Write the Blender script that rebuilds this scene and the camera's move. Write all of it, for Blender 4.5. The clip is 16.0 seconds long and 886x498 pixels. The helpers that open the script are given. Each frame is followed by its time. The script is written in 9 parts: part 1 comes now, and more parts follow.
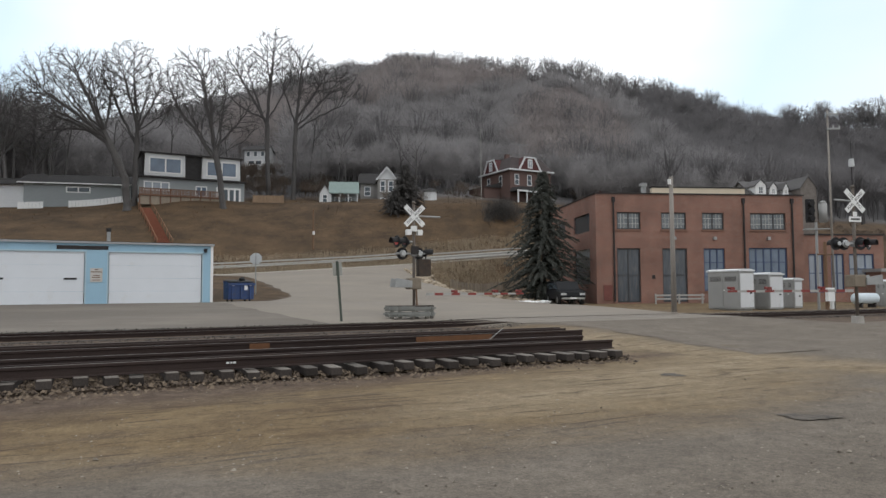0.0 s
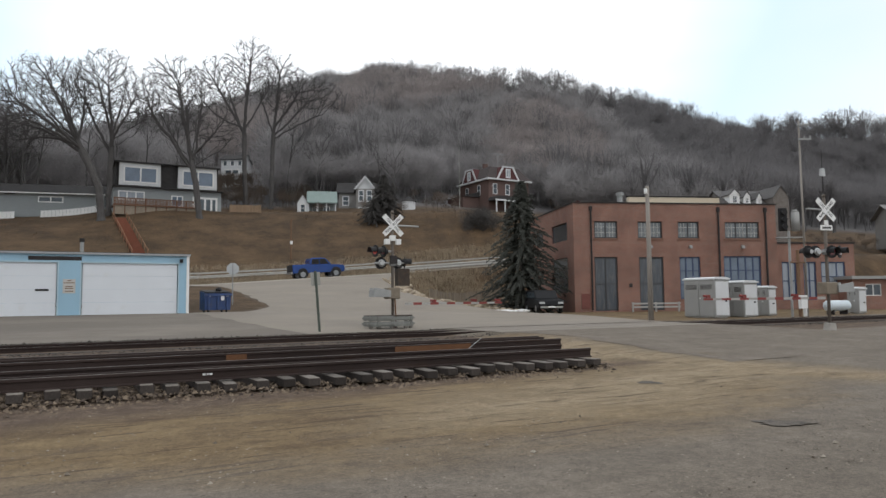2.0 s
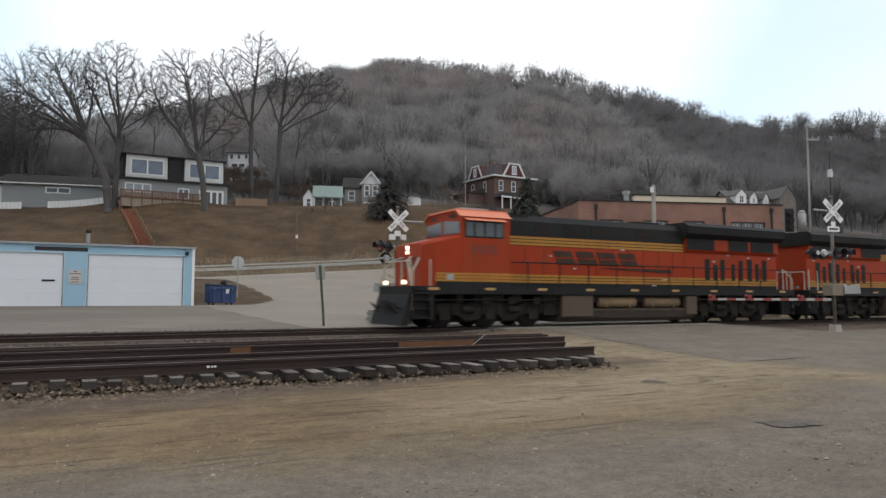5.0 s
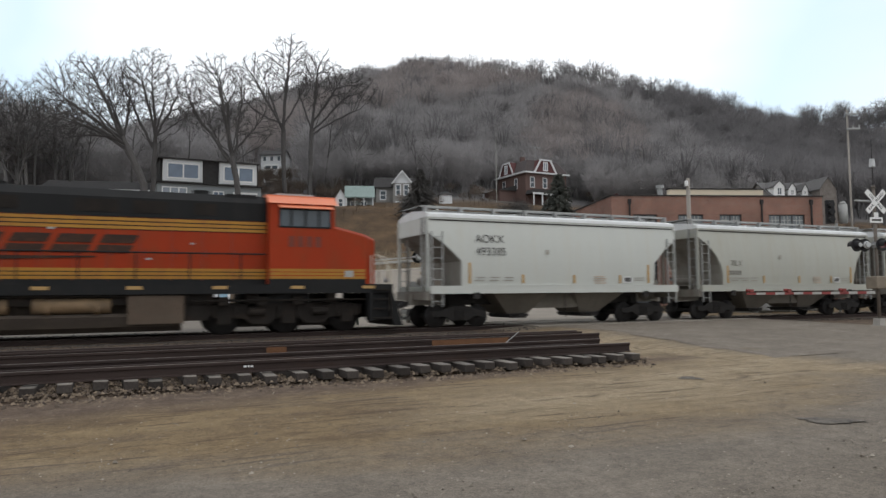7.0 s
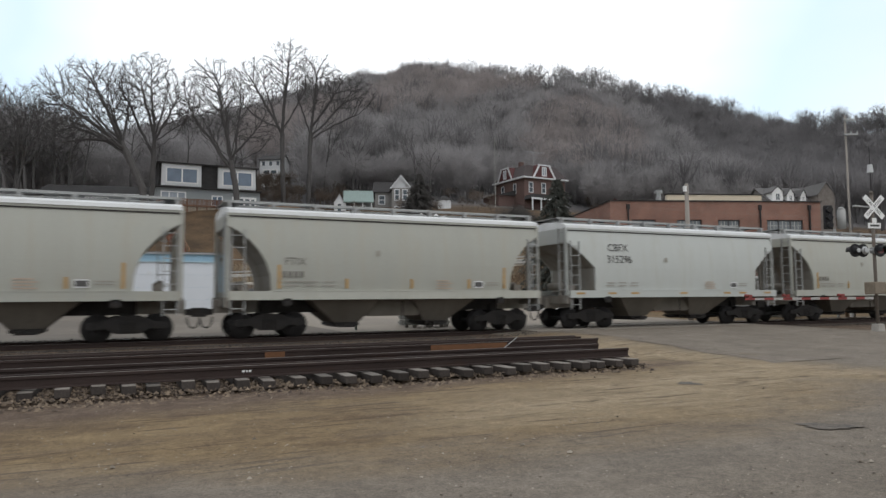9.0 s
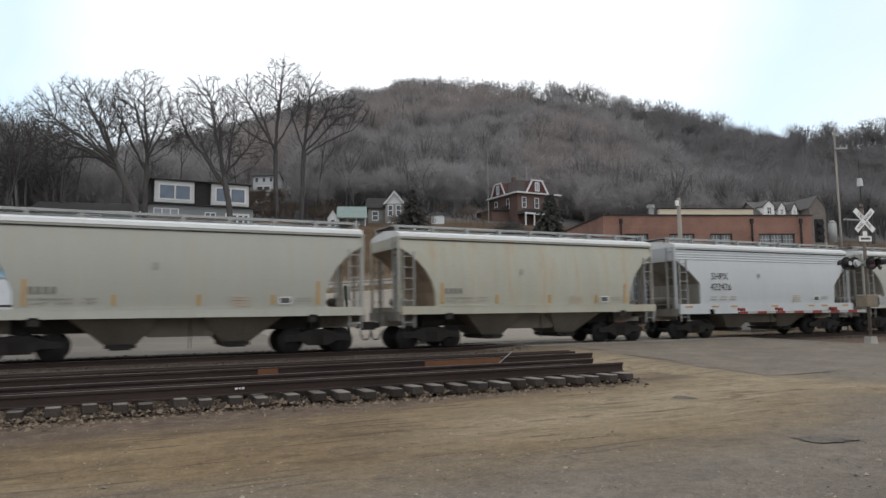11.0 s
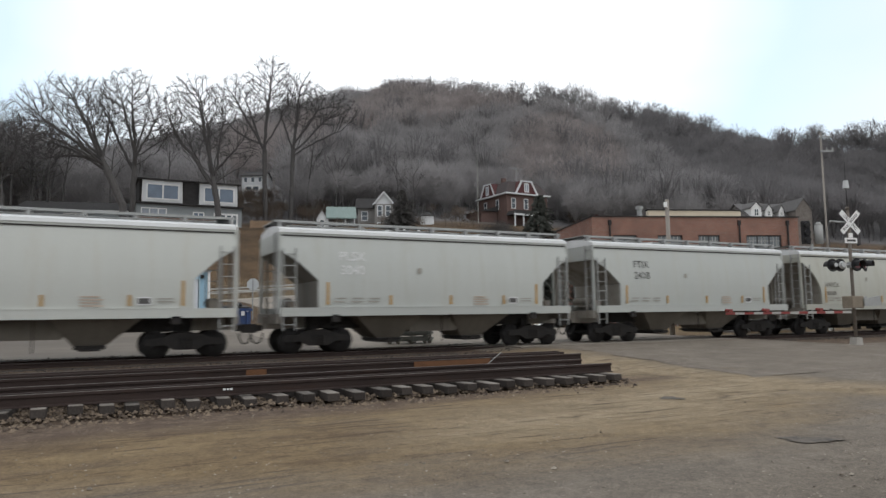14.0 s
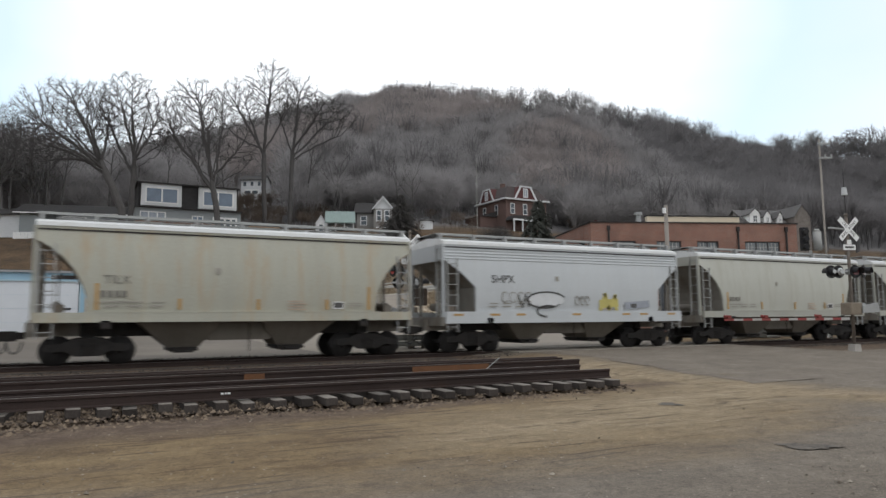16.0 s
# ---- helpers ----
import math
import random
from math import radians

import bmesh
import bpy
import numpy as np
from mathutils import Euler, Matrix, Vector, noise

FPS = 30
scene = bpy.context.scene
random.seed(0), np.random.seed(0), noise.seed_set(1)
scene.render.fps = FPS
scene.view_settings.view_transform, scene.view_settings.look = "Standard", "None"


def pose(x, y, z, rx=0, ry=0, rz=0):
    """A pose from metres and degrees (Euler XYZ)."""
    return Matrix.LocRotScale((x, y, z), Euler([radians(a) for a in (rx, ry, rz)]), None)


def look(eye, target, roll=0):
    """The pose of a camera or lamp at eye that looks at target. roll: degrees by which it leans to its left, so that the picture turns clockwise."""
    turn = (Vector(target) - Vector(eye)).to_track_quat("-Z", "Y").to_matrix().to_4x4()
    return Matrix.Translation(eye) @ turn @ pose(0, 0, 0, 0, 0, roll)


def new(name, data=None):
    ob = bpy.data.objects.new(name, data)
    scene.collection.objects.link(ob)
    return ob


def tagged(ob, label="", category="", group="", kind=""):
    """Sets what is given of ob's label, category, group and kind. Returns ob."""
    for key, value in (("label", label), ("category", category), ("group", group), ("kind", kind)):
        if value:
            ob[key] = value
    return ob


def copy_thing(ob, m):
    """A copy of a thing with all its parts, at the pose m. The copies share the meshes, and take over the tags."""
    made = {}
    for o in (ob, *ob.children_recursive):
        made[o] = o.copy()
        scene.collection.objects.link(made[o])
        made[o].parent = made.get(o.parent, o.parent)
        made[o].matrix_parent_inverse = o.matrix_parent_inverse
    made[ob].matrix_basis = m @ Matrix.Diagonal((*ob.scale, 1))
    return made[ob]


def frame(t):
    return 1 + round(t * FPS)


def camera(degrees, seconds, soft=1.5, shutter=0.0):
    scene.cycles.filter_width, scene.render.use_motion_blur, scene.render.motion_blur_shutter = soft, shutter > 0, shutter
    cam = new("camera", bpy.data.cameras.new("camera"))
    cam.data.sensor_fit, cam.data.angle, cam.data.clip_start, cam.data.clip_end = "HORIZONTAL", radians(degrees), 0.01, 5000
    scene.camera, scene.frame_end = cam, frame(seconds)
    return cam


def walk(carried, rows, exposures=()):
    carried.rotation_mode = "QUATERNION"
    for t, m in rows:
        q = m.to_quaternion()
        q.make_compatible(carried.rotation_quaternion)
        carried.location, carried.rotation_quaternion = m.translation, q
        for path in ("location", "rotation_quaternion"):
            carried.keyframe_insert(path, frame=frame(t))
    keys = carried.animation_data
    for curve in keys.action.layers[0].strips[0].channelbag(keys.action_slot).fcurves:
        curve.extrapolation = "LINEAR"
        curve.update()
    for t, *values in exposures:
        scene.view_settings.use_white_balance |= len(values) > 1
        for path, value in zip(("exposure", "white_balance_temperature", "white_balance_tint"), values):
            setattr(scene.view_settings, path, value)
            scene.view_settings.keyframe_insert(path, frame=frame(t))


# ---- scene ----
import collections

# ---------- camera ----------
cam = camera(65.3, 16.0, soft=1.45, shutter=0.19)
PATH = [
    (0.0, pose(0, 0, 1.6, 93.400, 0.300, -26.600)),
    (0.5, pose(0, 0, 1.6, 93.411, 0.071, -26.425)),
    (1.0, pose(0, 0, 1.6, 93.375, 0.248, -26.530)),
    (1.5, pose(0, 0, 1.6, 93.526, 0.114, -26.996)),
    (2.0, pose(0, 0, 1.6, 94.161, 0.603, -28.352)),
    (2.5, pose(0, 0, 1.6, 94.588, 0.899, -29.071)),
    (3.0, pose(0, 0, 1.6, 94.574, 0.366, -28.526)),
    (3.5, pose(0, 0, 1.6, 94.120, 0.133, -28.410)),
    (4.0, pose(0, 0, 1.6, 93.798, -0.522, -28.683)),
    (6.5, pose(0, 0, 1.6, 93.897, 0.686, -25.942)),
    (7.0, pose(0, 0, 1.6, 93.685, 0.499, -25.292)),
    (7.5, pose(0, 0, 1.6, 93.836, 0.565, -25.881)),
    (8.0, pose(0, 0, 1.6, 93.785, 0.502, -25.883)),
    (8.5, pose(0, 0, 1.6, 93.800, 0.255, -25.296)),
    (9.0, pose(0, 0, 1.6, 94.088, 0.422, -25.404)),
    (11.5, pose(0, 0, 1.6, 95.442, 0.731, -26.230)),
    (12.0, pose(0, 0, 1.6, 95.276, 0.666, -26.709)),
    (12.5, pose(0, 0, 1.6, 95.255, 0.763, -26.983)),
    (13.0, pose(0, 0, 1.6, 95.199, 0.754, -26.754)),
    (13.5, pose(0, 0, 1.6, 95.265, 0.742, -26.767)),
    (14.0, pose(0, 0, 1.6, 95.396, 0.711, -26.793)),
    (14.5, pose(0, 0, 1.6, 95.696, 0.735, -26.677)),
    (15.0, pose(0, 0, 1.6, 95.688, 0.643, -26.800)),
    (15.5, pose(0, 0, 1.6, 95.629, 0.585, -27.116)),
    (16.0, pose(0, 0, 1.6, 95.805, 0.473, -26.908)),
]
walk(cam, PATH)

# ---------- world, sun, exposure ----------
scene.view_settings.exposure = 0.0
world = bpy.data.worlds.new("overcast")
scene.world = world
world.use_nodes = True
wn, wl = world.node_tree.nodes, world.node_tree.links
wn.clear()
sky = wn.new("ShaderNodeTexSky")
sky.sky_type = "NISHITA"
sky.sun_disc = False
sky.sun_elevation = radians(42)
sky.sun_rotation = radians(25)
w_tc = wn.new("ShaderNodeTexCoord")
w_map = wn.new("ShaderNodeMapping")
w_map.inputs["Scale"].default_value = (1.3, 1.3, 3.2)
w_map.inputs["Location"].default_value = (0.35, 0.1, 0.0)
w_noise = wn.new("ShaderNodeTexNoise")
w_noise.inputs["Scale"].default_value = 1.1
w_noise.inputs["Detail"].default_value = 4
w_noise.inputs["Roughness"].default_value = 0.45
w_ramp = wn.new("ShaderNodeValToRGB")
w_ramp.color_ramp.elements[0].position = 0.885
w_ramp.color_ramp.elements[0].color = (0.60, 0.74, 0.83, 1)
w_ramp.color_ramp.elements[1].position = 0.962
w_ramp.color_ramp.elements[1].color = (0.968, 0.985, 0.982, 1)
w_grey = w_ramp.color_ramp.elements.new(0.79)
w_grey.color = (0.825, 0.832, 0.832, 1)
w_sky = wn.new("ShaderNodeVectorMath")
w_sky.operation = "SCALE"
w_sky.inputs["Scale"].default_value = 0.03
w_add = wn.new("ShaderNodeVectorMath")
w_add.operation = "ADD"
w_bg = wn.new("ShaderNodeBackground")
w_bg.inputs["Strength"].default_value = 1.07
w_out = wn.new("ShaderNodeOutputWorld")
wl.new(w_tc.outputs["Generated"], w_map.inputs["Vector"])
wl.new(w_map.outputs["Vector"], w_noise.inputs["Vector"])
w_dot = wn.new("ShaderNodeVectorMath")
w_dot.operation = "DOT_PRODUCT"
w_dot.inputs[1].default_value = (0.36, 0.72, 0.405)
w_veil = wn.new("ShaderNodeMath")
w_veil.operation = "MULTIPLY_ADD"
w_veil.inputs[1].default_value = 0.22
wl.new(w_tc.outputs["Generated"], w_dot.inputs[0])
wl.new(w_noise.outputs["Fac"], w_veil.inputs[0])
wl.new(w_dot.outputs["Value"], w_veil.inputs[2])
wl.new(w_veil.outputs[0], w_ramp.inputs["Fac"])
wl.new(sky.outputs["Color"], w_sky.inputs[0])
wl.new(w_sky.outputs["Vector"], w_add.inputs[0])
wl.new(w_ramp.outputs["Color"], w_add.inputs[1])
wl.new(w_add.outputs["Vector"], w_bg.inputs["Color"])
wl.new(w_bg.outputs["Background"], w_out.inputs["Surface"])

sun = new("sun", bpy.data.lights.new("sun", "SUN"))
sun.data.energy = 0.55
sun.data.angle = radians(25)
sun.data.color = (1.0, 0.975, 0.94)
sun.matrix_basis = look((0, 0, 60), (-14, 32, 0))


# ---------- materials ----------
def mat(name, col, rough=0.85, metal=0.0, scale=3.0, var=0.25, fine=40.0, bump=0.25, stretch=(1, 1, 1), dirt=None, dirt_at=0.6,
        tint=0.0, world_space=False, emit=0.0):
    """A surface with two scales of colour change, optional dirt that runs along stretch, and fine relief."""
    m = bpy.data.materials.new(name)
    m.use_nodes = True
    n, l = m.node_tree.nodes, m.node_tree.links
    bsdf = n["Principled BSDF"]
    tc = n.new("ShaderNodeTexCoord")
    if world_space:
        geo = n.new("ShaderNodeNewGeometry")
        src = geo.outputs["Position"]
    else:
        src = tc.outputs["Object"]
    mp = n.new("ShaderNodeMapping")
    mp.inputs["Scale"].default_value = stretch
    l.new(src, mp.inputs["Vector"])
    big = n.new("ShaderNodeTexNoise")
    big.inputs["Scale"].default_value = scale
    big.inputs["Detail"].default_value = 6
    big.inputs["Roughness"].default_value = 0.6
    l.new(mp.outputs["Vector"], big.inputs["Vector"])
    small = n.new("ShaderNodeTexNoise")
    small.inputs["Scale"].default_value = fine
    small.inputs["Detail"].default_value = 3
    l.new(src, small.inputs["Vector"])
    both = n.new("ShaderNodeMath")
    both.operation = "ADD"
    l.new(big.outputs["Fac"], both.inputs[0])
    l.new(small.outputs["Fac"], both.inputs[1])
    rng = n.new("ShaderNodeMapRange")
    rng.inputs["From Min"].default_value = 0.6
    rng.inputs["From Max"].default_value = 1.4
    rng.inputs["To Min"].default_value = 1 - var
    rng.inputs["To Max"].default_value = 1 + var
    l.new(both.outputs[0], rng.inputs["Value"])
    fac = rng.outputs["Result"]
    if tint:
        oi = n.new("ShaderNodeObjectInfo")
        tr = n.new("ShaderNodeMapRange")
        tr.inputs["To Min"].default_value = 1 - tint
        tr.inputs["To Max"].default_value = 1 + tint
        l.new(oi.outputs["Random"], tr.inputs["Value"])
        mul = n.new("ShaderNodeMath")
        mul.operation = "MULTIPLY"
        l.new(fac, mul.inputs[0])
        l.new(tr.outputs["Result"], mul.inputs[1])
        fac = mul.outputs[0]
    vm = n.new("ShaderNodeVectorMath")
    vm.operation = "SCALE"
    vm.inputs[0].default_value = col[:3]
    l.new(fac, vm.inputs["Scale"])
    out = vm.outputs["Vector"]
    if dirt:
        dn = n.new("ShaderNodeTexNoise")
        dn.inputs["Scale"].default_value = scale * 1.7
        dn.inputs["Detail"].default_value = 8
        dn.inputs["Roughness"].default_value = 0.7
        l.new(mp.outputs["Vector"], dn.inputs["Vector"])
        dr = n.new("ShaderNodeMapRange")
        dr.inputs["From Min"].default_value = dirt_at - 0.12
        dr.inputs["From Max"].default_value = dirt_at + 0.15
        l.new(dn.outputs["Fac"], dr.inputs["Value"])
        mx = n.new("ShaderNodeMix")
        mx.data_type = "RGBA"
        l.new(dr.outputs["Result"], mx.inputs["Factor"])
        l.new(out, mx.inputs["A"])
        mx.inputs["B"].default_value = (*dirt[:3], 1)
        out = mx.outputs["Result"]
    l.new(out, bsdf.inputs["Base Color"])
    bsdf.inputs["Roughness"].default_value = rough
    bsdf.inputs["Metallic"].default_value = metal
    if bump:
        bp = n.new("ShaderNodeBump")
        bp.inputs["Strength"].default_value = bump
        bp.inputs["Distance"].default_value = 0.02
        l.new(small.outputs["Fac"], bp.inputs["Height"])
        l.new(bp.outputs["Normal"], bsdf.inputs["Normal"])
    if emit:
        bsdf.inputs["Emission Color"].default_value = (*col[:3], 1)
        bsdf.inputs["Emission Strength"].default_value = emit
    return m


M = {}
M["asphalt"] = mat("asphalt", (0.215, 0.188, 0.158), 0.9, scale=0.35, var=0.22, fine=30, bump=0.4, dirt=(0.20, 0.172, 0.132), dirt_at=0.62, world_space=True)
M["lot"] = mat("lot_asphalt", (0.218, 0.190, 0.158), 0.9, scale=0.25, var=0.2, fine=20, bump=0.3, stretch=(0.5, 1, 1), dirt=(0.26, 0.225, 0.18), dirt_at=0.58, world_space=True)
M["yard"] = mat("yard_asphalt", (0.136, 0.116, 0.095), 0.9, scale=0.22, var=0.22, fine=20, bump=0.3, stretch=(0.4, 1.2, 1), dirt=(0.215, 0.19, 0.155), dirt_at=0.60, world_space=True)
M["road_up"] = mat("upper_road_asphalt", (0.145, 0.135, 0.122), 0.9, scale=0.4, var=0.15, world_space=True)
M["ballast"] = mat("ballast", (0.040, 0.033, 0.028), 0.95, scale=1.5, var=0.4, fine=22, bump=1.0, dirt=(0.075, 0.06, 0.046), world_space=True)
M["stone_pale"] = mat("pale_limestone", (0.36, 0.30, 0.225), 0.95, scale=4, var=0.3, tint=0.15)
M["rail"] = mat("rusty_rail", (0.042, 0.030, 0.027), 0.75, 0.15, scale=2.0, var=0.4, fine=60, stretch=(0.3, 1, 1), dirt=(0.055, 0.03, 0.02), dirt_at=0.66)
M["rail_top"] = mat("worn_rail_head", (0.105, 0.088, 0.078), 0.5, 0.4, scale=2.0, var=0.3, stretch=(0.3, 1, 1))
M["rust"] = mat("orange_rust", (0.13, 0.058, 0.025), 0.9, scale=3, var=0.35)
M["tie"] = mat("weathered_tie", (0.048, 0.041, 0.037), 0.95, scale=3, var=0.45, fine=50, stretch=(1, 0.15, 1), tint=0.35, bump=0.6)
M["car_grey"] = mat("grey_car_paint", (0.430, 0.446, 0.425), 0.55, scale=0.9, var=0.05, fine=25, bump=0.04, stretch=(1.6, 1.6, 0.22), dirt=(0.415, 0.415, 0.375), dirt_at=0.62, tint=0.10)
M["car_dusty"] = mat("dusty_car_paint", (0.385, 0.386, 0.342), 0.5, scale=0.9, var=0.07, fine=25, bump=0.04, stretch=(1.6, 1.6, 0.22), dirt=(0.355, 0.338, 0.28), dirt_at=0.60, tint=0.12)
M["car_pale"] = mat("pale_car_paint", (0.504, 0.517, 0.485), 0.55, scale=0.9, var=0.05, fine=25, bump=0.04, stretch=(1.6, 1.6, 0.22), dirt=(0.47, 0.46, 0.41), dirt_at=0.63, tint=0.06)
M["car_tan"] = mat("tan_car_paint", (0.378, 0.372, 0.312), 0.55, scale=0.9, var=0.14, fine=25, bump=0.04, stretch=(1.6, 1.6, 0.22), dirt=(0.38, 0.28, 0.16), dirt_at=0.62, tint=0.05)
M["car_white"] = mat("white_car_paint", (0.465, 0.486, 0.499), 0.5, scale=0.9, var=0.08, fine=25, bump=0.04, stretch=(1.6, 1.6, 0.22), dirt=(0.45, 0.45, 0.44), dirt_at=0.68)
M["tie_top"] = mat("pale_tie_top", (0.135, 0.120, 0.105), 0.95, scale=3, var=0.45, fine=50, stretch=(1, 0.15, 1), tint=0.4, bump=0.6)
M["car_roof"] = mat("car_roof_paint", (0.62, 0.63, 0.63), 0.5, scale=1.2, var=0.12, dirt=(0.5, 0.48, 0.44), dirt_at=0.66)
M["car_dark"] = mat("dark_car_end", (0.22, 0.205, 0.18), 0.8, scale=1.0, var=0.3, stretch=(1, 1, 0.3), dirt=(0.14, 0.10, 0.07), tint=0.15)
M["car_rusty"] = mat("rust_stained_sheet", (0.27, 0.20, 0.135), 0.85, scale=1.2, var=0.3, stretch=(1, 1, 0.3), dirt=(0.13, 0.085, 0.055))
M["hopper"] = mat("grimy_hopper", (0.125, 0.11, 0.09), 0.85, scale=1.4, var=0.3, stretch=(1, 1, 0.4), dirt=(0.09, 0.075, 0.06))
M["truck"] = mat("greasy_steel", (0.031, 0.029, 0.028), 0.7, 0.2, scale=4, var=0.4, dirt=(0.038, 0.03, 0.025))
M["wheel"] = mat("wheel_steel", (0.036, 0.034, 0.034), 0.6, 0.3, scale=5, var=0.3)
M["tread"] = mat("wheel_tread", (0.45, 0.44, 0.43), 0.35, 0.9, scale=5, var=0.2)
M["amber"] = mat("amber_reflector", (0.40, 0.245, 0.085), 0.5, scale=4, var=0.2)
M["black"] = mat("black_paint", (0.022, 0.022, 0.024), 0.6, scale=2, var=0.4, dirt=(0.05, 0.045, 0.04))
M["marking"] = mat("stencil_black", (0.07, 0.068, 0.065), 0.7, scale=3, var=0.3)
M["marking_white"] = mat("stencil_white", (0.72, 0.72, 0.72), 0.7, scale=3, var=0.1)
M["faint"] = mat("stencil_faded", (0.30, 0.285, 0.25), 0.7, scale=3, var=0.2)
M["orange"] = mat("loco_orange", (0.30, 0.034, 0.008), 0.55, scale=0.9, var=0.16, stretch=(1, 1, 0.4), dirt=(0.22, 0.045, 0.014), dirt_at=0.6, bump=0.03)
M["orange_roof"] = mat("loco_orange_roof", (0.66, 0.19, 0.09), 0.4, scale=1, var=0.1, bump=0.03)
M["loco_black"] = mat("loco_black", (0.013, 0.0133, 0.0138), 0.6, scale=1, var=0.35, stretch=(1, 1, 0.4), dirt=(0.02, 0.019, 0.018), bump=0.05)
M["yellow"] = mat("loco_yellow", (0.36, 0.165, 0.010), 0.55, scale=1, var=0.2, dirt=(0.26, 0.095, 0.014), bump=0.03)
M["loco_grey"] = mat("grimy_frame", (0.019, 0.016, 0.014), 0.8, scale=1.6, var=0.4, dirt=(0.034, 0.025, 0.019))
M["tank"] = mat("tank_brown", (0.19, 0.125, 0.068), 0.75, scale=1.6, var=0.3, stretch=(0.6, 1, 1), dirt=(0.09, 0.07, 0.05))
M["glass"] = mat("window_glass", (0.055, 0.07, 0.085), 0.08, scale=0.8, var=0.3, bump=0.0)
# the sky's reflection is put into this bluish base colour
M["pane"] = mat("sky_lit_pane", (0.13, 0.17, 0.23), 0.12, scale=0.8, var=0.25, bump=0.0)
M["curtain"] = mat("curtained_pane", (0.27, 0.30, 0.34), 0.2, scale=1.5, var=0.25, bump=0.0, stretch=(3, 3, 0.3))
M["lamp_on"] = mat("lit_headlamp", (1.0, 0.74, 0.50), 0.3, emit=3.5, bump=0)
M["lamp_red"] = mat("lit_red_lamp", (0.45, 0.04, 0.025), 0.3, emit=0.12, bump=0)
M["white"] = mat("white_paint", (0.76, 0.76, 0.75), 0.6, scale=1.5, var=0.07, bump=0.03)
M["trim"] = mat("white_trim", (0.70, 0.70, 0.69), 0.65, scale=2, var=0.1)
M["door_white"] = mat("door_white", (0.67, 0.70, 0.74), 0.5, scale=0.8, var=0.05, bump=0.02, dirt=(0.6, 0.6, 0.58), dirt_at=0.7)
M["blue_wall"] = mat("pale_blue_siding", (0.30, 0.475, 0.60), 0.65, scale=0.8, var=0.10, stretch=(1, 1, 0.3), dirt=(0.26, 0.38, 0.46), dirt_at=0.66)
M["red"] = mat("gate_red", (0.21, 0.032, 0.028), 0.5, scale=4, var=0.15)
M["galv"] = mat("galvanised", (0.33, 0.335, 0.33), 0.55, 0.35, scale=3, var=0.15, dirt=(0.3, 0.28, 0.26), dirt_at=0.68)
M["rail_pale"] = mat("pale_galvanised", (0.43, 0.425, 0.40), 0.6, 0.1, scale=3, var=0.15, dirt=(0.32, 0.29, 0.25), dirt_at=0.66)
# brighter copy of the cabinet silver, for fronts and roofs that catch light
M["silver"] = mat("lit_cabinet_silver", (0.62, 0.63, 0.64), 0.45, 0.1, scale=1, var=0.08, dirt=(0.38, 0.37, 0.35), dirt_at=0.68)
M["silver_dull"] = mat("dull_cabinet", (0.31, 0.31, 0.30), 0.55, 0.2, scale=1, var=0.1)
M["wood_pole"] = mat("weathered_pole", (0.26, 0.235, 0.21), 0.95, scale=2, var=0.3, stretch=(3, 3, 0.3), bump=0.4)
M["rust_post"] = mat("rusty_post", (0.17, 0.10, 0.06), 0.9, scale=4, var=0.35)
M["green_post"] = mat("green_post", (0.06, 0.075, 0.06), 0.7, scale=4, var=0.2)
M["dumpster"] = mat("dumpster_blue", (0.028, 0.06, 0.17), 0.55, scale=2, var=0.25, dirt=(0.06, 0.07, 0.1))
M["pickup"] = mat("pickup_blue", (0.014, 0.052, 0.21), 0.25, 0.2, scale=2, var=0.08, bump=0.0)
M["van"] = mat("van_white", (0.72, 0.73, 0.74), 0.3, scale=2, var=0.05, bump=0.0)
M["suv"] = mat("suv_black", (0.016, 0.017, 0.019), 0.5, 0.1, scale=2, var=0.2, bump=0.0)
M["tyre"] = mat("tyre_rubber", (0.022, 0.022, 0.022), 0.9, scale=6, var=0.2)
M["rim"] = mat("wheel_rim", (0.30, 0.31, 0.32), 0.3, 0.8, scale=6, var=0.1)
M["siding"] = mat("grey_siding", (0.26, 0.28, 0.285), 0.8, scale=1.2, var=0.12, stretch=(1, 1, 6))
M["siding_white"] = mat("white_siding", (0.60, 0.61, 0.62), 0.75, scale=1.2, var=0.1, stretch=(1, 1, 6))
M["shingle"] = mat("dark_shingles", (0.052, 0.050, 0.050), 0.95, scale=2, var=0.3, fine=14, bump=0.5)
M["roof_green"] = mat("green_metal_roof", (0.19, 0.25, 0.232), 0.6, scale=1, var=0.15, stretch=(4, 1, 1))
M["house_brick"] = mat("dark_house_brick", (0.118, 0.074, 0.064), 0.9, scale=1, var=0.2, fine=9)
M["maroon"] = mat("maroon_shingle", (0.085, 0.030, 0.030), 0.9, scale=2, var=0.25)
M["deck"] = mat("deck_timber", (0.15, 0.08, 0.05), 0.9, scale=2, var=0.3, stretch=(0.3, 1, 1))
M["stair"] = mat("red_stain_timber", (0.20, 0.075, 0.045), 0.9, scale=3, var=0.3)
M["fence_wood"] = mat("weathered_fence", (0.25, 0.21, 0.165), 0.95, scale=2, var=0.3, tint=0.2, stretch=(2, 2, 0.3))
M["bark"] = mat("grey_bark", (0.080, 0.075, 0.073), 0.95, scale=2, var=0.35, fine=12, bump=0.8, stretch=(3, 3, 0.5))
M["fence_tan"] = mat("weathered_tan_boards", (0.27, 0.185, 0.12), 0.9, scale=1.2, var=0.35, fine=20, bump=0.4, stretch=(4, 4, 0.4))
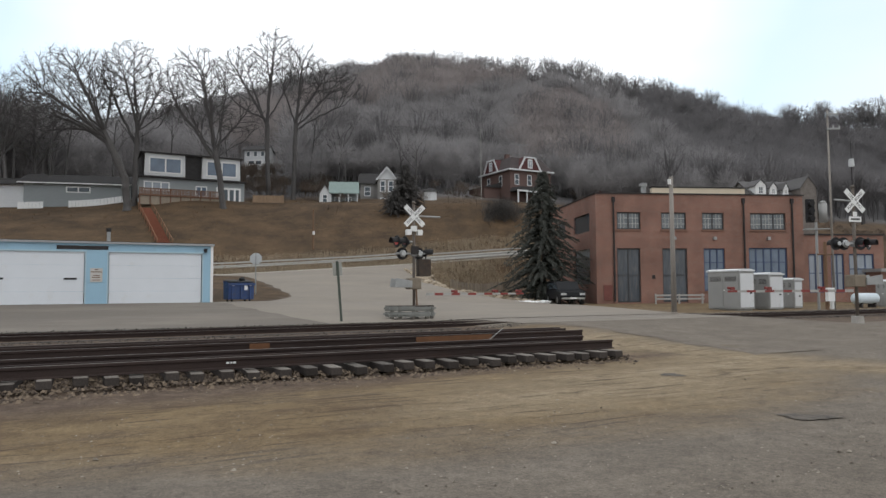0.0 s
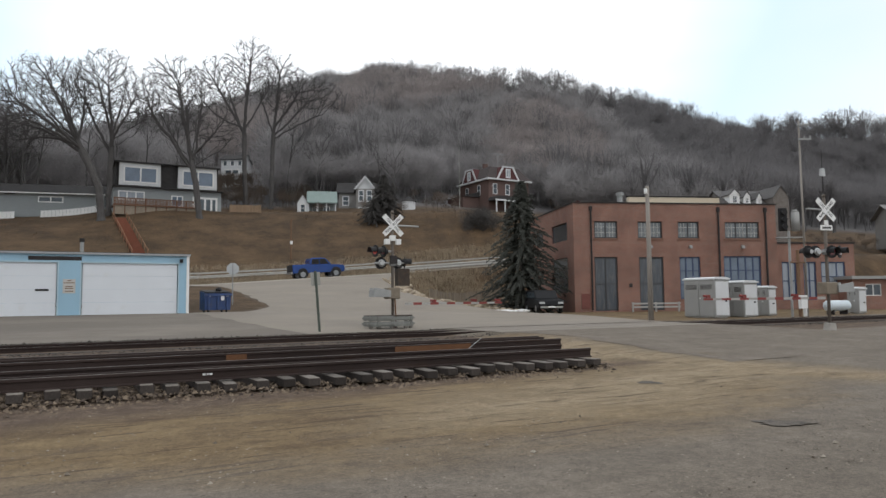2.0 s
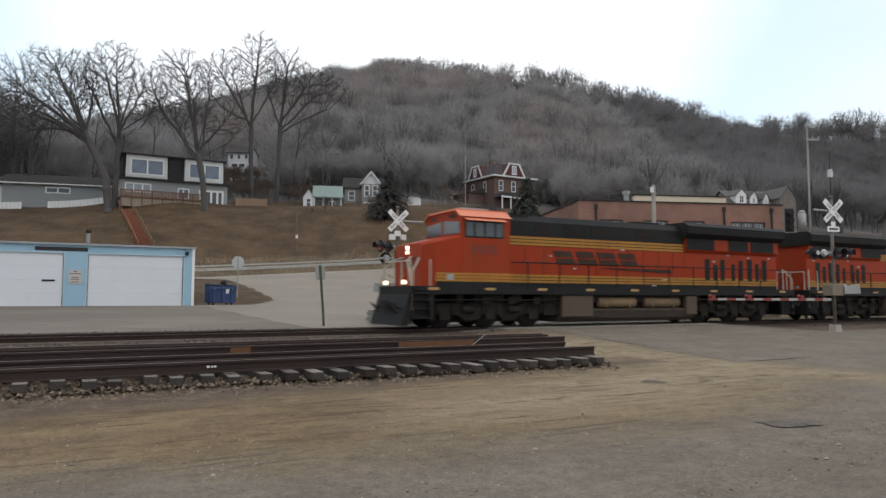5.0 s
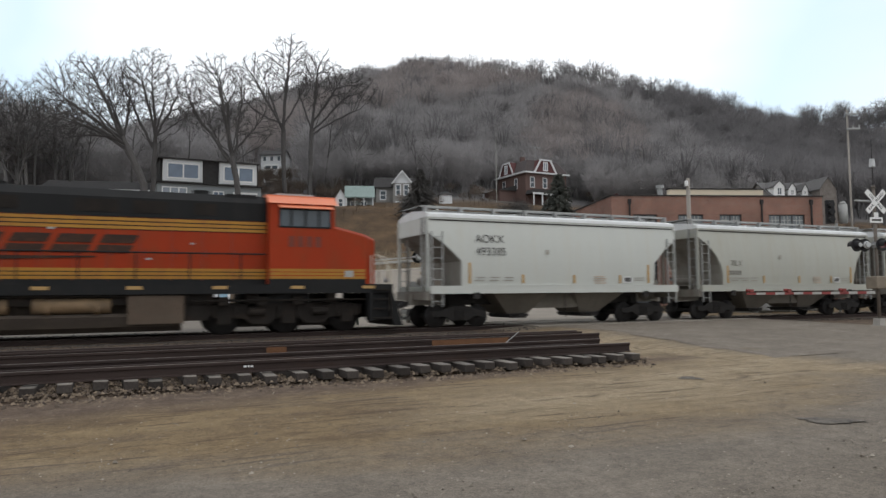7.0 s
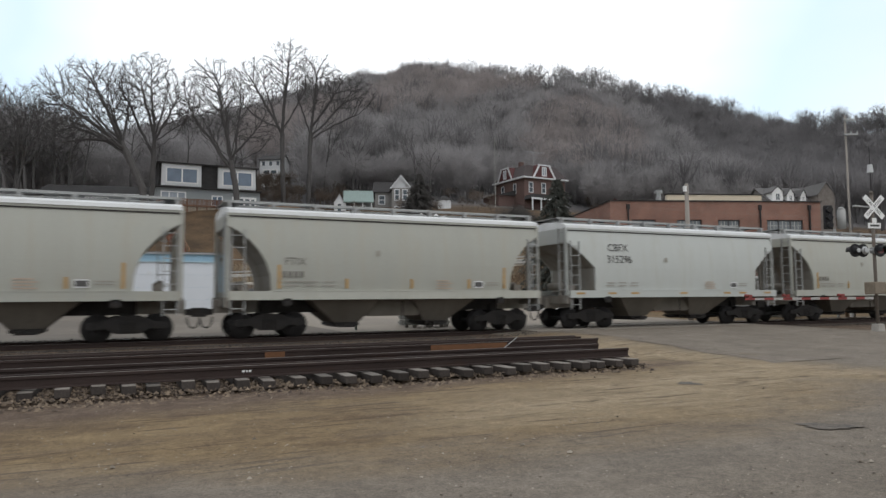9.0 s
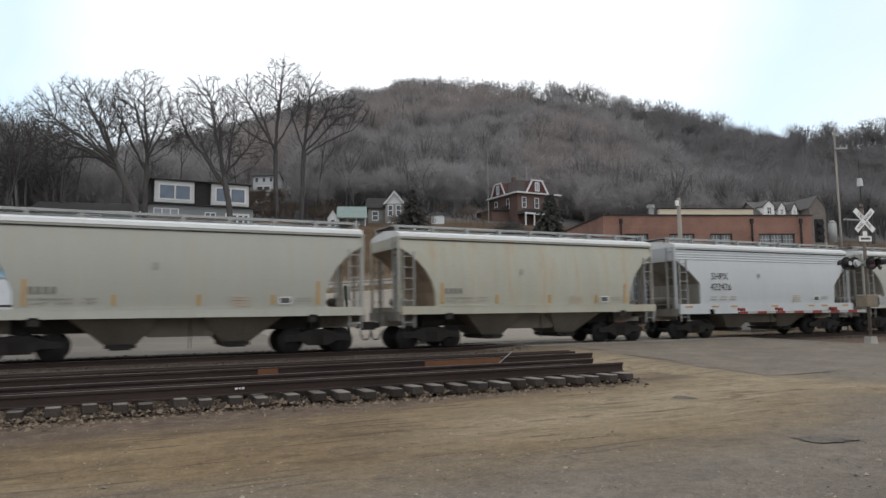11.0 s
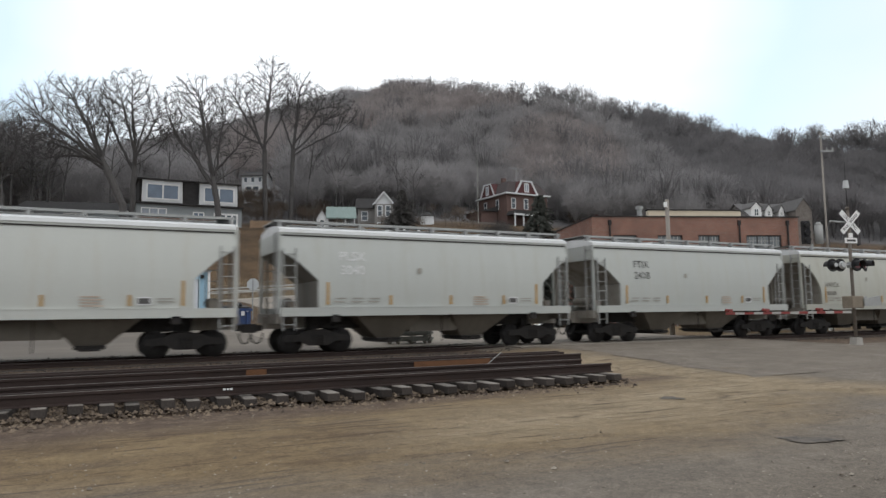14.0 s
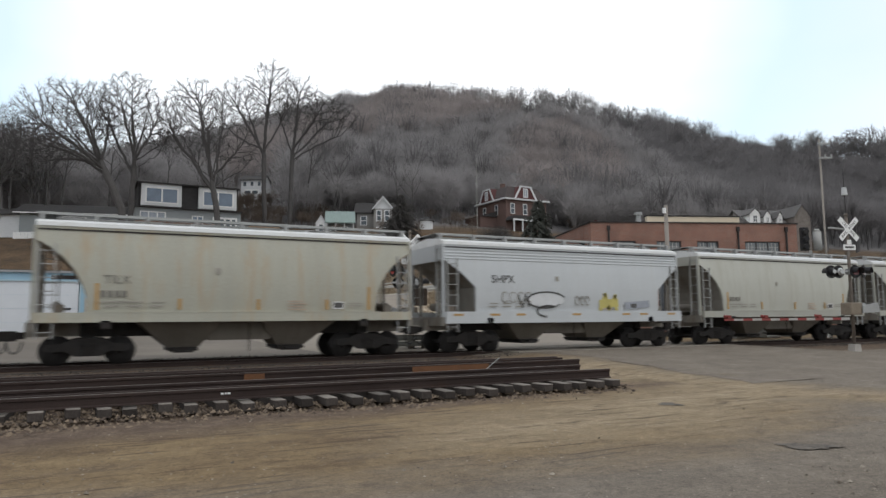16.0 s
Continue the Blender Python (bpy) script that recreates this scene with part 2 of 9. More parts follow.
# woodland greys are lightened and cooled so the colour stands in for haze
M["twig"] = mat("bare_woods", (0.325, 0.310, 0.310), 1.0, scale=0.02, var=0.25, fine=0.5, bump=0, world_space=True)
M["twig_dark"] = mat("dark_bare_woods", (0.215, 0.206, 0.208), 1.0, scale=0.03, var=0.25, fine=0.5, bump=0, world_space=True)
M["twig_crest"] = mat("crest_twigs", (0.30, 0.289, 0.290), 1.0, scale=0.05, var=0.2, fine=0.6, bump=0, world_space=True)
M["twig_red"] = mat("reddish_bare_woods", (0.355, 0.318, 0.308), 1.0, scale=0.05, var=0.3, fine=0.6, bump=0, world_space=True)
M["brush"] = mat("dead_brush", (0.14, 0.112, 0.092), 1.0, scale=0.3, var=0.35, fine=3, bump=0, world_space=True)
M["needle"] = mat("dark_needles", (0.078, 0.082, 0.072), 0.9, scale=0.8, var=0.35, fine=8, bump=0)
M["needle_dim"] = mat("dull_needles", (0.088, 0.083, 0.079), 0.95, scale=0.8, var=0.35, fine=8, bump=0)
# raised further, as this stand looks hazier
M["stand"] = mat("hazy_bare_trees", (0.36, 0.345, 0.345), 1.0, scale=0.1, var=0.25, fine=1, bump=0, world_space=True)
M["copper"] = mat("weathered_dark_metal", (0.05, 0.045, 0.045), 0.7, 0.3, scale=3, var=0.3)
M["cream"] = mat("cream_parapet", (0.60, 0.52, 0.40), 0.7, scale=1, var=0.1)
M["concrete"] = mat("concrete", (0.36, 0.34, 0.31), 0.9, scale=1.5, var=0.2)
M["broken"] = mat("broken_asphalt", (0.150, 0.128, 0.104), 0.95, scale=4, var=0.45, fine=45, bump=1.0, dirt=(0.055, 0.048, 0.042), dirt_at=0.50)


# half of the light leaves on the far side, which evens out the twigs' shading
for key in ("twig", "twig_red", "twig_dark", "twig_crest", "stand", "brush"):
    tree = M[key].node_tree
    paint = tree.nodes["Principled BSDF"].inputs["Base Color"].links[0].from_socket
    front, back, both = tree.nodes.new("ShaderNodeBsdfDiffuse"), tree.nodes.new("ShaderNodeBsdfTranslucent"), tree.nodes.new("ShaderNodeMixShader")
    both.inputs["Fac"].default_value = 0.5
    for k, sh in enumerate((front, back)):
        tree.links.new(paint, sh.inputs["Color"])
        tree.links.new(sh.outputs[0], both.inputs[k + 1])
    tree.links.new(both.outputs[0], tree.nodes["Material Output"].inputs["Surface"])


for key in ("loco_black", "loco_grey", "truck", "wheel", "black", "orange", "copper", "suv", "rail", "tie", "shingle", "needle", "needle_dim"):
    M[key].node_tree.nodes["Principled BSDF"].inputs["Specular IOR Level"].default_value = 0.18


def brick_mat(name, c1, c2, mortar):
    m = bpy.data.materials.new(name)
    m.use_nodes = True
    n, l = m.node_tree.nodes, m.node_tree.links
    bsdf = n["Principled BSDF"]
    tc = n.new("ShaderNodeTexCoord")
    mp = n.new("ShaderNodeMapping")
    mp.inputs["Rotation"].default_value = (radians(90), 0, 0)
    add = n.new("ShaderNodeSeparateXYZ")
    l.new(tc.outputs["Object"], add.inputs[0])
    xy = n.new("ShaderNodeMath")
    xy.operation = "ADD"
    l.new(add.outputs["X"], xy.inputs[0])
    l.new(add.outputs["Y"], xy.inputs[1])
    comb = n.new("ShaderNodeCombineXYZ")
    l.new(xy.outputs[0], comb.inputs["X"])
    l.new(add.outputs["Z"], comb.inputs["Y"])
    br = n.new("ShaderNodeTexBrick")
    br.inputs["Color1"].default_value = (*c1, 1)
    br.inputs["Color2"].default_value = (*c2, 1)
    br.inputs["Mortar"].default_value = (*mortar, 1)
    br.inputs["Scale"].default_value = 1.0
    br.inputs["Brick Width"].default_value = 0.21
    br.inputs["Row Height"].default_value = 0.075
    br.inputs["Mortar Size"].default_value = 0.008
    l.new(comb.outputs[0], br.inputs["Vector"])
    ns = n.new("ShaderNodeTexNoise")
    ns.inputs["Scale"].default_value = 0.45
    ns.inputs["Detail"].default_value = 7
    l.new(tc.outputs["Object"], ns.inputs["Vector"])
    rg = n.new("ShaderNodeMapRange")
    rg.inputs["From Min"].default_value = 0.3
    rg.inputs["From Max"].default_value = 0.7
    rg.inputs["To Min"].default_value = 0.78
    rg.inputs["To Max"].default_value = 1.2
    l.new(ns.outputs["Fac"], rg.inputs["Value"])
    vm = n.new("ShaderNodeVectorMath")
    vm.operation = "SCALE"
    l.new(br.outputs["Color"], vm.inputs[0])
    l.new(rg.outputs["Result"], vm.inputs["Scale"])
    l.new(vm.outputs["Vector"], bsdf.inputs["Base Color"])
    bsdf.inputs["Roughness"].default_value = 0.9
    bp = n.new("ShaderNodeBump")
    bp.inputs["Strength"].default_value = 0.4
    bp.inputs["Distance"].default_value = 0.01
    l.new(br.outputs["Fac"], bp.inputs["Height"])
    bp.invert = True
    l.new(bp.outputs["Normal"], bsdf.inputs["Normal"])
    return m


M["brick"] = brick_mat("red_brick", (0.264, 0.126, 0.092), (0.210, 0.102, 0.076), (0.25, 0.20, 0.17))


# ---------- mesh helpers ----------
def box(bm, x0, x1, y0, y1, z0, z1):
    v = [bm.verts.new(p) for p in ((x0, y0, z0), (x1, y0, z0), (x1, y1, z0), (x0, y1, z0), (x0, y0, z1), (x1, y0, z1), (x1, y1, z1), (x0, y1, z1))]
    for q in ((3, 2, 1, 0), (4, 5, 6, 7), (0, 1, 5, 4), (1, 2, 6, 5), (2, 3, 7, 6), (3, 0, 4, 7)):
        bm.faces.new([v[i] for i in q])
    return bm


def cyl(bm, p0, p1, r0, r1=None, seg=10, cap=True):
    p0, p1 = Vector(p0), Vector(p1)
    r1 = r0 if r1 is None else r1
    ax = (p1 - p0).normalized()
    u = ax.orthogonal().normalized()
    w = ax.cross(u)
    a, b = [], []
    for i in range(seg):
        k = 2 * math.pi * i / seg
        o = u * math.cos(k) + w * math.sin(k)
        a.append(bm.verts.new(p0 + o * r0))
        b.append(bm.verts.new(p1 + o * r1))
    for i in range(seg):
        j = (i + 1) % seg
        bm.faces.new((a[i], a[j], b[j], b[i]))
    if cap:
        bm.faces.new(a[::-1])
        bm.faces.new(b)
    return bm


def prism(bm, poly, y0, y1, axis="y"):
    """A polygon in x and z, pushed along y from y0 to y1 (or, for axis x, a polygon in y and z pushed along x)."""
    def put(p, t):
        return (p[0], t, p[1]) if axis == "y" else (t, p[0], p[1])
    a = [bm.verts.new(put(p, y0)) for p in poly]
    b = [bm.verts.new(put(p, y1)) for p in poly]
    n = len(poly)
    bm.faces.new(a)
    bm.faces.new(b[::-1])
    for i in range(n):
        j = (i + 1) % n
        bm.faces.new((a[j], a[i], b[i], b[j]))
    return bm


def bevelled(bm, width=0.02, segments=1):
    bmesh.ops.recalc_face_normals(bm, faces=bm.faces)
    bmesh.ops.bevel(bm, geom=bm.edges, offset=width, segments=segments, affect="EDGES", clamp_overlap=True)
    return bm


def mesh_of(name, bm, material, smooth=False, fix=True):
    if fix:
        bmesh.ops.recalc_face_normals(bm, faces=bm.faces)
    me = bpy.data.meshes.new(name)
    bm.to_mesh(me)
    bm.free()
    me.materials.append(material)
    if smooth:
        me.polygons.foreach_set("use_smooth", [True] * len(me.polygons))
    return me


def part(name, bm, material, parent, label="", smooth=False, at=None):
    ob = new(name, mesh_of(name, bm, material, smooth))
    ob.parent = parent
    if at is not None:
        ob.matrix_basis = at
    if label:
        ob["label"] = label
    return ob


def again(ob, m):
    """The same part once more, at another pose under the same parent, with its own pieces."""
    return copy_thing(ob, m)


def thing(name, m, label, category, group=""):
    ob = new(name)
    ob.matrix_basis = m
    return tagged(ob, label, category, group)


def solid(name, bm, material, label, category, group="", kind="", m=None, smooth=False):
    ob = new(name, mesh_of(name, bm, material, smooth))
    if m is not None:
        ob.matrix_basis = m
    return tagged(ob, label, category, group, kind)


def B():
    return bmesh.new()


def letters(text, size, material, parent, m, name="lettering"):
    """Raised lettering in the built-in font, as a mesh of its own."""
    cu = bpy.data.curves.new(name, "FONT")
    cu.body, cu.size, cu.extrude, cu.align_x, cu.align_y = text, size, 0.004, "CENTER", "CENTER"
    tmp = bpy.data.objects.new(name, cu)
    scene.collection.objects.link(tmp)
    me = bpy.data.meshes.new_from_object(tmp.evaluated_get(bpy.context.evaluated_depsgraph_get()))
    bpy.data.objects.remove(tmp)
    me.materials.clear()
    me.materials.append(material)
    ob = new(name, me)
    ob.parent = parent
    ob.matrix_basis = m
    return ob


def bars(rows, material, parent, m, name="marking"):
    """Plain bars for unreadable writing: rows of (x, z, width, height) on a side that faces -y."""
    bm = B()
    for x, z, w, h in rows:
        box(bm, x, x + w, -0.004, 0.0, z, z + h)
    return part(name, bm, material, parent, at=m)


# ---------- lie of the land ----------
def sstep(a, b, v):
    t = np.clip((v - a) / (b - a), 0, 1)
    return t * t * (3 - 2 * t)


RIDGE_L = (-400, -250, -143, -94, -40, -13, 4, 53, 95, 114, 131, 151, 192, 260, 500)
RIDGE_Z = (40, 46, 56, 68, 88, 94, 93, 87, 81, 75, 70, 69, 72, 74, 60)


def upper_road_z(x):
    return np.interp(x, (-80, 9.7, 27, 42, 80, 200), (2.4, 3.0, 4.1, 5.3, 7.6, 9.0))


def height(x, y):
    """The ground's height over the plan; x runs along the track, y away from the viewer."""
    x, y = np.asarray(x, float), np.asarray(y, float)
    d, l = 0.448 * x + 0.894 * y, 0.894 * x - 0.448 * y
    z = np.interp(y, (-1e4, 15, 21, 27.5), (0, 0, 0.10, 0.30))
    over = sstep(12, 15.5, x) * (1 - sstep(26, 30, x))
    z = z + over * np.maximum(0, 0.32 * sstep(9, 22.4, y) - z)
    lot = np.interp(x, (-100, 8, 20, 32, 60), (1.0, 1.0, 0.75, 0.45, 0.45))
    up = upper_road_z(x)
    a = np.clip((y - 27.5) / 10.5, 0, 1)
    z = np.where(y > 27.5, 0.30 + (lot - 0.30) * a, z)
    k = sstep(22, 33, x)
    za = lot + (up - lot) * np.clip((y - 41) / 22, 0, 1)
    zb = lot + (up - lot) * sstep(55, 63.5, y)
    z = np.where(y > 38, za * (1 - k) + zb * k, z)
    z = np.where(y > 63, up, z)
    dr = 0.448 * x + 0.894 * 70
    de = np.maximum(100, dr + 14)
    t = np.clip((d - dr) / (de - dr), 0, 1)
    lip = 14.2 + 1.5 * np.exp(-((x - 10) / 7) ** 2)
    lawn = up + (lip - up) * (0.75 * t + 0.25 * t * t * (3 - 2 * t))
    z = np.where(y > 70, lawn, z)
    top = np.interp(l, RIDGE_L, RIDGE_Z)
    s = np.clip((d - de - 12) / (300 - de - 12).clip(40), 0, 1)
    bluff = lip + (16.5 - lip) * np.clip((d - de) / 12, 0, 1) + (top - 16.5) * (0.6 * s + 0.4 * s * s * (3 - 2 * s))
    bluff = bluff - np.clip(d - 310, 0, 400) * 0.12
    return np.where((y > 70) & (d > de), bluff, z)


def hz(x, y):
    return float(height(x, y))


# ---------- ground ----------
def ground_material():
    """Sandy dirt by the track, worn asphalt apron nearer the viewer, dead grass on the slopes, leaf litter greyed and
    lightened for haze under the woods.
    """
    m = bpy.data.materials.new("ground")
    m.use_nodes = True
    n, l = m.node_tree.nodes, m.node_tree.links
    bsdf = n["Principled BSDF"]
    geo = n.new("ShaderNodeNewGeometry")

    def nz(scale, detail=6, rough=0.6, stretch=None):
        t = n.new("ShaderNodeTexNoise")
        t.inputs["Scale"].default_value = scale
        t.inputs["Detail"].default_value = detail
        t.inputs["Roughness"].default_value = rough
        if stretch:
            mp = n.new("ShaderNodeMapping")
            mp.inputs["Scale"].default_value = stretch
            l.new(geo.outputs["Position"], mp.inputs["Vector"])
            l.new(mp.outputs["Vector"], t.inputs["Vector"])
        else:
            l.new(geo.outputs["Position"], t.inputs["Vector"])
        return t.outputs["Fac"]

    def ramp(fac, stops):
        r = n.new("ShaderNodeValToRGB")
        e = r.color_ramp.elements
        while len(e) < len(stops):
            e.new(0.5)
        for i, (p, c) in enumerate(stops):
            e[i].position, e[i].color = p, (*c, 1)
        l.new(fac, r.inputs["Fac"])
        return r.outputs["Color"]

    def mix(fac, a, b):
        x = n.new("ShaderNodeMix")
        x.data_type = "RGBA"
        l.new(fac, x.inputs["Factor"])
        l.new(a, x.inputs["A"])
        l.new(b, x.inputs["B"])
        return x.outputs["Result"]

    def mask(attr, amount, soft, wobble):
        a = n.new("ShaderNodeAttribute")
        a.attribute_name = attr
        s = n.new("ShaderNodeMath")
        s.operation = "MULTIPLY_ADD"
        l.new(wobble, s.inputs[0])
        s.inputs[1].default_value = amount
        s.inputs[2].default_value = -amount / 2
        t = n.new("ShaderNodeMath")
        t.operation = "ADD"
        l.new(a.outputs["Fac"], t.inputs[0])
        l.new(s.outputs[0], t.inputs[1])
        r = n.new("ShaderNodeMapRange")
        r.inputs["From Min"].default_value = -soft
        r.inputs["From Max"].default_value = soft
        l.new(t.outputs[0], r.inputs["Value"])
        return r.outputs["Result"]

    grain = nz(24, 5, 0.75)
    asph = ramp(nz(0.9, 8, 0.72), [(0.25, (0.116, 0.098, 0.079)), (0.5, (0.158, 0.134, 0.108)), (0.72, (0.205, 0.176, 0.144))])
    sand = ramp(nz(0.7, 12, 0.78, (0.7, 1.2, 1)), [(0.26, (0.072, 0.048, 0.029)), (0.42, (0.134, 0.093, 0.052)), (0.56, (0.196, 0.139, 0.075)), (0.76, (0.275, 0.205, 0.116))])
    litter = ramp(nz(1.8, 12, 0.85), [(0.3, (0.040, 0.027, 0.020)), (0.5, (0.100, 0.070, 0.050)), (0.7, (0.190, 0.142, 0.100))])
    lawn = ramp(nz(0.22, 12, 0.8), [(0.26, (0.030, 0.020, 0.012)), (0.44, (0.060, 0.039, 0.022)), (0.56, (0.097, 0.062, 0.034)), (0.76, (0.165, 0.113, 0.063))])
    woods = ramp(nz(0.06, 9, 0.7), [(0.3, (0.113, 0.108, 0.109)), (0.7, (0.162, 0.156, 0.157))])
    ruts = nz(2.6, 11, 0.8, (0.35, 1.5, 1))
    rr = n.new("ShaderNodeMapRange")
    rr.inputs["From Min"].default_value = 0.50
    rr.inputs["From Max"].default_value = 0.66
    rr.inputs["To Max"].default_value = 0.42
    l.new(ruts, rr.inputs["Value"])
    rut_col = n.new("ShaderNodeRGB")
    rut_col.outputs[0].default_value = (0.062, 0.041, 0.026, 1)
    sand = mix(rr.outputs["Result"], sand, rut_col.outputs[0])
    patch = n.new("ShaderNodeMapRange")
    patch.inputs["From Min"].default_value = 0.52
    patch.inputs["From Max"].default_value = 0.62
    patch.inputs["To Max"].default_value = 0.5
    l.new(nz(0.42, 11, 0.75, (0.7, 1.3, 1)), patch.inputs["Value"])
    dun = ramp(grain, [(0.3, (0.060, 0.045, 0.035)), (0.7, (0.125, 0.098, 0.075))])
    sand = mix(patch.outputs["Result"], sand, dun)
    pale = ramp(nz(1.1, 9, 0.75, (0.6, 1.1, 1)), [(0.28, (0.135, 0.098, 0.060)), (0.5, (0.245, 0.190, 0.122)), (0.75, (0.315, 0.255, 0.175))])
    sand = mix(mask("dry", 3.0, 1.1, nz(0.8, 7, 0.7, (0.5, 1.3, 1))), sand, pale)
    groove = n.new("ShaderNodeMapRange")
    groove.inputs["From Min"].default_value = 0.575
    groove.inputs["From Max"].default_value = 0.635
    groove.inputs["To Max"].default_value = 0.75
    l.new(nz(5.0, 6, 0.6, (0.09, 1.3, 1)), groove.inputs["Value"])
    sand = mix(groove.outputs["Result"], sand, rut_col.outputs[0])
    edge = n.new("ShaderNodeAttribute")
    edge.attribute_name = "sandy"
    wob = n.new("ShaderNodeMath")
    wob.operation = "MULTIPLY_ADD"
    l.new(nz(0.5, 4, 0.6), wob.inputs[0])
    wob.inputs[1].default_value = 1.5
    l.new(edge.outputs["Fac"], wob.inputs[2])
    wheel = n.new("ShaderNodeMath")
    wheel.operation = "PINGPONG"
    wheel.inputs[1].default_value = 0.42
    l.new(wob.outputs[0], wheel.inputs[0])
    thin = n.new("ShaderNodeMapRange")
    thin.inputs["From Min"].default_value = 0.13
    thin.inputs["From Max"].default_value = 0.02
    l.new(wheel.outputs[0], thin.inputs["Value"])
    some = n.new("ShaderNodeMapRange")
    some.inputs["From Min"].default_value = 0.50
    some.inputs["From Max"].default_value = 0.66
    some.inputs["To Max"].default_value = 0.8
    l.new(nz(1.1, 8, 0.75), some.inputs["Value"])
    worn = n.new("ShaderNodeMath")
    worn.operation = "MULTIPLY"
    l.new(thin.outputs["Result"], worn.inputs[0])
    l.new(some.outputs["Result"], worn.inputs[1])
    sand = mix(worn.outputs[0], sand, rut_col.outputs[0])
    near = mix(mask("sandy", 2.6, 0.9, nz(0.7, 7, 0.7, (0.5, 1.3, 1))), asph, sand)
    near = mix(mask("cinders", 1.6, 0.5, nz(1.1, 8, 0.75, (0.5, 1.2, 1))), near, litter)
    col = mix(mask("grassy", 2.5, 0.6, nz(0.9, 6)), near, lawn)
    col = mix(mask("wooded", 8.0, 4.0, nz(0.2, 5)), col, woods)
    dk = n.new("ShaderNodeMapRange")
    dk.inputs["From Min"].default_value = 0.34
    dk.inputs["From Max"].default_value = 0.66
    dk.inputs["To Min"].default_value = 0.55
    dk.inputs["To Max"].default_value = 1.42
    clod = nz(5.5, 8, 0.8)
    grit = nz(85, 3, 0.8)
    speck = n.new("ShaderNodeMapRange")
    speck.inputs["From Min"].default_value = 0.36
    speck.inputs["From Max"].default_value = 0.64
    speck.inputs["To Min"].default_value = 0.66
    speck.inputs["To Max"].default_value = 1.34
    l.new(grit, speck.inputs["Value"])
    rough = n.new("ShaderNodeMath")
    rough.operation = "ADD"
    l.new(grain, rough.inputs[0])
    l.new(clod, rough.inputs[1])
    half = n.new("ShaderNodeMath")
    half.operation = "MULTIPLY"
    half.inputs[1].default_value = 0.5
    l.new(rough.outputs[0], half.inputs[0])
    l.new(half.outputs[0], dk.inputs["Value"])
    vm = n.new("ShaderNodeVectorMath")
    vm.operation = "SCALE"
    l.new(col, vm.inputs[0])
    coarse = n.new("ShaderNodeMath")
    coarse.operation = "MULTIPLY"
    l.new(dk.outputs["Result"], coarse.inputs[0])
    l.new(speck.outputs["Result"], coarse.inputs[1])
    l.new(coarse.outputs[0], vm.inputs["Scale"])
    l.new(vm.outputs["Vector"], bsdf.inputs["Base Color"])
    bsdf.inputs["Roughness"].default_value = 0.95
    bsdf.inputs["Specular IOR Level"].default_value = 0.25
    bp = n.new("ShaderNodeBump")
    bp.inputs["Strength"].default_value = 0.6
    bp.inputs["Distance"].default_value = 0.03
    l.new(half.outputs[0], bp.inputs["Height"])
    l.new(bp.outputs["Normal"], bsdf.inputs["Normal"])
    return m


def inside_distance(px, py, poly):
    """Signed distance to a polygon's edge, positive inside."""
    best = np.full(px.shape, 1e9)
    ins = np.zeros(px.shape, bool)
    for (ax, ay), (bx, by) in zip(poly, poly[1:] + poly[:1]):
        t = np.clip(((px - ax) * (bx - ax) + (py - ay) * (by - ay)) / ((bx - ax) ** 2 + (by - ay) ** 2), 0, 1)
        best = np.minimum(best, np.hypot(px - ax - t * (bx - ax), py - ay - t * (by - ay)))
        if ay != by:
            ins ^= ((ay > py) != (by > py)) & (px < (bx - ax) * (py - ay) / (by - ay) + ax)
    return np.where(ins, best, -best)


def spaced(*runs):
    out = [np.arange(a, b, s) for a, b, s in runs]
    return np.concatenate(out + [[runs[-1][1]]])


def grid_mesh(name, xs, ys, zf):
    gx, gy = np.meshgrid(xs, ys)
    co = np.stack((gx, gy, zf(gx, gy)), -1).reshape(-1, 3)
    w = len(xs)
    i = np.arange(len(xs) - 1)[None, :] + w * np.arange(len(ys) - 1)[:, None]
    quads = np.stack((i, i + 1, i + 1 + w, i + w), -1).reshape(-1, 4)
    me = bpy.data.meshes.new(name)
    me.from_pydata(co.tolist(), [], quads.tolist())
    me.polygons.foreach_set("use_smooth", [True] * len(me.polygons))
    return me, co


SANDY = [(-90, 7.4), (-0.7, 7.3), (2.1, 6.6), (4.7, 6.3), (6.5, 6.3), (8.5, 6.6), (10.8, 7.3), (12.5, 8.6), (13.3, 7.4), (14.0, 5.2), (15.4, 5.0), (15.0, 9.0), (14.8, 11.0), (14.7, 13.4), (15.0, 17.5), (15.2, 22.0), (-90, 22.0)]
DRY = [(3.5, 7.6), (8.5, 7.2), (12.6, 8.8), (13.4, 6.5), (14.4, 4.6), (15.6, 4.8), (15.2, 12.5), (15.2, 20.5), (12.6, 20.5), (11.6, 12.0), (4.5, 9.8)]
YARD = [(27.5, 26.6), (70, 26.6), (70, 33), (34, 46), (29.5, 47), (28.5, 38)]
GRASSY = [(-200, 39.5), (4.0, 40.6), (9.6, 41.0), (11.6, 45.0), (11.9, 62.0), (28.2, 63.5), (28.2, 57.0), (30.0, 47.5), (34.0, 45.0), (70, 33.0), (900, 33.0), (900, 3000), (-900, 3000), (-900, 39.5)]


GROUND = ground_material()


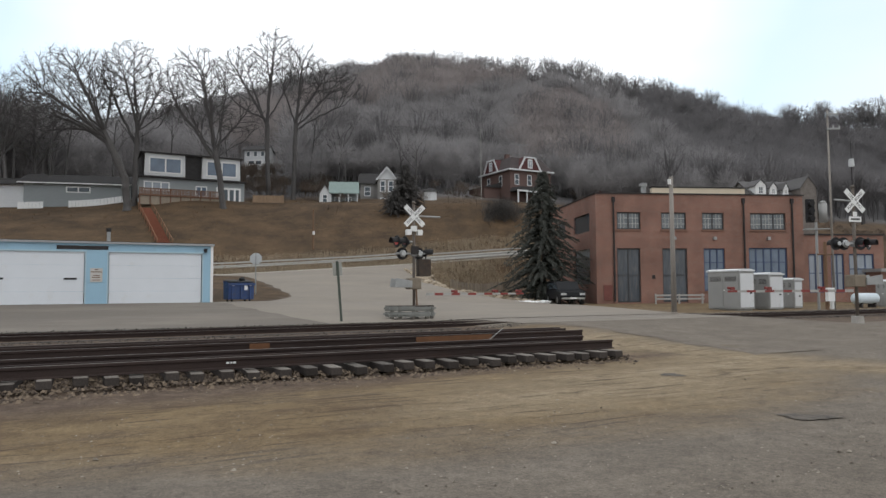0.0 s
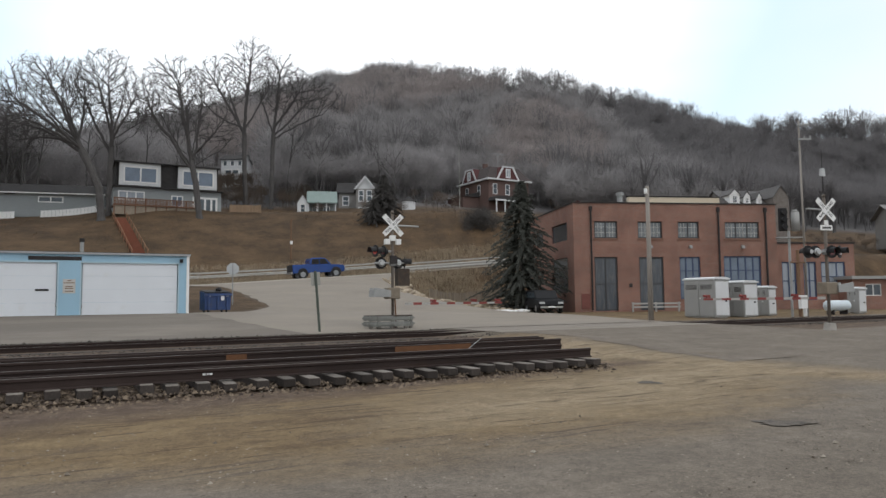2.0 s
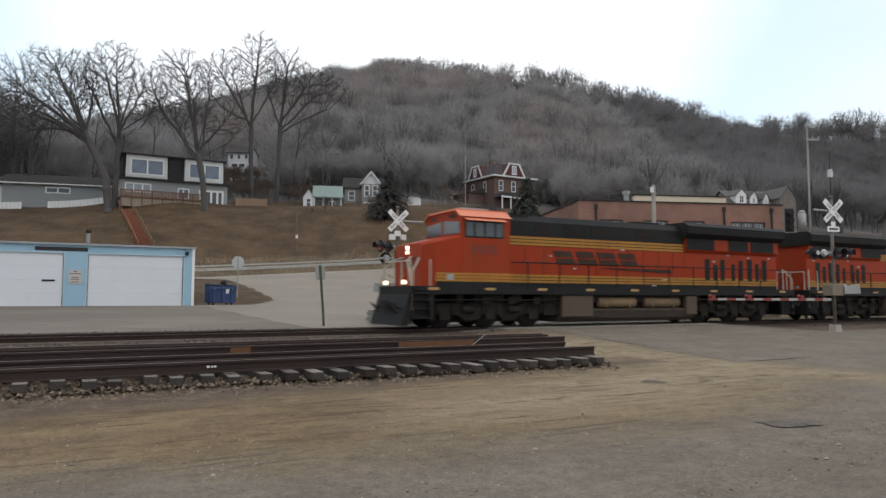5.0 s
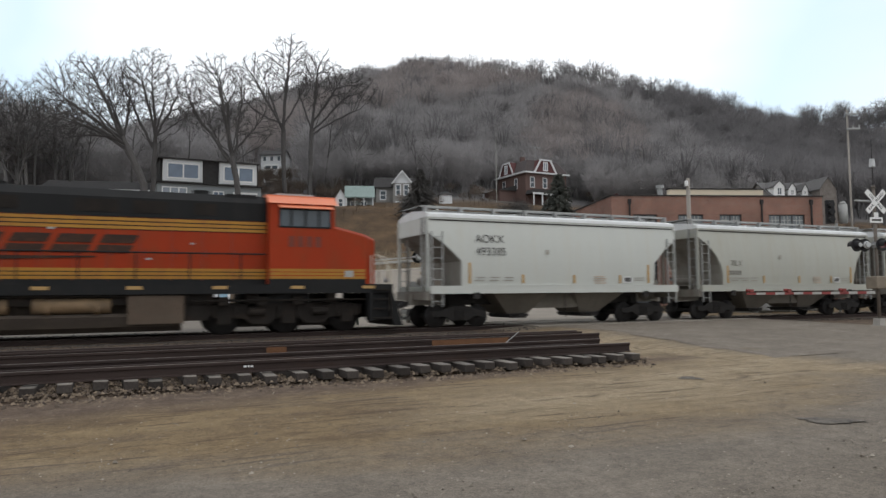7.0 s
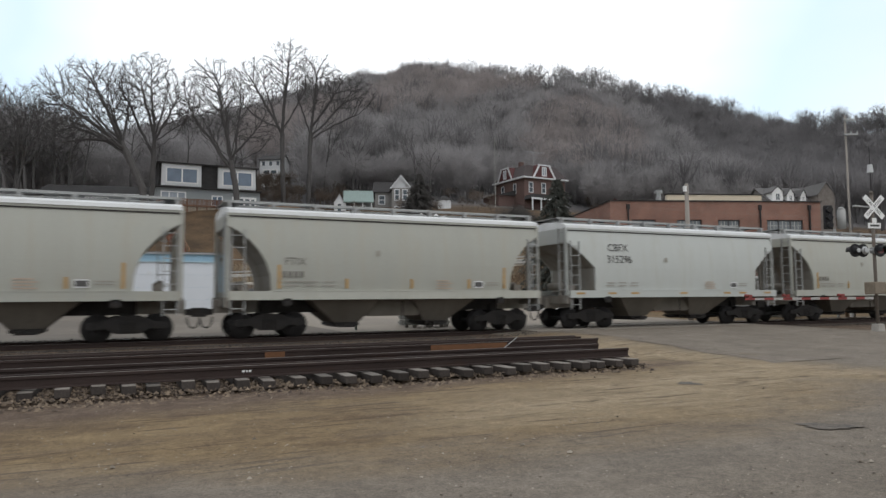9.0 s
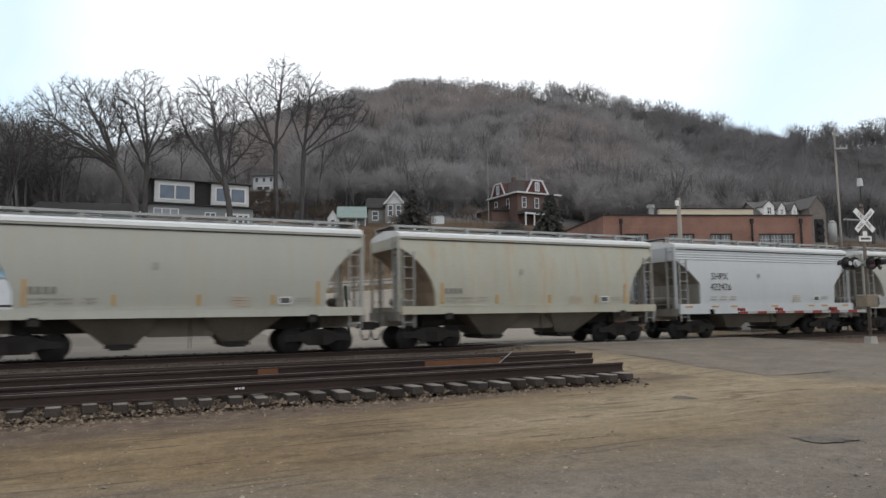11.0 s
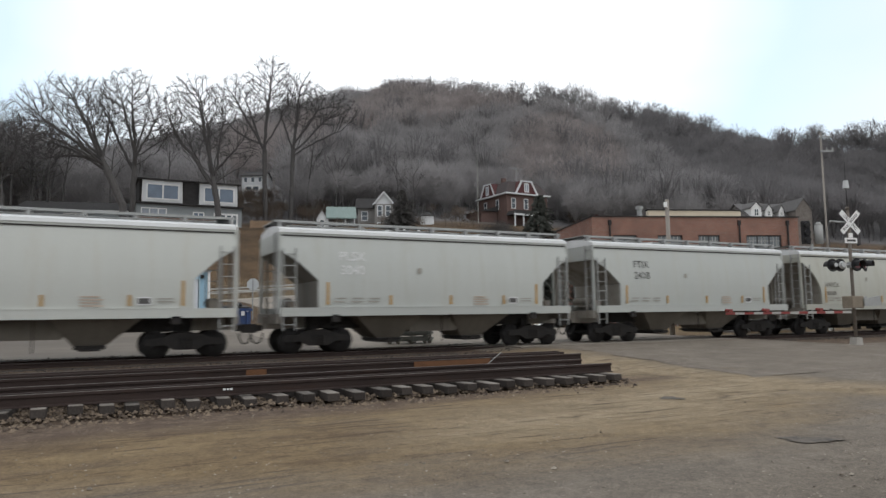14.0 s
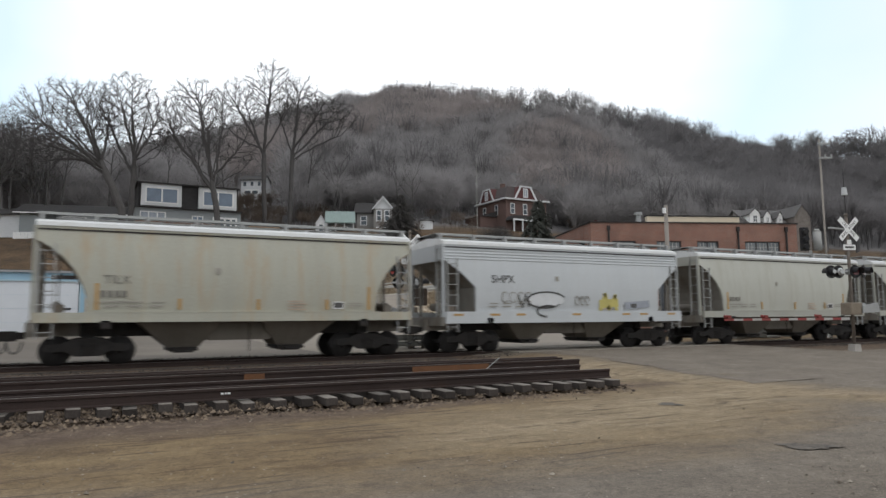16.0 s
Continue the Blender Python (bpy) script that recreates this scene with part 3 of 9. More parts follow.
def build_ground():
    xs = spaced((-2500, -400, 300), (-400, -40, 12), (-40, 90, 0.8), (90, 400, 7), (400, 2800, 300))
    ys = spaced((-900, -60, 120), (-60, 3, 6), (3, 29, 0.45), (29, 112, 0.9), (112, 420, 6), (420, 3000, 200))

    def zf(gx, gy):
        rough = 0.012 * np.sin(gx * 1.7 + 0.8 * np.sin(gy * 1.1)) * np.sin(gy * 2.3 + gx * 0.6)
        return height(gx, gy) + rough * (gy < 21)
    me, co = grid_mesh("ground", xs, ys, zf)
    px, py = co[:, 0], co[:, 1]
    d = 0.448 * px + 0.894 * py
    de = np.maximum(100, 0.448 * px + 0.894 * 70 + 14)
    fields = {"sandy": np.clip(np.maximum(inside_distance(px, py, SANDY), inside_distance(px, py, YARD) - 0.6), -6, 6),
              "dry": np.clip(inside_distance(px, py, DRY), -5, 5),
              "cinders": np.where((px < 13.2) | ((px > 27.5) & (py > 19.6)), np.clip(np.maximum(np.minimum(2.7 - 0.16 * np.clip(px + 2, 0, 20), 3.0) - np.abs(py - 12.9), 4.6 - np.abs(py - 21.8)), -4, 4), -4),
              "grassy": np.clip(inside_distance(px, py, GRASSY), -6, 6),
              "wooded": np.where(py > 70, np.clip(d - de - 14, -20, 20), -20)}
    for key, val in fields.items():
        at = me.attributes.new(key, "FLOAT", "POINT")
        at.data.foreach_set("value", val.astype(np.float32))
    me.materials.append(GROUND)
    tagged(new("ground", me), "sandy dirt verge rising to a dead-grass slope and wooded bluff", "ground", kind="structure")


def loft(name, rows, material, lift, label, category, across=24, step=1.0):
    """A paved sheet between two edges: rows of (y, left x, right x), draped on the ground."""
    ys, xl, xr = (np.array(c, float) for c in zip(*rows))
    yy = np.arange(ys[0], ys[-1] + 1e-6, (ys[-1] - ys[0]) / max(2, round((ys[-1] - ys[0]) / step)))
    u = np.linspace(0, 1, across + 1)
    a, b = np.interp(yy, ys, xl), np.interp(yy, ys, xr)
    a = a + 0.10 * np.sin(yy * 2.1) + 0.06 * np.sin(yy * 5.3)
    gx = a[:, None] * (1 - u) + b[:, None] * u
    gy = np.repeat(yy[:, None], len(u), 1)
    co = np.stack((gx, gy, height(gx, gy) + lift), -1).reshape(-1, 3)
    w = len(u)
    i = np.arange(w - 1)[None, :] + w * np.arange(len(yy) - 1)[:, None]
    quads = np.stack((i, i + 1, i + 1 + w, i + w), -1).reshape(-1, 4)
    me = bpy.data.meshes.new(name)
    me.from_pydata(co.tolist(), [], quads.tolist())
    me.polygons.foreach_set("use_smooth", [True] * len(me.polygons))
    me.materials.append(material)
    for key, val in (("dry", -5), ("sandy", -1.2), ("cinders", -4), ("grassy", -6), ("wooded", -20)):
        at = me.attributes.new(key, "FLOAT", "POINT")
        at.data.foreach_set("value", np.full(len(co), val, np.float32))
    return tagged(new(name, me), label, category, kind="structure")


RAIL_TOP, TRACK_Y = 0.33, 24.35


def pothole(x, y, rx, ry, turn, seed):
    """A shallow broken patch with a ragged rim, its bed darker than the road."""
    rnd = random.Random(seed)
    bm = B()
    rings = []
    for k, (f, z) in enumerate(((1.0, 0.009), (0.82, 0.012), (0.6, 0.010), (0.25, 0.009))):
        ring = []
        for i in range(18):
            a = 2 * math.pi * i / 18
            w = f * (1 + 0.22 * math.sin(3 * a + seed) + 0.14 * math.sin(7 * a + 2 * seed) + rnd.uniform(-0.08, 0.08))
            ring.append(bm.verts.new((rx * w * math.cos(a), ry * w * math.sin(a), z)))
        rings.append(ring)
    for a, b in zip(rings, rings[1:]):
        for i in range(18):
            bm.faces.new((a[i], a[(i + 1) % 18], b[(i + 1) % 18], b[i]))
    bm.faces.new(rings[-1])
    solid("pothole", bm, M["broken"], "shallow dark broken patch in the road surface", "pothole", kind="structure", m=pose(x, y, hz(x, y), 0, 0, turn))


def build_paving():
    loft("road", [(11.5, 14.2, 48), (13, 14.4, 40), (16, 14.9, 29), (19.7, 15.5, 26.0), (22.4, 14.6, 26.3)], GROUND, 0.007, "worn grey asphalt road up to the level crossing", "road", 40, 0.6)
    loft("road", [(26.35, -70, 8.9), (30, -70, 8.0), (35, -70, 6.9), (38.4, -70, 6.2)], M["yard"], 0.03, "wide grey asphalt yard before the garage", "yard", 100, 0.7)
    loft("road", [(26.35, 8.4, 27.2), (30, 7.5, 28), (35, 6.4, 29), (38.4, 5.7, 29.5), (40, 8.6, 30), (44, 11.3, 29.8), (52, 11.6, 28.9), (60, 11.4, 28.2), (63.4, 8, 29)], M["lot"], 0.036, "grey asphalt drive climbing to the upper road", "road", 30, 0.8)
    loft("road", [(63.4, -80, 320), (69.4, -80, 320)], M["road_up"], 0.04, "upper asphalt road along the foot of the slope", "road", 240, 1.0)
    pothole(7.95, 5.75, 0.36, 0.2, -30, 1)
    pothole(9.6, 9.7, 0.2, 0.24, -20, 4)
    bm = B()
    box(bm, 14.6, 26.6, 22.4, TRACK_Y - 0.80, 0.1, RAIL_TOP + 0.004)
    box(bm, 14.6, 26.6, TRACK_Y - 0.64, TRACK_Y + 0.64, 0.1, RAIL_TOP + 0.004)
    box(bm, 14.6, 26.9, TRACK_Y + 0.80, 26.5, 0.1, RAIL_TOP + 0.004)
    solid("crossing_panel", bm, M["asphalt"], "flush asphalt crossing infill between the rails", "crossing", kind="structure")


# ---------- tracks ----------
RAIL_SECTION = [(-0.070, 0), (0.070, 0), (0.070, 0.012), (0.010, 0.032), (0.010, 0.135), (0.036, 0.148), (0.036, 0.182), (0.026, 0.19), (-0.026, 0.19), (-0.036, 0.182), (-0.036, 0.148), (-0.010, 0.135), (-0.010, 0.032), (-0.070, 0.012)]


def rail_bm(x0, x1, y, z, s=1.0, bend=0.0, pieces=1):
    bm = B()
    for k in range(pieces):
        a, b = x0 + (x1 - x0) * k / pieces, x0 + (x1 - x0) * (k + 1) / pieces
        off = bend * math.sin(math.pi * (k + 0.5) / pieces)
        prism(bm, [(y + off + p * s, z + q * s) for p, q in RAIL_SECTION], a, b, "x")
    return bm


def tie_mesh(length=2.6):
    bm = B()
    box(bm, -0.11, 0.11, -length / 2, length / 2, -0.17, 0.03)
    bevelled(bm, 0.012)
    return mesh_of("tie", bm, M["tie"])


def build_main_track():
    bm = B()
    prism(bm, [(21.2, -0.2), (22.9, 0.17), (25.8, 0.17), (26.5, 0.2), (26.5, -0.3)], -70, 14.5, "x")
    prism(bm, [(21.2, -0.2), (22.9, 0.17), (25.8, 0.17), (26.5, 0.2), (26.5, -0.3)], 26.7, 460, "x")
    bed = solid("ballast_bed", bm, M["ballast"], "dark ballast bed of the main track", "ballast", kind="structure")
    track = thing("railway_track", pose(0, 0, 0), "main railway track with worn steel rails", "railway track")
    track["kind"] = "structure"
    for s in (-1, 1):
        part("rail", rail_bm(-70, 460, TRACK_Y + s * 0.755, RAIL_TOP - 0.194), M["rail"], track)
        bm = B()
        box(bm, -70, 460, TRACK_Y + s * 0.755 - 0.03, TRACK_Y + s * 0.755 + 0.03, RAIL_TOP - 0.0035, RAIL_TOP)
        part("rail_head", bm, M["rail_top"], track, "worn shiny rail head")
    me = tie_mesh()
    for i in range(150):
        x = -20 + i * 0.52
        if 14.4 < x < 26.8:
            continue
        ob = new("tie", me)
        ob.parent = track
        ob.matrix_basis = pose(x, TRACK_Y, 0.128, 0, 0, random.uniform(-1, 1))


def track_panel(y0, x_start, x_end, z, label, first_tie):
    rnd = random.Random(int(y0 * 100))
    panel = thing("track_panel", pose(0, y0, z), label, "track panel", "stored track panels")
    bm = B()
    box(bm, -0.11, 0.11, -1.275, 1.275, -0.12, 0.03)
    bevelled(bm, 0.012)
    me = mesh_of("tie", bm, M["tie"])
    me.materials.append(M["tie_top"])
    # faces that point up take the paler tie colour
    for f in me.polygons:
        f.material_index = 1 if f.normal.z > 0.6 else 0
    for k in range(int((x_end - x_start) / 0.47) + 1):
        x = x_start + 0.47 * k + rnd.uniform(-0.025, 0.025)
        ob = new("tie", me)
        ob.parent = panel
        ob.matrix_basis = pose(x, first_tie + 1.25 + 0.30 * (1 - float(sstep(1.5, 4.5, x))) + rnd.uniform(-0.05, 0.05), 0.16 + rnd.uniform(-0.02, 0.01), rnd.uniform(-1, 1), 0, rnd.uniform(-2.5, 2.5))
    for k, (dy, dx) in enumerate(((0.68, 0.0), (2.16, 0.3))):
        part("rail", rail_bm(x_start - 0.3, x_end + dx + 0.1, dy, 0.19, 1.05), M["rail"], panel)
        bm = B()
        box(bm, x_start - 0.3, x_end + dx + 0.1, dy - 0.030, dy + 0.030, 0.3895, 0.394)
        part("rail_head", bm, M["rail_top"], panel, "dull worn rail head")
    return panel


def build_panels():
    p = track_panel(12.15, -13.88, 10.75, 0.03, "stored track panel of rusty rails on weathered ties", 0.10)
    bars([(2.10, 0.28, 0.05, 0.035), (2.17, 0.28, 0.03, 0.035), (2.215, 0.28, 0.05, 0.035)], M["marking_white"], p, pose(0, 0.665, 0))
    q = track_panel(15.25, -14, 12.3, 0.06, "second stored track panel with rust patches behind the first", 0.35)
    bm = B()
    box(bm, 7.2, 9.4, 0.635, 0.66, 0.22, 0.37)
    part("rust_patch", bm, M["rust"], q, "orange rusted stretch of rail")
    bm = B()
    box(bm, 3.1, 3.55, 0.635, 0.66, 0.22, 0.36)
    part("rust_patch", bm, M["rust"], q, "orange rusted stretch of rail")
    # spare rails laid loose on the panels
    for y, z, x0, x1 in ((13.7, 0.185, -14, 10.2), (14.75, 0.02, -14, 12.0), (17.0, 0.25, -14, 12.6)):
        r = solid("loose_rail", rail_bm(x0, x1, y, z), M["rail"], "loose rusty rail lying between the track panels", "rail", "loose rails")
    bm = B()
    cyl(bm, (8.9, 15.2, 0.33), (9.25, 15.1, 0.62), 0.012, seg=6)
    solid("steel_rod", bm, M["galv"], "thin bent steel rod stuck between rails", "rod")


# ---------- hopper cars ----------
CAR_PITCH, BODY_L = 13.15, 11.75
HALF = BODY_L / 2
Z_SILL, Z_EAVE, Z_TOP = 1.29, 4.09, 4.42


def car_profile(kind):
    """The side of a hopper body in x and z: sloped or arched cut-outs at both ends."""
    if kind == "sloped":
        left = [(-HALF, Z_EAVE - 0.62), (-HALF + 0.62, Z_EAVE - 1.02), (-HALF + 1.28, Z_EAVE - 1.62), (-HALF + 1.30, Z_SILL + 0.25)]
    else:
        left = [(-HALF + dx, Z_EAVE - dz) for dx, dz in ((0, 0.42), (0.34, 0.62), (0.68, 0.90), (0.98, 1.24), (1.20, 1.62), (1.33, 2.02), (1.37, Z_EAVE - Z_SILL - 0.25))]
    right = [(-x, z) for x, z in left][::-1]
    return left + right + [(HALF, Z_EAVE), (-HALF, Z_EAVE)]


def wheelset(bm, r, half=0.755):
    for s in (-1, 1):
        cyl(bm, (0, s * half - 0.06, 0), (0, s * half + 0.06, 0), r, seg=20)
        cyl(bm, (0, s * (half - 0.075) - 0.015, 0), (0, s * (half - 0.075) + 0.015, 0), r + 0.028, seg=20)
        cyl(bm, (0, s * half + s * 0.06, 0), (0, s * half + s * 0.20, 0), 0.10, 0.09, seg=10)
    cyl(bm, (0, -half, 0), (0, half, 0), 0.08, seg=8, cap=False)
    return bm


def freight_truck(parent, x):
    t = new("truck")
    t.parent = parent
    t.matrix_basis = pose(x, 0, 0)
    bm = B()
    for s in (-1, 1):
        y = s * 0.98
        prism(bm, [(-1.16, 0.42), (-1.16, 0.60), (-0.72, 0.64), (-0.40, 0.78), (0.40, 0.78), (0.72, 0.64), (1.16, 0.60), (1.16, 0.42), (0.95, 0.40), (0.62, 0.42), (0.36, 0.26), (-0.36, 0.26), (-0.62, 0.42), (-0.95, 0.40)], y - 0.06, y + 0.06)
        for k in (-0.15, 0, 0.15):
            cyl(bm, (k, y - s * 0.0 + s * 0.075, 0.30), (k, y + s * 0.075, 0.62), 0.055, seg=8)
    box(bm, -0.22, 0.22, -1.05, 1.05, 0.56, 0.80)
    box(bm, -0.16, 0.16, -0.4, 0.4, 0.8, 1.05)
    part("side_frames", bm, M["truck"], t)
    w = part("wheelset", wheelset(B(), 0.42), M["wheel"], t, "dark steel wheels on an axle", True, pose(-0.875, 0, 0.42))
    again(w, pose(0.875, 0, 0.42))
    return t


def ladder_bm(x, y, z0, z1, w=0.42, rungs=7, flat="x"):
    bm = B()
    for s in (-1, 1):
        if flat == "x":
            box(bm, x + s * w / 2 - 0.02, x + s * w / 2 + 0.02, y - 0.025, y + 0.025, z0, z1)
        else:
            box(bm, x - 0.025, x + 0.025, y + s * w / 2 - 0.02, y + s * w / 2 + 0.02, z0, z1)
    for i in range(rungs):
        z = z0 + (i + 0.5) * (z1 - z0) / rungs
        if flat == "x":
            cyl(bm, (x - w / 2, y, z), (x + w / 2, y, z), 0.014, seg=5)
        else:
            cyl(bm, (x, y - w / 2, z), (x, y + w / 2, z), 0.014, seg=5)
    return bm


def side_y(z):
    """Half the body's width at height z: rounded sides, widest below the middle."""
    return 1.58 - 0.20 * max(0.0, (z - 2.3) / 1.68) ** 2 - 0.05 * max(0.0, (2.3 - z) / 0.8) ** 2


def round_sided(bm):
    for i in range(1, 11):
        z = Z_SILL + 0.26 + (Z_EAVE - Z_SILL - 0.26) * i / 11
        bmesh.ops.bisect_plane(bm, geom=list(bm.verts) + list(bm.edges) + list(bm.faces), plane_co=(0, 0, z), plane_no=(0, 0, 1))
    for v in bm.verts:
        v.co.y = math.copysign(side_y(v.co.z), v.co.y)
    return bm


def hopper_car(kind, paint, sill_paint, label, deep_sill=False, end_mat="car_dark", amber="side"):
    car = thing("hopper_car", pose(0, 0, 0), label, "hopper car", "covered hopper cars of the train")
    bm = B()
    prism(bm, car_profile(kind), -1.58, 1.58)
    body = part("body", round_sided(bm), M[paint], car, smooth=True)
    body.data.set_sharp_from_angle(angle=radians(25))
    # end slope sheets and the inner skin of the cut-outs
    prof = car_profile(kind)
    n = len(prof) - 2
    half_n = n // 2
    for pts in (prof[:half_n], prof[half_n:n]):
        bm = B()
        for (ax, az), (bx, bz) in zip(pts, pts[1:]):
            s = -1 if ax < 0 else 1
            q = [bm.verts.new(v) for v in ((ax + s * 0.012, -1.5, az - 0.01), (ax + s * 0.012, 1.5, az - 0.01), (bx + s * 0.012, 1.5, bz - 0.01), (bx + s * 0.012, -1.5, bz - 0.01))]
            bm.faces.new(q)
        # inner skin takes a darker, patchier colour than the sides
        part("slope_sheet", bm, M[end_mat], car, "dark mottled end slope sheet")
    bm = B()                       # seams and posts on the sides
    for s in (-1, 1):
        box(bm, -HALF, HALF, s * 1.40 - 0.025, s * 1.40 + 0.025, Z_EAVE - 0.085, Z_EAVE - 0.01)
    part("eave_moulding", bm, M[paint], car)
    bm = B()                       # dark strip put in place of the shade line under the eave
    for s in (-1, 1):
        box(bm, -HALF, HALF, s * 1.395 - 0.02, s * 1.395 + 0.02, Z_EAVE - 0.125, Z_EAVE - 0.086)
    part("gutter", bm, M["copper"], car, "dark strip for the shade line under the eave")
    bm = B()
    arc = [(-1.64, Z_EAVE - 0.01), (-1.60, Z_EAVE + 0.11), (-1.25, Z_EAVE + 0.21), (-0.7, Z_EAVE + 0.27), (0, Z_TOP), (0.7, Z_EAVE + 0.27), (1.25, Z_EAVE + 0.21), (1.60, Z_EAVE + 0.11), (1.64, Z_EAVE - 0.01)]
    arc = [(y * 0.885, z) for y, z in arc]
    prism(bm, arc, -HALF - 0.02, HALF + 0.02, "x")
    part("roof", bm, M["car_roof"], car, "pale curved roof")
    bm = B()
    for s in (-1, 1):
        box(bm, -HALF - 0.05, HALF + 0.05, s * 0.62 - 0.26, s * 0.62 + 0.26, Z_TOP + 0.10, Z_TOP + 0.125)
        box(bm, -HALF - 0.05, HALF + 0.05, s * 0.9 - 0.02, s * 0.9 + 0.02, Z_TOP + 0.06, Z_TOP + 0.14)
    box(bm, -HALF - 0.05, -HALF + 0.5, -0.9, 0.9, Z_TOP + 0.10, Z_TOP + 0.13)
    box(bm, HALF - 0.5, HALF + 0.05, -0.9, 0.9, Z_TOP + 0.10, Z_TOP + 0.13)
    for k in range(9):
        x = -HALF + 0.1 + k * (BODY_L - 0.2) / 8
        for s in (-1, 1):
            prism(bm, [(x - 0.04, Z_EAVE + 0.18), (x + 0.04, Z_EAVE + 0.18), (x + 0.06, Z_TOP + 0.11), (x - 0.06, Z_TOP + 0.11)], s * 0.95 - 0.12, s * 0.95 + 0.12)
    part("running_board", bm, M["galv"], car, "grey roof walkway")
    for k in range(3):
        cx = -HALF + BODY_L * (k + 0.5) / 3
        bm = B()
        box(bm, cx - 1.5, cx + 1.5, -0.30, 0.30, Z_TOP - 0.03, Z_TOP + 0.06)
        part("hatch_cover", bm, M["car_roof"], car)
    hgt = 0.42 if deep_sill else 0.27
    for s in (-1, 1):
        bm = B()
        box(bm, -HALF, HALF, s * 1.58 - 0.05, s * 1.58 + 0.05, Z_SILL + 0.24 - hgt, Z_SILL + 0.26)
        if not deep_sill:
            box(bm, -HALF + 1.3, HALF - 1.3, s * 1.58 - 0.06, s * 1.58 + 0.06, Z_SILL + 0.245, Z_SILL + 0.275)
        part("side_sill", bm, M[sill_paint], car)
    for s in (-1, 1):
        bm = B()                   # end platform, striker, coupler and corner posts
        box(bm, s * HALF - s * 1.35, s * HALF, -1.5, 1.5, Z_SILL + 0.0, Z_SILL + 0.06)
        box(bm, s * HALF - 0.09, s * HALF + 0.09, -1.5, 1.5, Z_SILL - 0.26, Z_SILL + 0.06)
        box(bm, s * (HALF - 1.6), s * (HALF + 0.25), -0.22, 0.22, Z_SILL - 0.45, Z_SILL - 0.02)
        part("end_platform", bm, M["car_dark"], car)
        bm = B()
        box(bm, s * (HALF + 0.25), s * (HALF + 0.62), -0.08, 0.08, 0.78, 0.98)
        box(bm, s * (HALF + 0.46), s * (HALF + 0.70), -0.17, 0.14, 0.72, 1.02)
        part("coupler", bm, M["truck"], car, "dark knuckle coupler")
        bm = B()
        for i in range(7):         # sagging brake hose
            a0, a1 = math.pi * i / 7, math.pi * (i + 1) / 7
            cyl(bm, (s * (HALF + 0.7 - 0.40 * math.cos(a0) * 0.5 - 0.2), -0.35, 0.72 - 0.36 * math.sin(a0)), (s * (HALF + 0.7 - 0.40 * math.cos(a1) * 0.5 - 0.2), -0.35, 0.72 - 0.36 * math.sin(a1)), 0.025, seg=6)
        part("brake_hose", bm, M["tyre"], car, "sagging black brake hose")
        for sy in (-1, 1):
            bm = B()
            box(bm, s * HALF - 0.045, s * HALF + 0.045, sy * 1.40 - 0.045, sy * 1.40 + 0.045, Z_SILL, Z_EAVE)
            part("corner_post", bm, M[paint], car)
            part("ladder", ladder_bm(s * (HALF - 0.30), sy * 1.56, Z_SILL - 0.5, Z_EAVE - 0.55), M["galv"], car, "grey steel end ladder")
        part("ladder", ladder_bm(s * (HALF + 0.05), -1.15, Z_SILL + 0.1, Z_EAVE, flat="y"), M["galv"], car, "grey steel end ladder")
        bm = B()
        for sy in (-0.8, 0.8):
            prism(bm, [(s * (HALF - 0.05), Z_EAVE - 0.7), (s * (HALF - 0.05), Z_SILL), (s * (HALF - 0.13), Z_SILL), (s * (HALF - 0.13), Z_EAVE - 0.7)], sy - 0.04, sy + 0.04)
        cyl(bm, (s * (HALF - 0.55), -0.5, Z_SILL + 0.45), (s * (HALF - 0.55), 0.6, Z_SILL + 0.45), 0.16, seg=12)
        box(bm, s * (HALF - 0.62) - 0.15, s * (HALF - 0.62) + 0.15, -0.9, -0.6, Z_SILL + 0.06, Z_SILL + 0.5)
        part("brake_gear", bm, M["car_dark"], car, "dark brake reservoir and braces")
        bm = B()                   # upper end sheet
        box(bm, s * HALF - 0.012, s * HALF + 0.022, -1.36, 1.36, Z_EAVE - (0.61 if kind == "sloped" else 0.41), Z_EAVE)
        part("end_sheet", bm, M["car_rusty"] if s > 0 else M[paint], car, "stained upper end sheet")
    for s in (-1, 1):
        bm = B()
        zt, zb = Z_SILL - 0.02, 0.34
        cx = s * 1.72
        xo, xi = s * 3.15, s * 0.62
        top = [(min(xo, xi), -1.35), (max(xo, xi), -1.35), (max(xo, xi), 1.35), (min(xo, xi), 1.35)]
        low = [(cx - 0.46, -0.75), (cx + 0.46, -0.75), (cx + 0.46, 0.75), (cx - 0.46, 0.75)]
        a = [bm.verts.new((x, y, zt)) for x, y in top]
        b = [bm.verts.new((x, y, zb + 0.12)) for x, y in low]
        for i in range(4):
            j = (i + 1) % 4
            bm.faces.new((a[i], a[j], b[j], b[i]))
        bm.faces.new(a)
        bm.faces.new(b[::-1])
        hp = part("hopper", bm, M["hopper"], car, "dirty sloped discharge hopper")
        bm = B()
        box(bm, cx - 0.44, cx + 0.44, -0.85, 0.85, zb, zb + 0.11)
        box(bm, cx - 0.30, cx + 0.30, -0.92, 0.92, zb - 0.05, zb + 0.01)
        cyl(bm, (cx - 0.2, -1.2, zb + 0.06), (cx - 0.2, 1.2, zb + 0.06), 0.035, seg=6)
        part("outlet_gate", bm, M["truck"], hp)
    bm = B()
    box(bm, -HALF + 1.2, HALF - 1.2, -0.30, 0.30, 0.82, 1.27)
    part("centre_sill", bm, M["truck"], car)
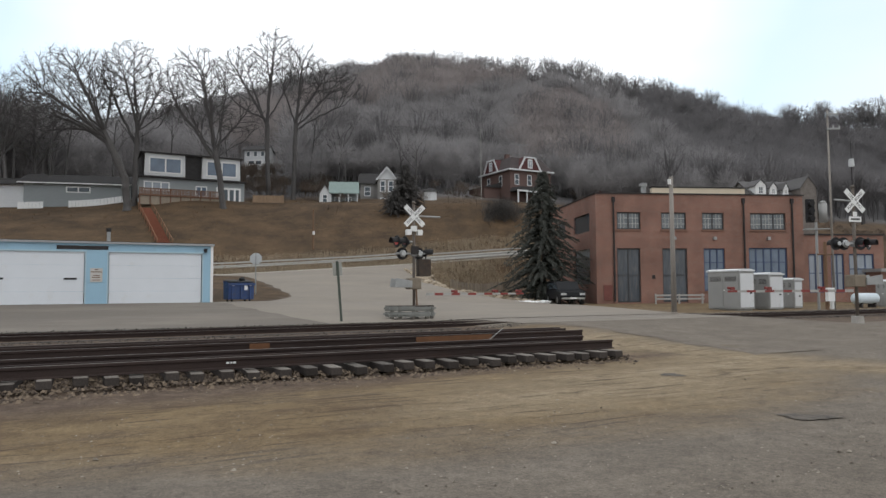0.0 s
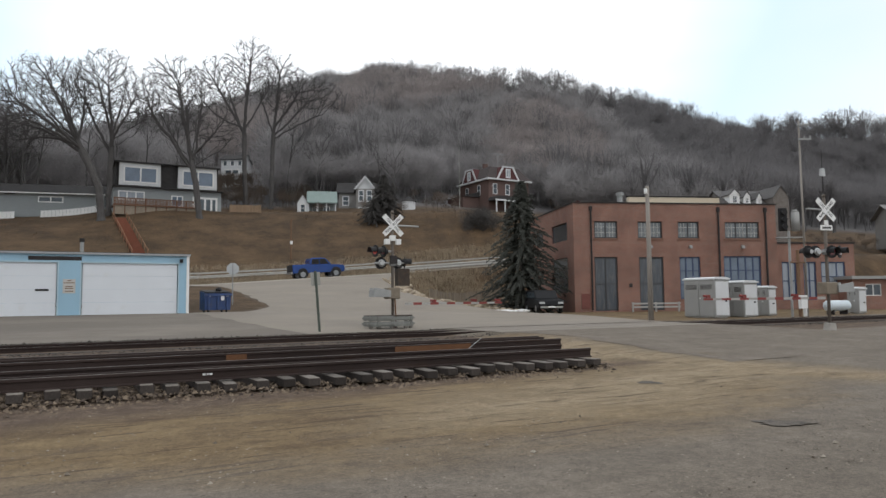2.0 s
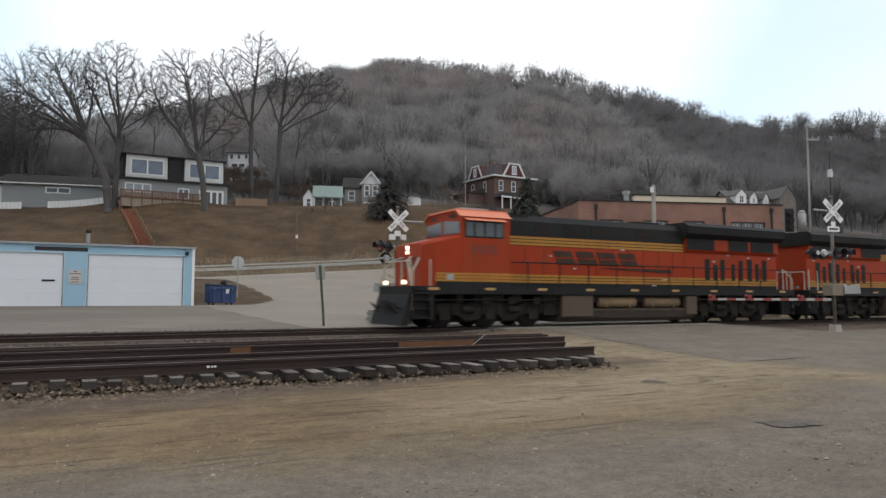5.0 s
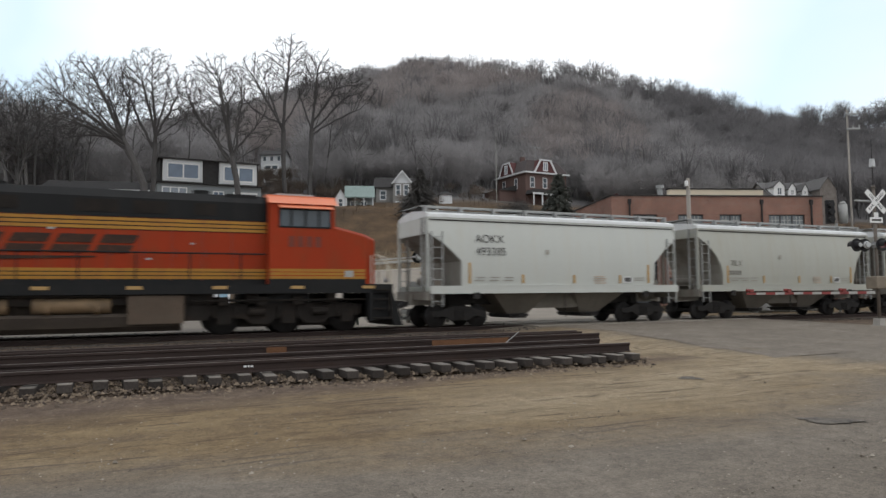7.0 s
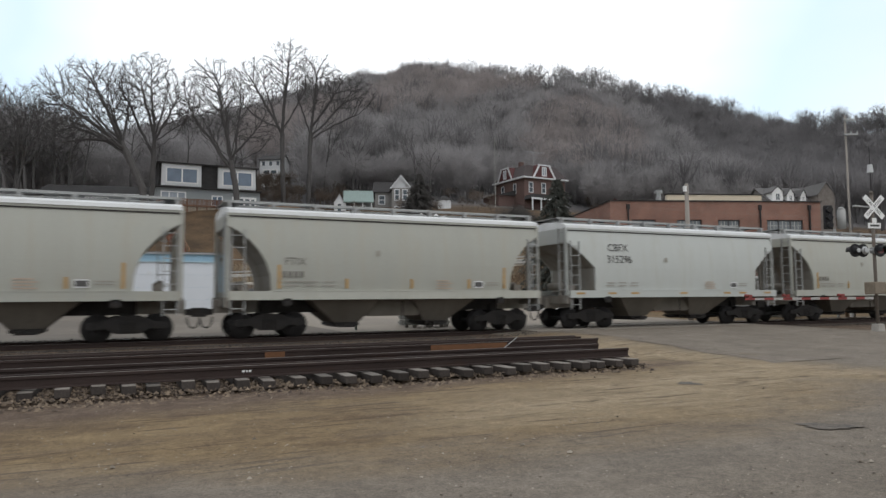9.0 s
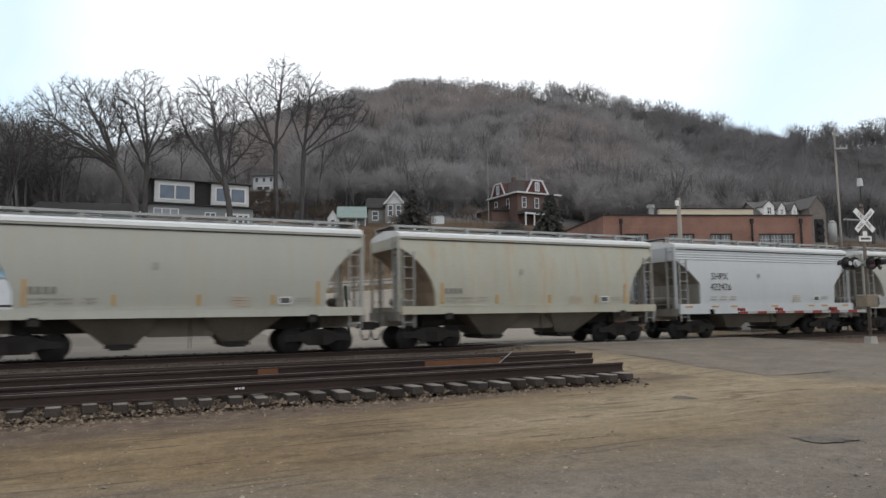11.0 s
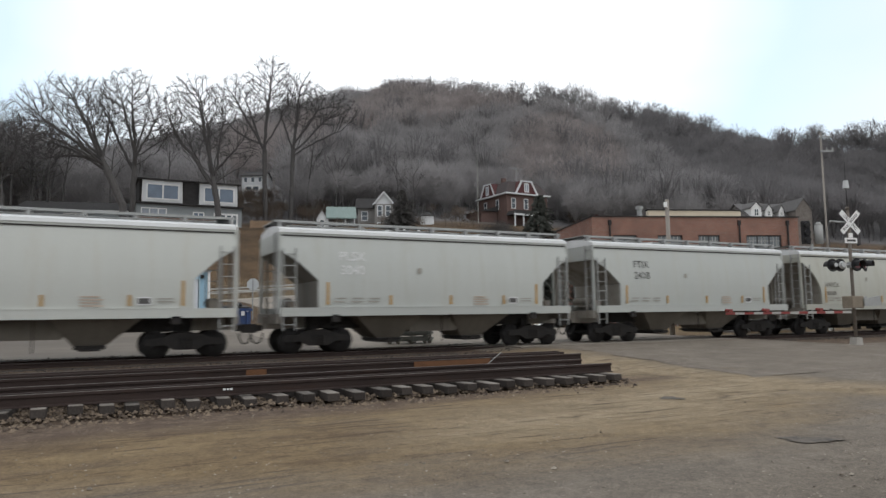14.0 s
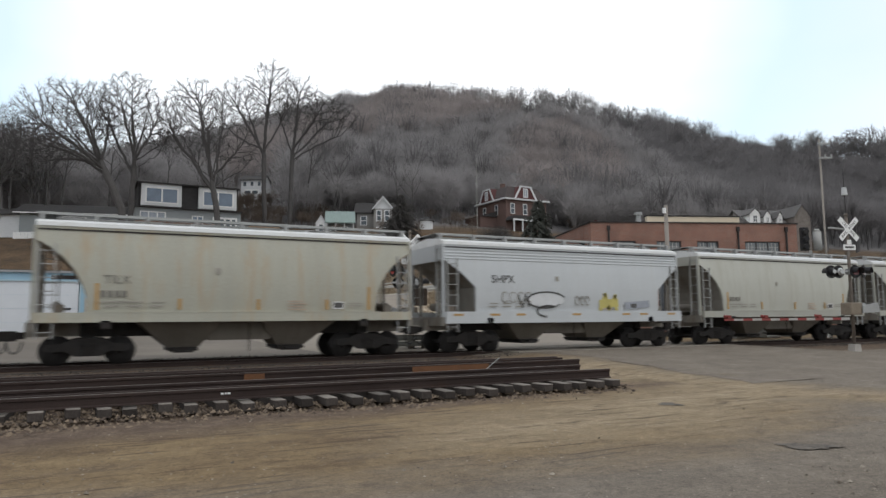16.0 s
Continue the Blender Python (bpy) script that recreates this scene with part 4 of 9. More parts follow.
    # added solid that fills the dark zone between the hoppers
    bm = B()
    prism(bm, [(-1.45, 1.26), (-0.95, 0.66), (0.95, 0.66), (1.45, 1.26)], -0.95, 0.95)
    part("belly_sheet", bm, M["hopper"], car, "added filler for the dark zone between the hoppers")
    for s in (-1, 1):              # step pads and a brake rod hang below the sill
        for x in (-HALF + 1.75, HALF - 1.95):
            bm = B()
            box(bm, x, x + 0.28, s * 1.60 - 0.03, s * 1.60 + 0.03, Z_SILL - 0.22, Z_SILL + 0.02)
            part("jacking_pad", bm, M["truck"], car)
    bm = B()
    cyl(bm, (0.25, -1.2, 0.30), (0.25, -1.2, 1.2), 0.02, seg=6)
    part("brake_rod", bm, M["truck"], car)
    if deep_sill:
        for s in (-1, 1):
            bm = B()
            for k in range(4):
                z = Z_EAVE - 0.20 - 0.115 * k
                cyl(bm, (-HALF + 0.05, s * side_y(z), z), (HALF - 0.05, s * side_y(z), z), 0.03, seg=6)
            part("eave_ribs", bm, M[paint], car, "pressed ribs under the eave")
    freight_truck(car, -HALF + 1.45)
    freight_truck(car, HALF - 1.45)
    if amber == "sill":
        for s in (-1, 1):
            for x in (-HALF + 0.5, -HALF + 2.1, -2.6, 0.1, 2.7, HALF - 2.2, HALF - 0.6):
                bm = B()
                box(bm, x - 0.21, x + 0.21, s * 1.632 - 0.008, s * 1.632 + 0.008, Z_SILL + 0.10, Z_SILL + 0.18)
                part("reflector_strip", bm, M["amber"], car, "amber reflector strip along the sill")
    else:
        for s in (-1, 1):
            for x, h in ((-HALF + 1.62, 0.78), (-1.95, 0.34), (0.45, 0.34), (2.75, 0.34), (HALF - 1.62, 0.78)):
                bm = B()
                box(bm, x - 0.05, x + 0.05, s * 1.585 - 0.008, s * 1.585 + 0.008, Z_SILL + 0.34, Z_SILL + 0.34 + h)
                part("reflector_strip", bm, M["amber"], car, "faded amber reflector strip")
    return car


def car_marks(car, lines, tone="marking", tall=True):
    """Stencilled marks on the side that faces the road: two lines of characters and faded data."""
    y = -1.594
    if lines:
        for i, text in enumerate(lines):
            z = (3.30 if tall else 2.78) - 0.48 * i
            letters(text, 0.44, M[tone], car, pose(-3.45 + 0.02 * len(text), -side_y(z) - 0.018, z, 90 - math.degrees(math.atan(0.1417 * max(0.0, z - 2.3)))))
    rows = []
    for k in range(3):
        rows += [(-4.05 + 0.62 * k, 1.72, 0.4, 0.045), (-4.0 + 0.62 * k, 1.84, 0.38, 0.04)]
    rows += [(-0.9, 2.75, 0.16, 0.2)]
    rows += [(3.5, 1.74, 0.5, 0.035), (3.5, 1.83, 0.5, 0.035)]
    bars(rows, M["faint"], car, pose(0, y + 0.004, 0), "faded_stencil")["kind"] = "stuff"
    bars([(1.42, 1.62 + 0.09 * k, 0.62 - 0.1 * (k % 2), 0.04) for k in range(4)], M["rust_stencil"], car, pose(0, y + 0.001, 0), "rusty_stencil")["kind"] = "stuff"
    bars([(2.95, 1.66, 0.40, 0.24)], M["marking_white"], car, pose(0, y + 0.002, 0), "data_plate")
    bars([(2.985, 1.69, 0.33, 0.18)], M["marking"], car, pose(0, y - 0.003, 0), "data_panel")


def small_marks(car, text):
    """Small lettering low beside the cut-out: the owner's letters, and bars for the number."""
    z = 2.52
    if text:
        letters(text, 0.36, M["faint_dark"], car, pose(-3.72, -side_y(z) - 0.012, z, 89))
    for row in [(-4.15 + 0.19 * i, 2.0, 0.13, 0.20) for i in range(4)]:
        bars([row], M["faint_dark"], car, pose(0, -1.592, 0), "faded_digit")
    bars([(-4.15, 1.84, 1.0, 0.04)], M["faint"], car, pose(0, -1.590, 0), "faded_line")


def build_cars():
    grey_a = hopper_car("sloped", "car_grey", "car_grey", "grey covered hopper car with sloped ends, dusty and streaked")
    grey_b = hopper_car("arched", "car_dusty", "car_dusty", "dusty tan-grey covered hopper car with arched end cut-outs")
    pale = hopper_car("sloped", "car_pale", "car_pale", "pale whitish covered hopper car with sloped ends")
    tan = hopper_car("arched", "car_tan", "car_tan", "tan rust-streaked covered hopper car with arched ends", end_mat="car_rusty")
    white = hopper_car("sloped", "car_white", "car_white", "white covered hopper car with a deep side sill", True, amber="sill")
    plain = hopper_car("sloped", "car_grey", "car_grey", "grey covered hopper car with amber strips along its sill", amber="sill")
    plan = [("p", ("AOKX", "493385")), ("b", "TILX"), ("b", "FWSX"), ("b", "FTIX"), ("c", ("CBFX", "315296")), ("b", ""), ("b", ""), ("t", ""), ("w", ("SHPX", "422426")), ("b", "TILX"),
            ("a", ("FWSX", "3479")), ("p", ("AOKX", "494267")), ("a", ("PLSX", "3040")), ("a", ("FTIX", "2418")), ("b", "HWCX"), ("t", "TILX"), ("g", ("SHPX", "")), ("b", ""), ("b", ""), ("a", ""), ("b", "")]
    base = {"a": grey_a, "c": plain, "b": grey_b, "p": pale, "t": tan, "w": white, "g": white}
    used, cars = set(), []
    for i, (k, text) in enumerate(plan):
        src = base[k]
        if src.name not in used:
            used.add(src.name)
            car = src
        else:
            car = copy_thing(src, pose(0, 0, 0))
        cars.append(car)
    for i, (car, (k, text)) in enumerate(zip(cars, plan)):
        small = isinstance(text, str)
        car_marks(car, None if small else [w for w in text if w], "marking_white" if i == 12 else "marking", k not in "wg")
        if small:
            small_marks(car, text)
        if i == 11:
            bm = B()
            for x, w in ((-1.9, 0.9), (-0.95, 0.15)):
                for i2 in range(11):
                    za, zb = 1.6 + 0.2 * i2, 1.8 + 0.2 * i2
                    q = [bm.verts.new((xx, -side_y(zz) - 0.006, zz)) for xx, zz in ((x, za), (x + w, za), (x + w, zb), (x, zb))]
                    bm.faces.new(q)
            part("yellow_stain", bm, M["stain"], car, "broad pale yellow stain down the side")
            car["label"] = "grey covered hopper car with a broad yellow stain"
        if k == "g":
            car["label"] = "white covered hopper car with spray-painted scrawl along its foot"
            graffiti(car)
    return cars


def stroke(bm, pts, w, y):
    """A flat spray-paint stroke through points (x, z) on a side that faces -y."""
    for (ax, az), (bx, bz) in zip(pts, pts[1:]):
        d = Vector((bx - ax, 0, bz - az)).normalized() * (w * 0.3)
        a, b = Vector((ax, y, az)) - d, Vector((bx, y, bz)) + d
        n = Vector((-d.z, 0, d.x)).normalized() * w / 2
        bm.faces.new([bm.verts.new(v) for v in (a - n, b - n, b + n, a + n)])


def graffiti(car):
    """Spray-painted shapes low on the side, no legible writing."""
    def curve(cx, cz, rx, rz, a0, a1, n=10):
        return [(cx + rx * math.cos(radians(a0 + (a1 - a0) * i / n)), cz + rz * math.sin(radians(a0 + (a1 - a0) * i / n))) for i in range(n + 1)]
    bm = B()                       # pale bubble shape with a dark outline that drops over the sill
    bm.faces.new([bm.verts.new((x, -1.598, z)) for x, z in curve(-1.35, 2.0, 0.85, 0.27, 0, 360, 20)[:-1]])
    part("pale_bubble", bm, M["spray_pale"], car, "pale spray-painted bubble")
    bm = B()
    stroke(bm, curve(-1.35, 2.02, 0.9, 0.30, 20, 200), 0.06, -1.602)
    stroke(bm, curve(-1.45, 1.98, 0.8, 0.30, 200, 330), 0.05, -1.602)
    stroke(bm, curve(-1.3, 1.55, 0.55, 0.22, 60, 260), 0.08, -1.636)
    stroke(bm, [(-2.7, 2.2), (-2.5, 1.7), (-2.35, 2.2), (-2.2, 1.75)], 0.05, -1.602)
    part("scrawl", bm, M["marking"], car, "dark spray-painted scrawl")
    bm = B()
    for k in range(4):
        stroke(bm, curve(-3.3 + 0.36 * k, 2.1, 0.15, 0.2, 40, 320), 0.04, -1.602)
    for k in range(3):
        stroke(bm, curve(0.15 + 0.26 * k, 1.98, 0.10, 0.18, 0, 300), 0.05, -1.602)
    part("faint_scrawl", bm, M["faint"], car, "faint grey spray-painted scrawl")
    bm = B()
    stroke(bm, [(1.35, 1.62), (1.62, 2.25), (1.80, 1.65), (2.15, 2.2), (2.2, 1.62)], 0.16, -1.602)
    stroke(bm, [(1.4, 1.85), (2.2, 1.9)], 0.34, -1.600)
    part("yellow_patch", bm, M["graf_yellow"], car, "yellow spray-painted patch")
    bm = B()
    stroke(bm, [(2.75, 1.78), (3.95, 1.86)], 0.30, -1.600)
    part("grey_patch", bm, M["spray_grey"], car, "blue-grey spray-painted patch")


M["spray_pale"] = mat("spray_pale", (0.56, 0.57, 0.58), 0.6, scale=3, var=0.12)
M["spray_grey"] = mat("spray_blue_grey", (0.30, 0.32, 0.36), 0.6, scale=3, var=0.25)
M["faint_dark"] = mat("stencil_worn", (0.17, 0.16, 0.14), 0.7, scale=3, var=0.25)
M["rust_stencil"] = mat("stencil_rusty", (0.42, 0.33, 0.26), 0.7, scale=3, var=0.2)
M["stain"] = mat("pale_yellow_stain", (0.56, 0.50, 0.34), 0.7, scale=1.0, var=0.15, stretch=(2, 2, 0.2), dirt=(0.52, 0.49, 0.40), dirt_at=0.5)
M["graf_yellow"] = mat("spray_yellow", (0.47, 0.41, 0.13), 0.6, scale=3, var=0.2)


# ---------- locomotives ----------
LOCO_L = 21.6            # over the end platforms; the cab end points along +x


def loco_truck(parent, x):
    t = new("truck")
    t.parent = parent
    t.matrix_basis = pose(x, 0, 0)
    bm = B()
    for s in (-1, 1):
        y = s * 1.05
        prism(bm, [(-2.55, 0.62), (-2.55, 0.95), (-1.6, 1.0), (-1.2, 0.86), (-0.8, 1.0), (0.8, 1.0), (1.2, 0.86), (1.6, 1.0), (2.55, 0.95), (2.55, 0.62), (1.4, 0.5), (1.2, 0.32), (0.6, 0.32), (0.4, 0.5), (-0.4, 0.5), (-0.6, 0.32), (-1.2, 0.32), (-1.4, 0.5)], y - 0.09, y + 0.09)
        for k in (-2.05, 0, 2.05):
            box(bm, k - 0.22, k + 0.22, y + s * 0.05 - 0.08, y + s * 0.05 + 0.08, 0.34, 0.74)
            cyl(bm, (k - 0.33, y + s * 0.1, 0.55), (k - 0.33, y + s * 0.1, 0.92), 0.07, seg=8)
            cyl(bm, (k + 0.33, y + s * 0.1, 0.55), (k + 0.33, y + s * 0.1, 0.92), 0.07, seg=8)
        for k in (-1.05, 1.05):
            cyl(bm, (k - 0.25, y + s * 0.14, 0.72), (k + 0.25, y + s * 0.14, 0.72), 0.13, seg=10)
    box(bm, -2.2, 2.2, -0.9, 0.9, 0.7, 1.0)
    box(bm, -1.75, 1.75, -0.66, 0.66, 0.22, 0.7)
    part("side_frames", bm, M["loco_grey"], t)
    w = part("wheelset", wheelset(B(), 0.53), M["wheel"], t, "large dark steel wheels on an axle", True, pose(-2.05, 0, 0.53))
    again(w, pose(0, 0, 0.53))
    again(w, pose(2.05, 0, 0.53))


def handrail_bm(pts, posts, r=0.026):
    bm = B()
    for a, b in zip(pts, pts[1:]):
        cyl(bm, a, b, r, seg=6)
    for a, b in posts:
        cyl(bm, a, b, r, seg=6)
    return bm


def locomotive(label, lit):
    lo = thing("locomotive", pose(0, 0, 0), label, "locomotive", "locomotives of the train")
    H = LOCO_L / 2
    z0 = 1.62                                   # walkway
    bm = B()
    box(bm, -H, H, -1.52, 1.52, z0 - 0.30, z0)
    for a, b in ((-H + 3.3, -H + 4.8), (-H + 6.7, H - 6.2), (H - 4.3, H - 2.9)):      # bolsters and belly
        box(bm, a, b, -1.1, 1.1, z0 - 0.62, z0 - 0.28)
    part("underframe", bm, M["loco_black"], lo, "black frame and walkway edge")
    bm = B()
    for k in range(9):
        x = -H + 0.9 + k * (LOCO_L - 1.8) / 8
        for s in (-1, 1):
            box(bm, x - 0.22, x + 0.22, s * 1.522 - 0.006, s * 1.522 + 0.006, z0 - 0.15, z0 - 0.05)
    part("reflector_strips", bm, M["amber"], lo, "yellow reflector strips along the frame")
    # long hood: engine part and wider radiator part
    bm = B()
    box(bm, -H + 7.2, H - 4.3, -0.98, 0.98, z0, 3.72)
    part("engine_hood", bm, M["orange"], lo, "orange engine hood")
    bm = B()
    prism(bm, [(-1.0, 3.72), (-1.0, 4.32), (-0.78, 4.58), (0.78, 4.58), (1.0, 4.32), (1.0, 3.72)], -H + 7.2, H - 4.3, "x")
    part("hood_top", bm, M["loco_black"], lo, "black upper hood")
    bm = B()
    prism(bm, [(-0.99, z0), (-0.99, 3.3), (-1.12, 3.45), (-1.12, 4.02), (1.12, 4.02), (1.12, 3.45), (0.99, 3.3), (0.99, z0)], -H + 0.62, -H + 7.2, "x")
    part("radiator_hood", bm, M["orange"], lo, "orange radiator section")
    bm = B()
    prism(bm, [(-1.2, 4.0), (-1.42, 4.2), (-1.46, 4.55), (-1.2, 4.72), (1.2, 4.72), (1.46, 4.55), (1.42, 4.2), (1.2, 4.0)], -H + 0.45, -H + 7.4, "x")
    part("radiator_top", bm, M["loco_black"], lo, "overhanging black radiator")
    bm = B()
    for s in (-1, 1):
        for x0, x1 in ((-H + 1.0, -H + 2.7), (-H + 2.9, -H + 4.3), (-H + 5.3, -H + 7.15)):
            box(bm, x0, x1, s * 1.125 - 0.02, s * 1.125 + 0.02, 3.47, 4.0)
        for x, w, zt in ((1.55, 0.17, 3.1), (2.1, 0.13, 2.9), (2.65, 0.17, 3.1), (3.3, 0.14, 3.05), (3.85, 0.12, 2.85), (4.6, 0.14, 3.05), (5.1, 0.14, 2.8), (5.65, 0.16, 3.05)):
            box(bm, -H + x - w, -H + x + w, s * 0.995 - 0.012, s * 0.995 + 0.012, 2.05, zt)
    part("grilles", bm, M["loco_black"], lo, "dark ventilation grilles")
    bm = B()
    for s in (-1, 1):
        for x in np.arange(-H + 7.9, H - 4.5, 0.92):
            box(bm, x - 0.012, x + 0.012, s * 0.985 - 0.012, s * 0.985 + 0.012, 1.75, 3.55)
            box(bm, x + 0.1, x + 0.14, s * 0.99 - 0.012, s * 0.99 + 0.012, 2.5, 2.75)
    part("hood_doors", bm, M["orange_dark"], lo, "hood door seams and latches")
    bm = B()
    for s in (-1, 1):
        for z in (1.80, 1.92, 2.04):
            box(bm, -H + 0.64, H - 4.3, s * 0.992 - 0.006, s * 0.992 + 0.006, z, z + 0.092)
            box(bm, H - 4.3, H - 1.0, s * 1.503 - 0.006, s * 1.503 + 0.006, z, z + 0.092)
        for z in (3.34, 3.47, 3.60):
            box(bm, -H + 7.2, H - 4.3, s * 0.992 - 0.006, s * 0.992 + 0.006, z, z + 0.095)
    part("stripes", bm, M["yellow"], lo, "yellow stripes along the hood")
    bm = B()
    for s in (-1, 1):
        box(bm, -H + 0.64, H - 4.3, s * 0.988 - 0.004, s * 0.988 + 0.004, 1.62, 2.12)
        box(bm, -H + 7.2, H - 4.3, s * 0.988 - 0.004, s * 0.988 + 0.004, 3.32, 3.71)
        box(bm, H - 4.3, H - 1.0, s * 1.501 - 0.004, s * 1.501 + 0.004, 1.62, 1.80)
    part("stripe_ground", bm, M["loco_black"], lo)
    # lettering as plain slanted shapes
    for s in (-1, 1):
        bm = B()
        y = s * 0.999
        for k in range(4):
            x = -H + 8.6 + k * 1.18 if s < 0 else H - 8.0 - k * 1.18
            for za, zb, w in ((2.60, 2.84, 0.98), (2.90, 3.16, 0.96)):
                sa, sb = (za - 2.6) * 0.5, (zb - 2.6) * 0.5
                prism(bm, [(x + sa, za), (x + w + sa, za), (x + w + sb, zb), (x + sb, zb)], y - 0.006, y + 0.006)
        prism(bm, [(-H + 8.0, 2.32), (-H + 12.2, 2.46), (-H + 12.2, 2.50), (-H + 8.1, 2.48)], y - 0.006, y + 0.006)
        part("emblem", bm, M["emblem"], lo, "dark slanted emblem shapes on the hood")
    for s in (-1, 1):              # small pale plates that stand in for glints and labels on the hood and frame
        for x, z, w in ((1.1, 3.16, 0.18), (2.65, 3.16, 0.2), (4.1, 3.24, 0.22), (5.1, 2.92, 0.2), (8.3, 2.0, 0.3), (9.0, 1.72, 0.25), (10.9, 3.28, 0.2), (13.6, 2.4, 0.16), (14.9, 2.9, 0.12)):
            bm = B()
            box(bm, -H + x, -H + x + w, s * 1.002 - 0.006, s * 1.002 + 0.006, z, z + 0.06)
            part("notice_plate", bm, M["arm_white"], lo, "small pale mark for a glint on the hood")
        for x, w in ((9.4, 0.75), (11.6, 1.2), (13.2, 1.0), (15.0, 0.7)):
            bm = B()
            box(bm, -H + x, -H + x + w, s * 1.004 - 0.014, s * 1.004 + 0.014, 3.86, 4.24)
            part("hood_vent", bm, M["loco_grey"], lo, "dusty hood vent panel")
        for x in (-7.2, -6.1, -4.9, 5.1, 6.3, 7.5):
            bm = B()
            box(bm, x - 0.16, x + 0.16, s * 1.30 - 0.05, s * 1.30 + 0.05, 0.95, 1.22)
            part("sand_valve", bm, M["loco_grey"], lo, "grimy valve box under the frame")
        bm = handrail_bm([(-H + 1.0, s * 1.34, 1.12), (-4.0, s * 1.34, 1.12), (-3.9, s * 1.40, 1.28), (4.0, s * 1.40, 1.28), (4.1, s * 1.34, 1.10), (H - 1.0, s * 1.34, 1.10)], [], 0.035)
        part("air_pipe", bm, M["loco_grey"], lo, "grimy air pipe along the frame")
    # roof details
    bm = B()
    for k in range(4):
        x = -H + 1.9 + k * 1.35
        cyl(bm, (x, 0, 4.72), (x, 0, 4.76), 0.55, seg=14)
    box(bm, -H + 8.2, -H + 9.8, -0.5, 0.5, 4.58, 4.70)
    cyl(bm, (H - 6.3, 0, 4.58), (H - 6.3, 0, 4.78), 0.28, seg=10)
    box(bm, H - 5.6, H - 4.6, -0.85, 0.85, 4.30, 4.62)
    part("roof_fittings", bm, M["loco_black"], lo)
    # cab
    bm = B()
    xc0, xc1 = H - 4.3, H - 2.1
    prism(bm, [(-1.50, z0), (-1.50, 4.32), (-1.15, 4.57), (1.15, 4.57), (1.50, 4.32), (1.50, z0)], xc0, xc1, "x")
    cab = part("cab", bm, M["orange"], lo, "orange driver's cab")
    bm = B()
    prism(bm, [(-1.56, 4.30), (-1.18, 4.58), (-1.18, 4.62), (1.18, 4.62), (1.18, 4.58), (1.56, 4.30), (1.15, 4.55), (-1.15, 4.55)], xc0 - 0.05, xc1 + 0.10, "x")
    part("cab_roof", bm, M["orange_roof"], cab, "pale orange cab roof edge")
    bm = B()
    box(bm, xc0 + 0.4, xc1 - 0.5, -0.55, 0.55, 4.62, 4.77)
    part("air_unit", bm, M["galv"], cab)
    for s in (-1, 1):
        bm = B()
        box(bm, xc0 + 0.30, xc1 - 0.14, s * 1.505 - 0.012, s * 1.505 + 0.012, 3.50, 4.14)
        win = part("side_window", bm, M["loco_black"], cab, "dark window frame")
        for a, b in ((0.35, 0.66), (0.74, 1.14), (1.22, 1.60), (1.68, 2.00)):
            bm = B()
            box(bm, xc0 + a, xc0 + b, s * 1.515 - 0.012, s * 1.515 + 0.012, 3.55, 4.09)
            part("pane", bm, M["glass"], win)
        bm = B()
        prism(bm, [(s * 1.50, 4.23), (s * 1.74, 4.13), (s * 1.74, 4.15), (s * 1.50, 4.26)], xc0 + 0.28, xc1 - 0.12, "x")
        part("sun_visor", bm, M["orange_roof"], cab)
        bars([(xc0 + 0.62 + 0.3 * k, 2.86, 0.2, 0.36) for k in range(4)] if s < 0 else [(xc0 + 0.62 + 0.3 * k, 2.86, 0.2, 0.36) for k in range(4)], M["orange_dark"], cab, pose(0, s * 1.506, 0) if s < 0 else pose(0, 1.512, 0), "road_number")
    # short nose with sloped top
    bm = B()
    plan = [(xc1, 1.49, 3.62), (H - 1.0, 1.49, 3.36), (H - 0.55, 1.16, 3.24)]
    rings = []
    for x, y, zt in plan:
        rings.append([bm.verts.new(c) for c in ((x, -y, z0), (x, y, z0), (x, y, zt - 0.10), (x, y - 0.14, zt), (x, -y + 0.14, zt), (x, -y, zt - 0.10))])
    for r0, r1 in zip(rings, rings[1:]):
        for k in range(6):
            bm.faces.new((r0[k], r0[(k + 1) % 6], r1[(k + 1) % 6], r1[k]))
    bm.faces.new(rings[0][::-1])
    bm.faces.new(rings[-1])
    bmesh.ops.recalc_face_normals(bm, faces=bm.faces[:])
    nose = part("nose", bm, M["orange"], lo, "orange sloped nose")
    for s in (-1, 1):
        bm = handrail_bm([(H - 0.52, s * 0.35, 2.75), (H - 0.05, s * 1.05, z0 + 0.95), (H - 0.05, s * 1.3, z0 + 0.1)], [], 0.03)
        part("nose_rail", bm, M["rail_cream"], lo, "cream handrail down the nose")
    bm = B()
    box(bm, H - 0.555, H - 0.53, -0.55, 0.55, 2.35, 2.52)
    box(bm, H - 0.555, H - 0.515, -1.0, 1.0, 2.62, 2.70)
    part("nose_trim", bm, M["orange_dark"], nose)
    bm = B()
    for dz in (2.93, 3.11):
        cyl(bm, (H - 0.58, 0.0, dz), (H - 0.505, 0.0, dz), 0.075, seg=12)
    part("headlight", bm, M["lamp_on"] if lit else M["pane"], nose, "lit twin headlight" if lit else "unlit twin headlight")
    for s in (-1, 1):
        bm = B()
        box(bm, H - 1.75, H - 1.45, s * 1.506 - 0.006, s * 1.506 + 0.006, 1.86, 2.08)
        part("notice_plate", bm, M["galv"], nose, "small pale mark for a glint on the hood plate")
    bm = B()
    for s in (-1, 1):
        prism(bm, [(s * 0.08, 3.68), (s * 1.38, 3.66), (s * 1.38, 4.10), (s * 0.08, 4.22)], xc1 + 0.004, xc1 + 0.02, "x")
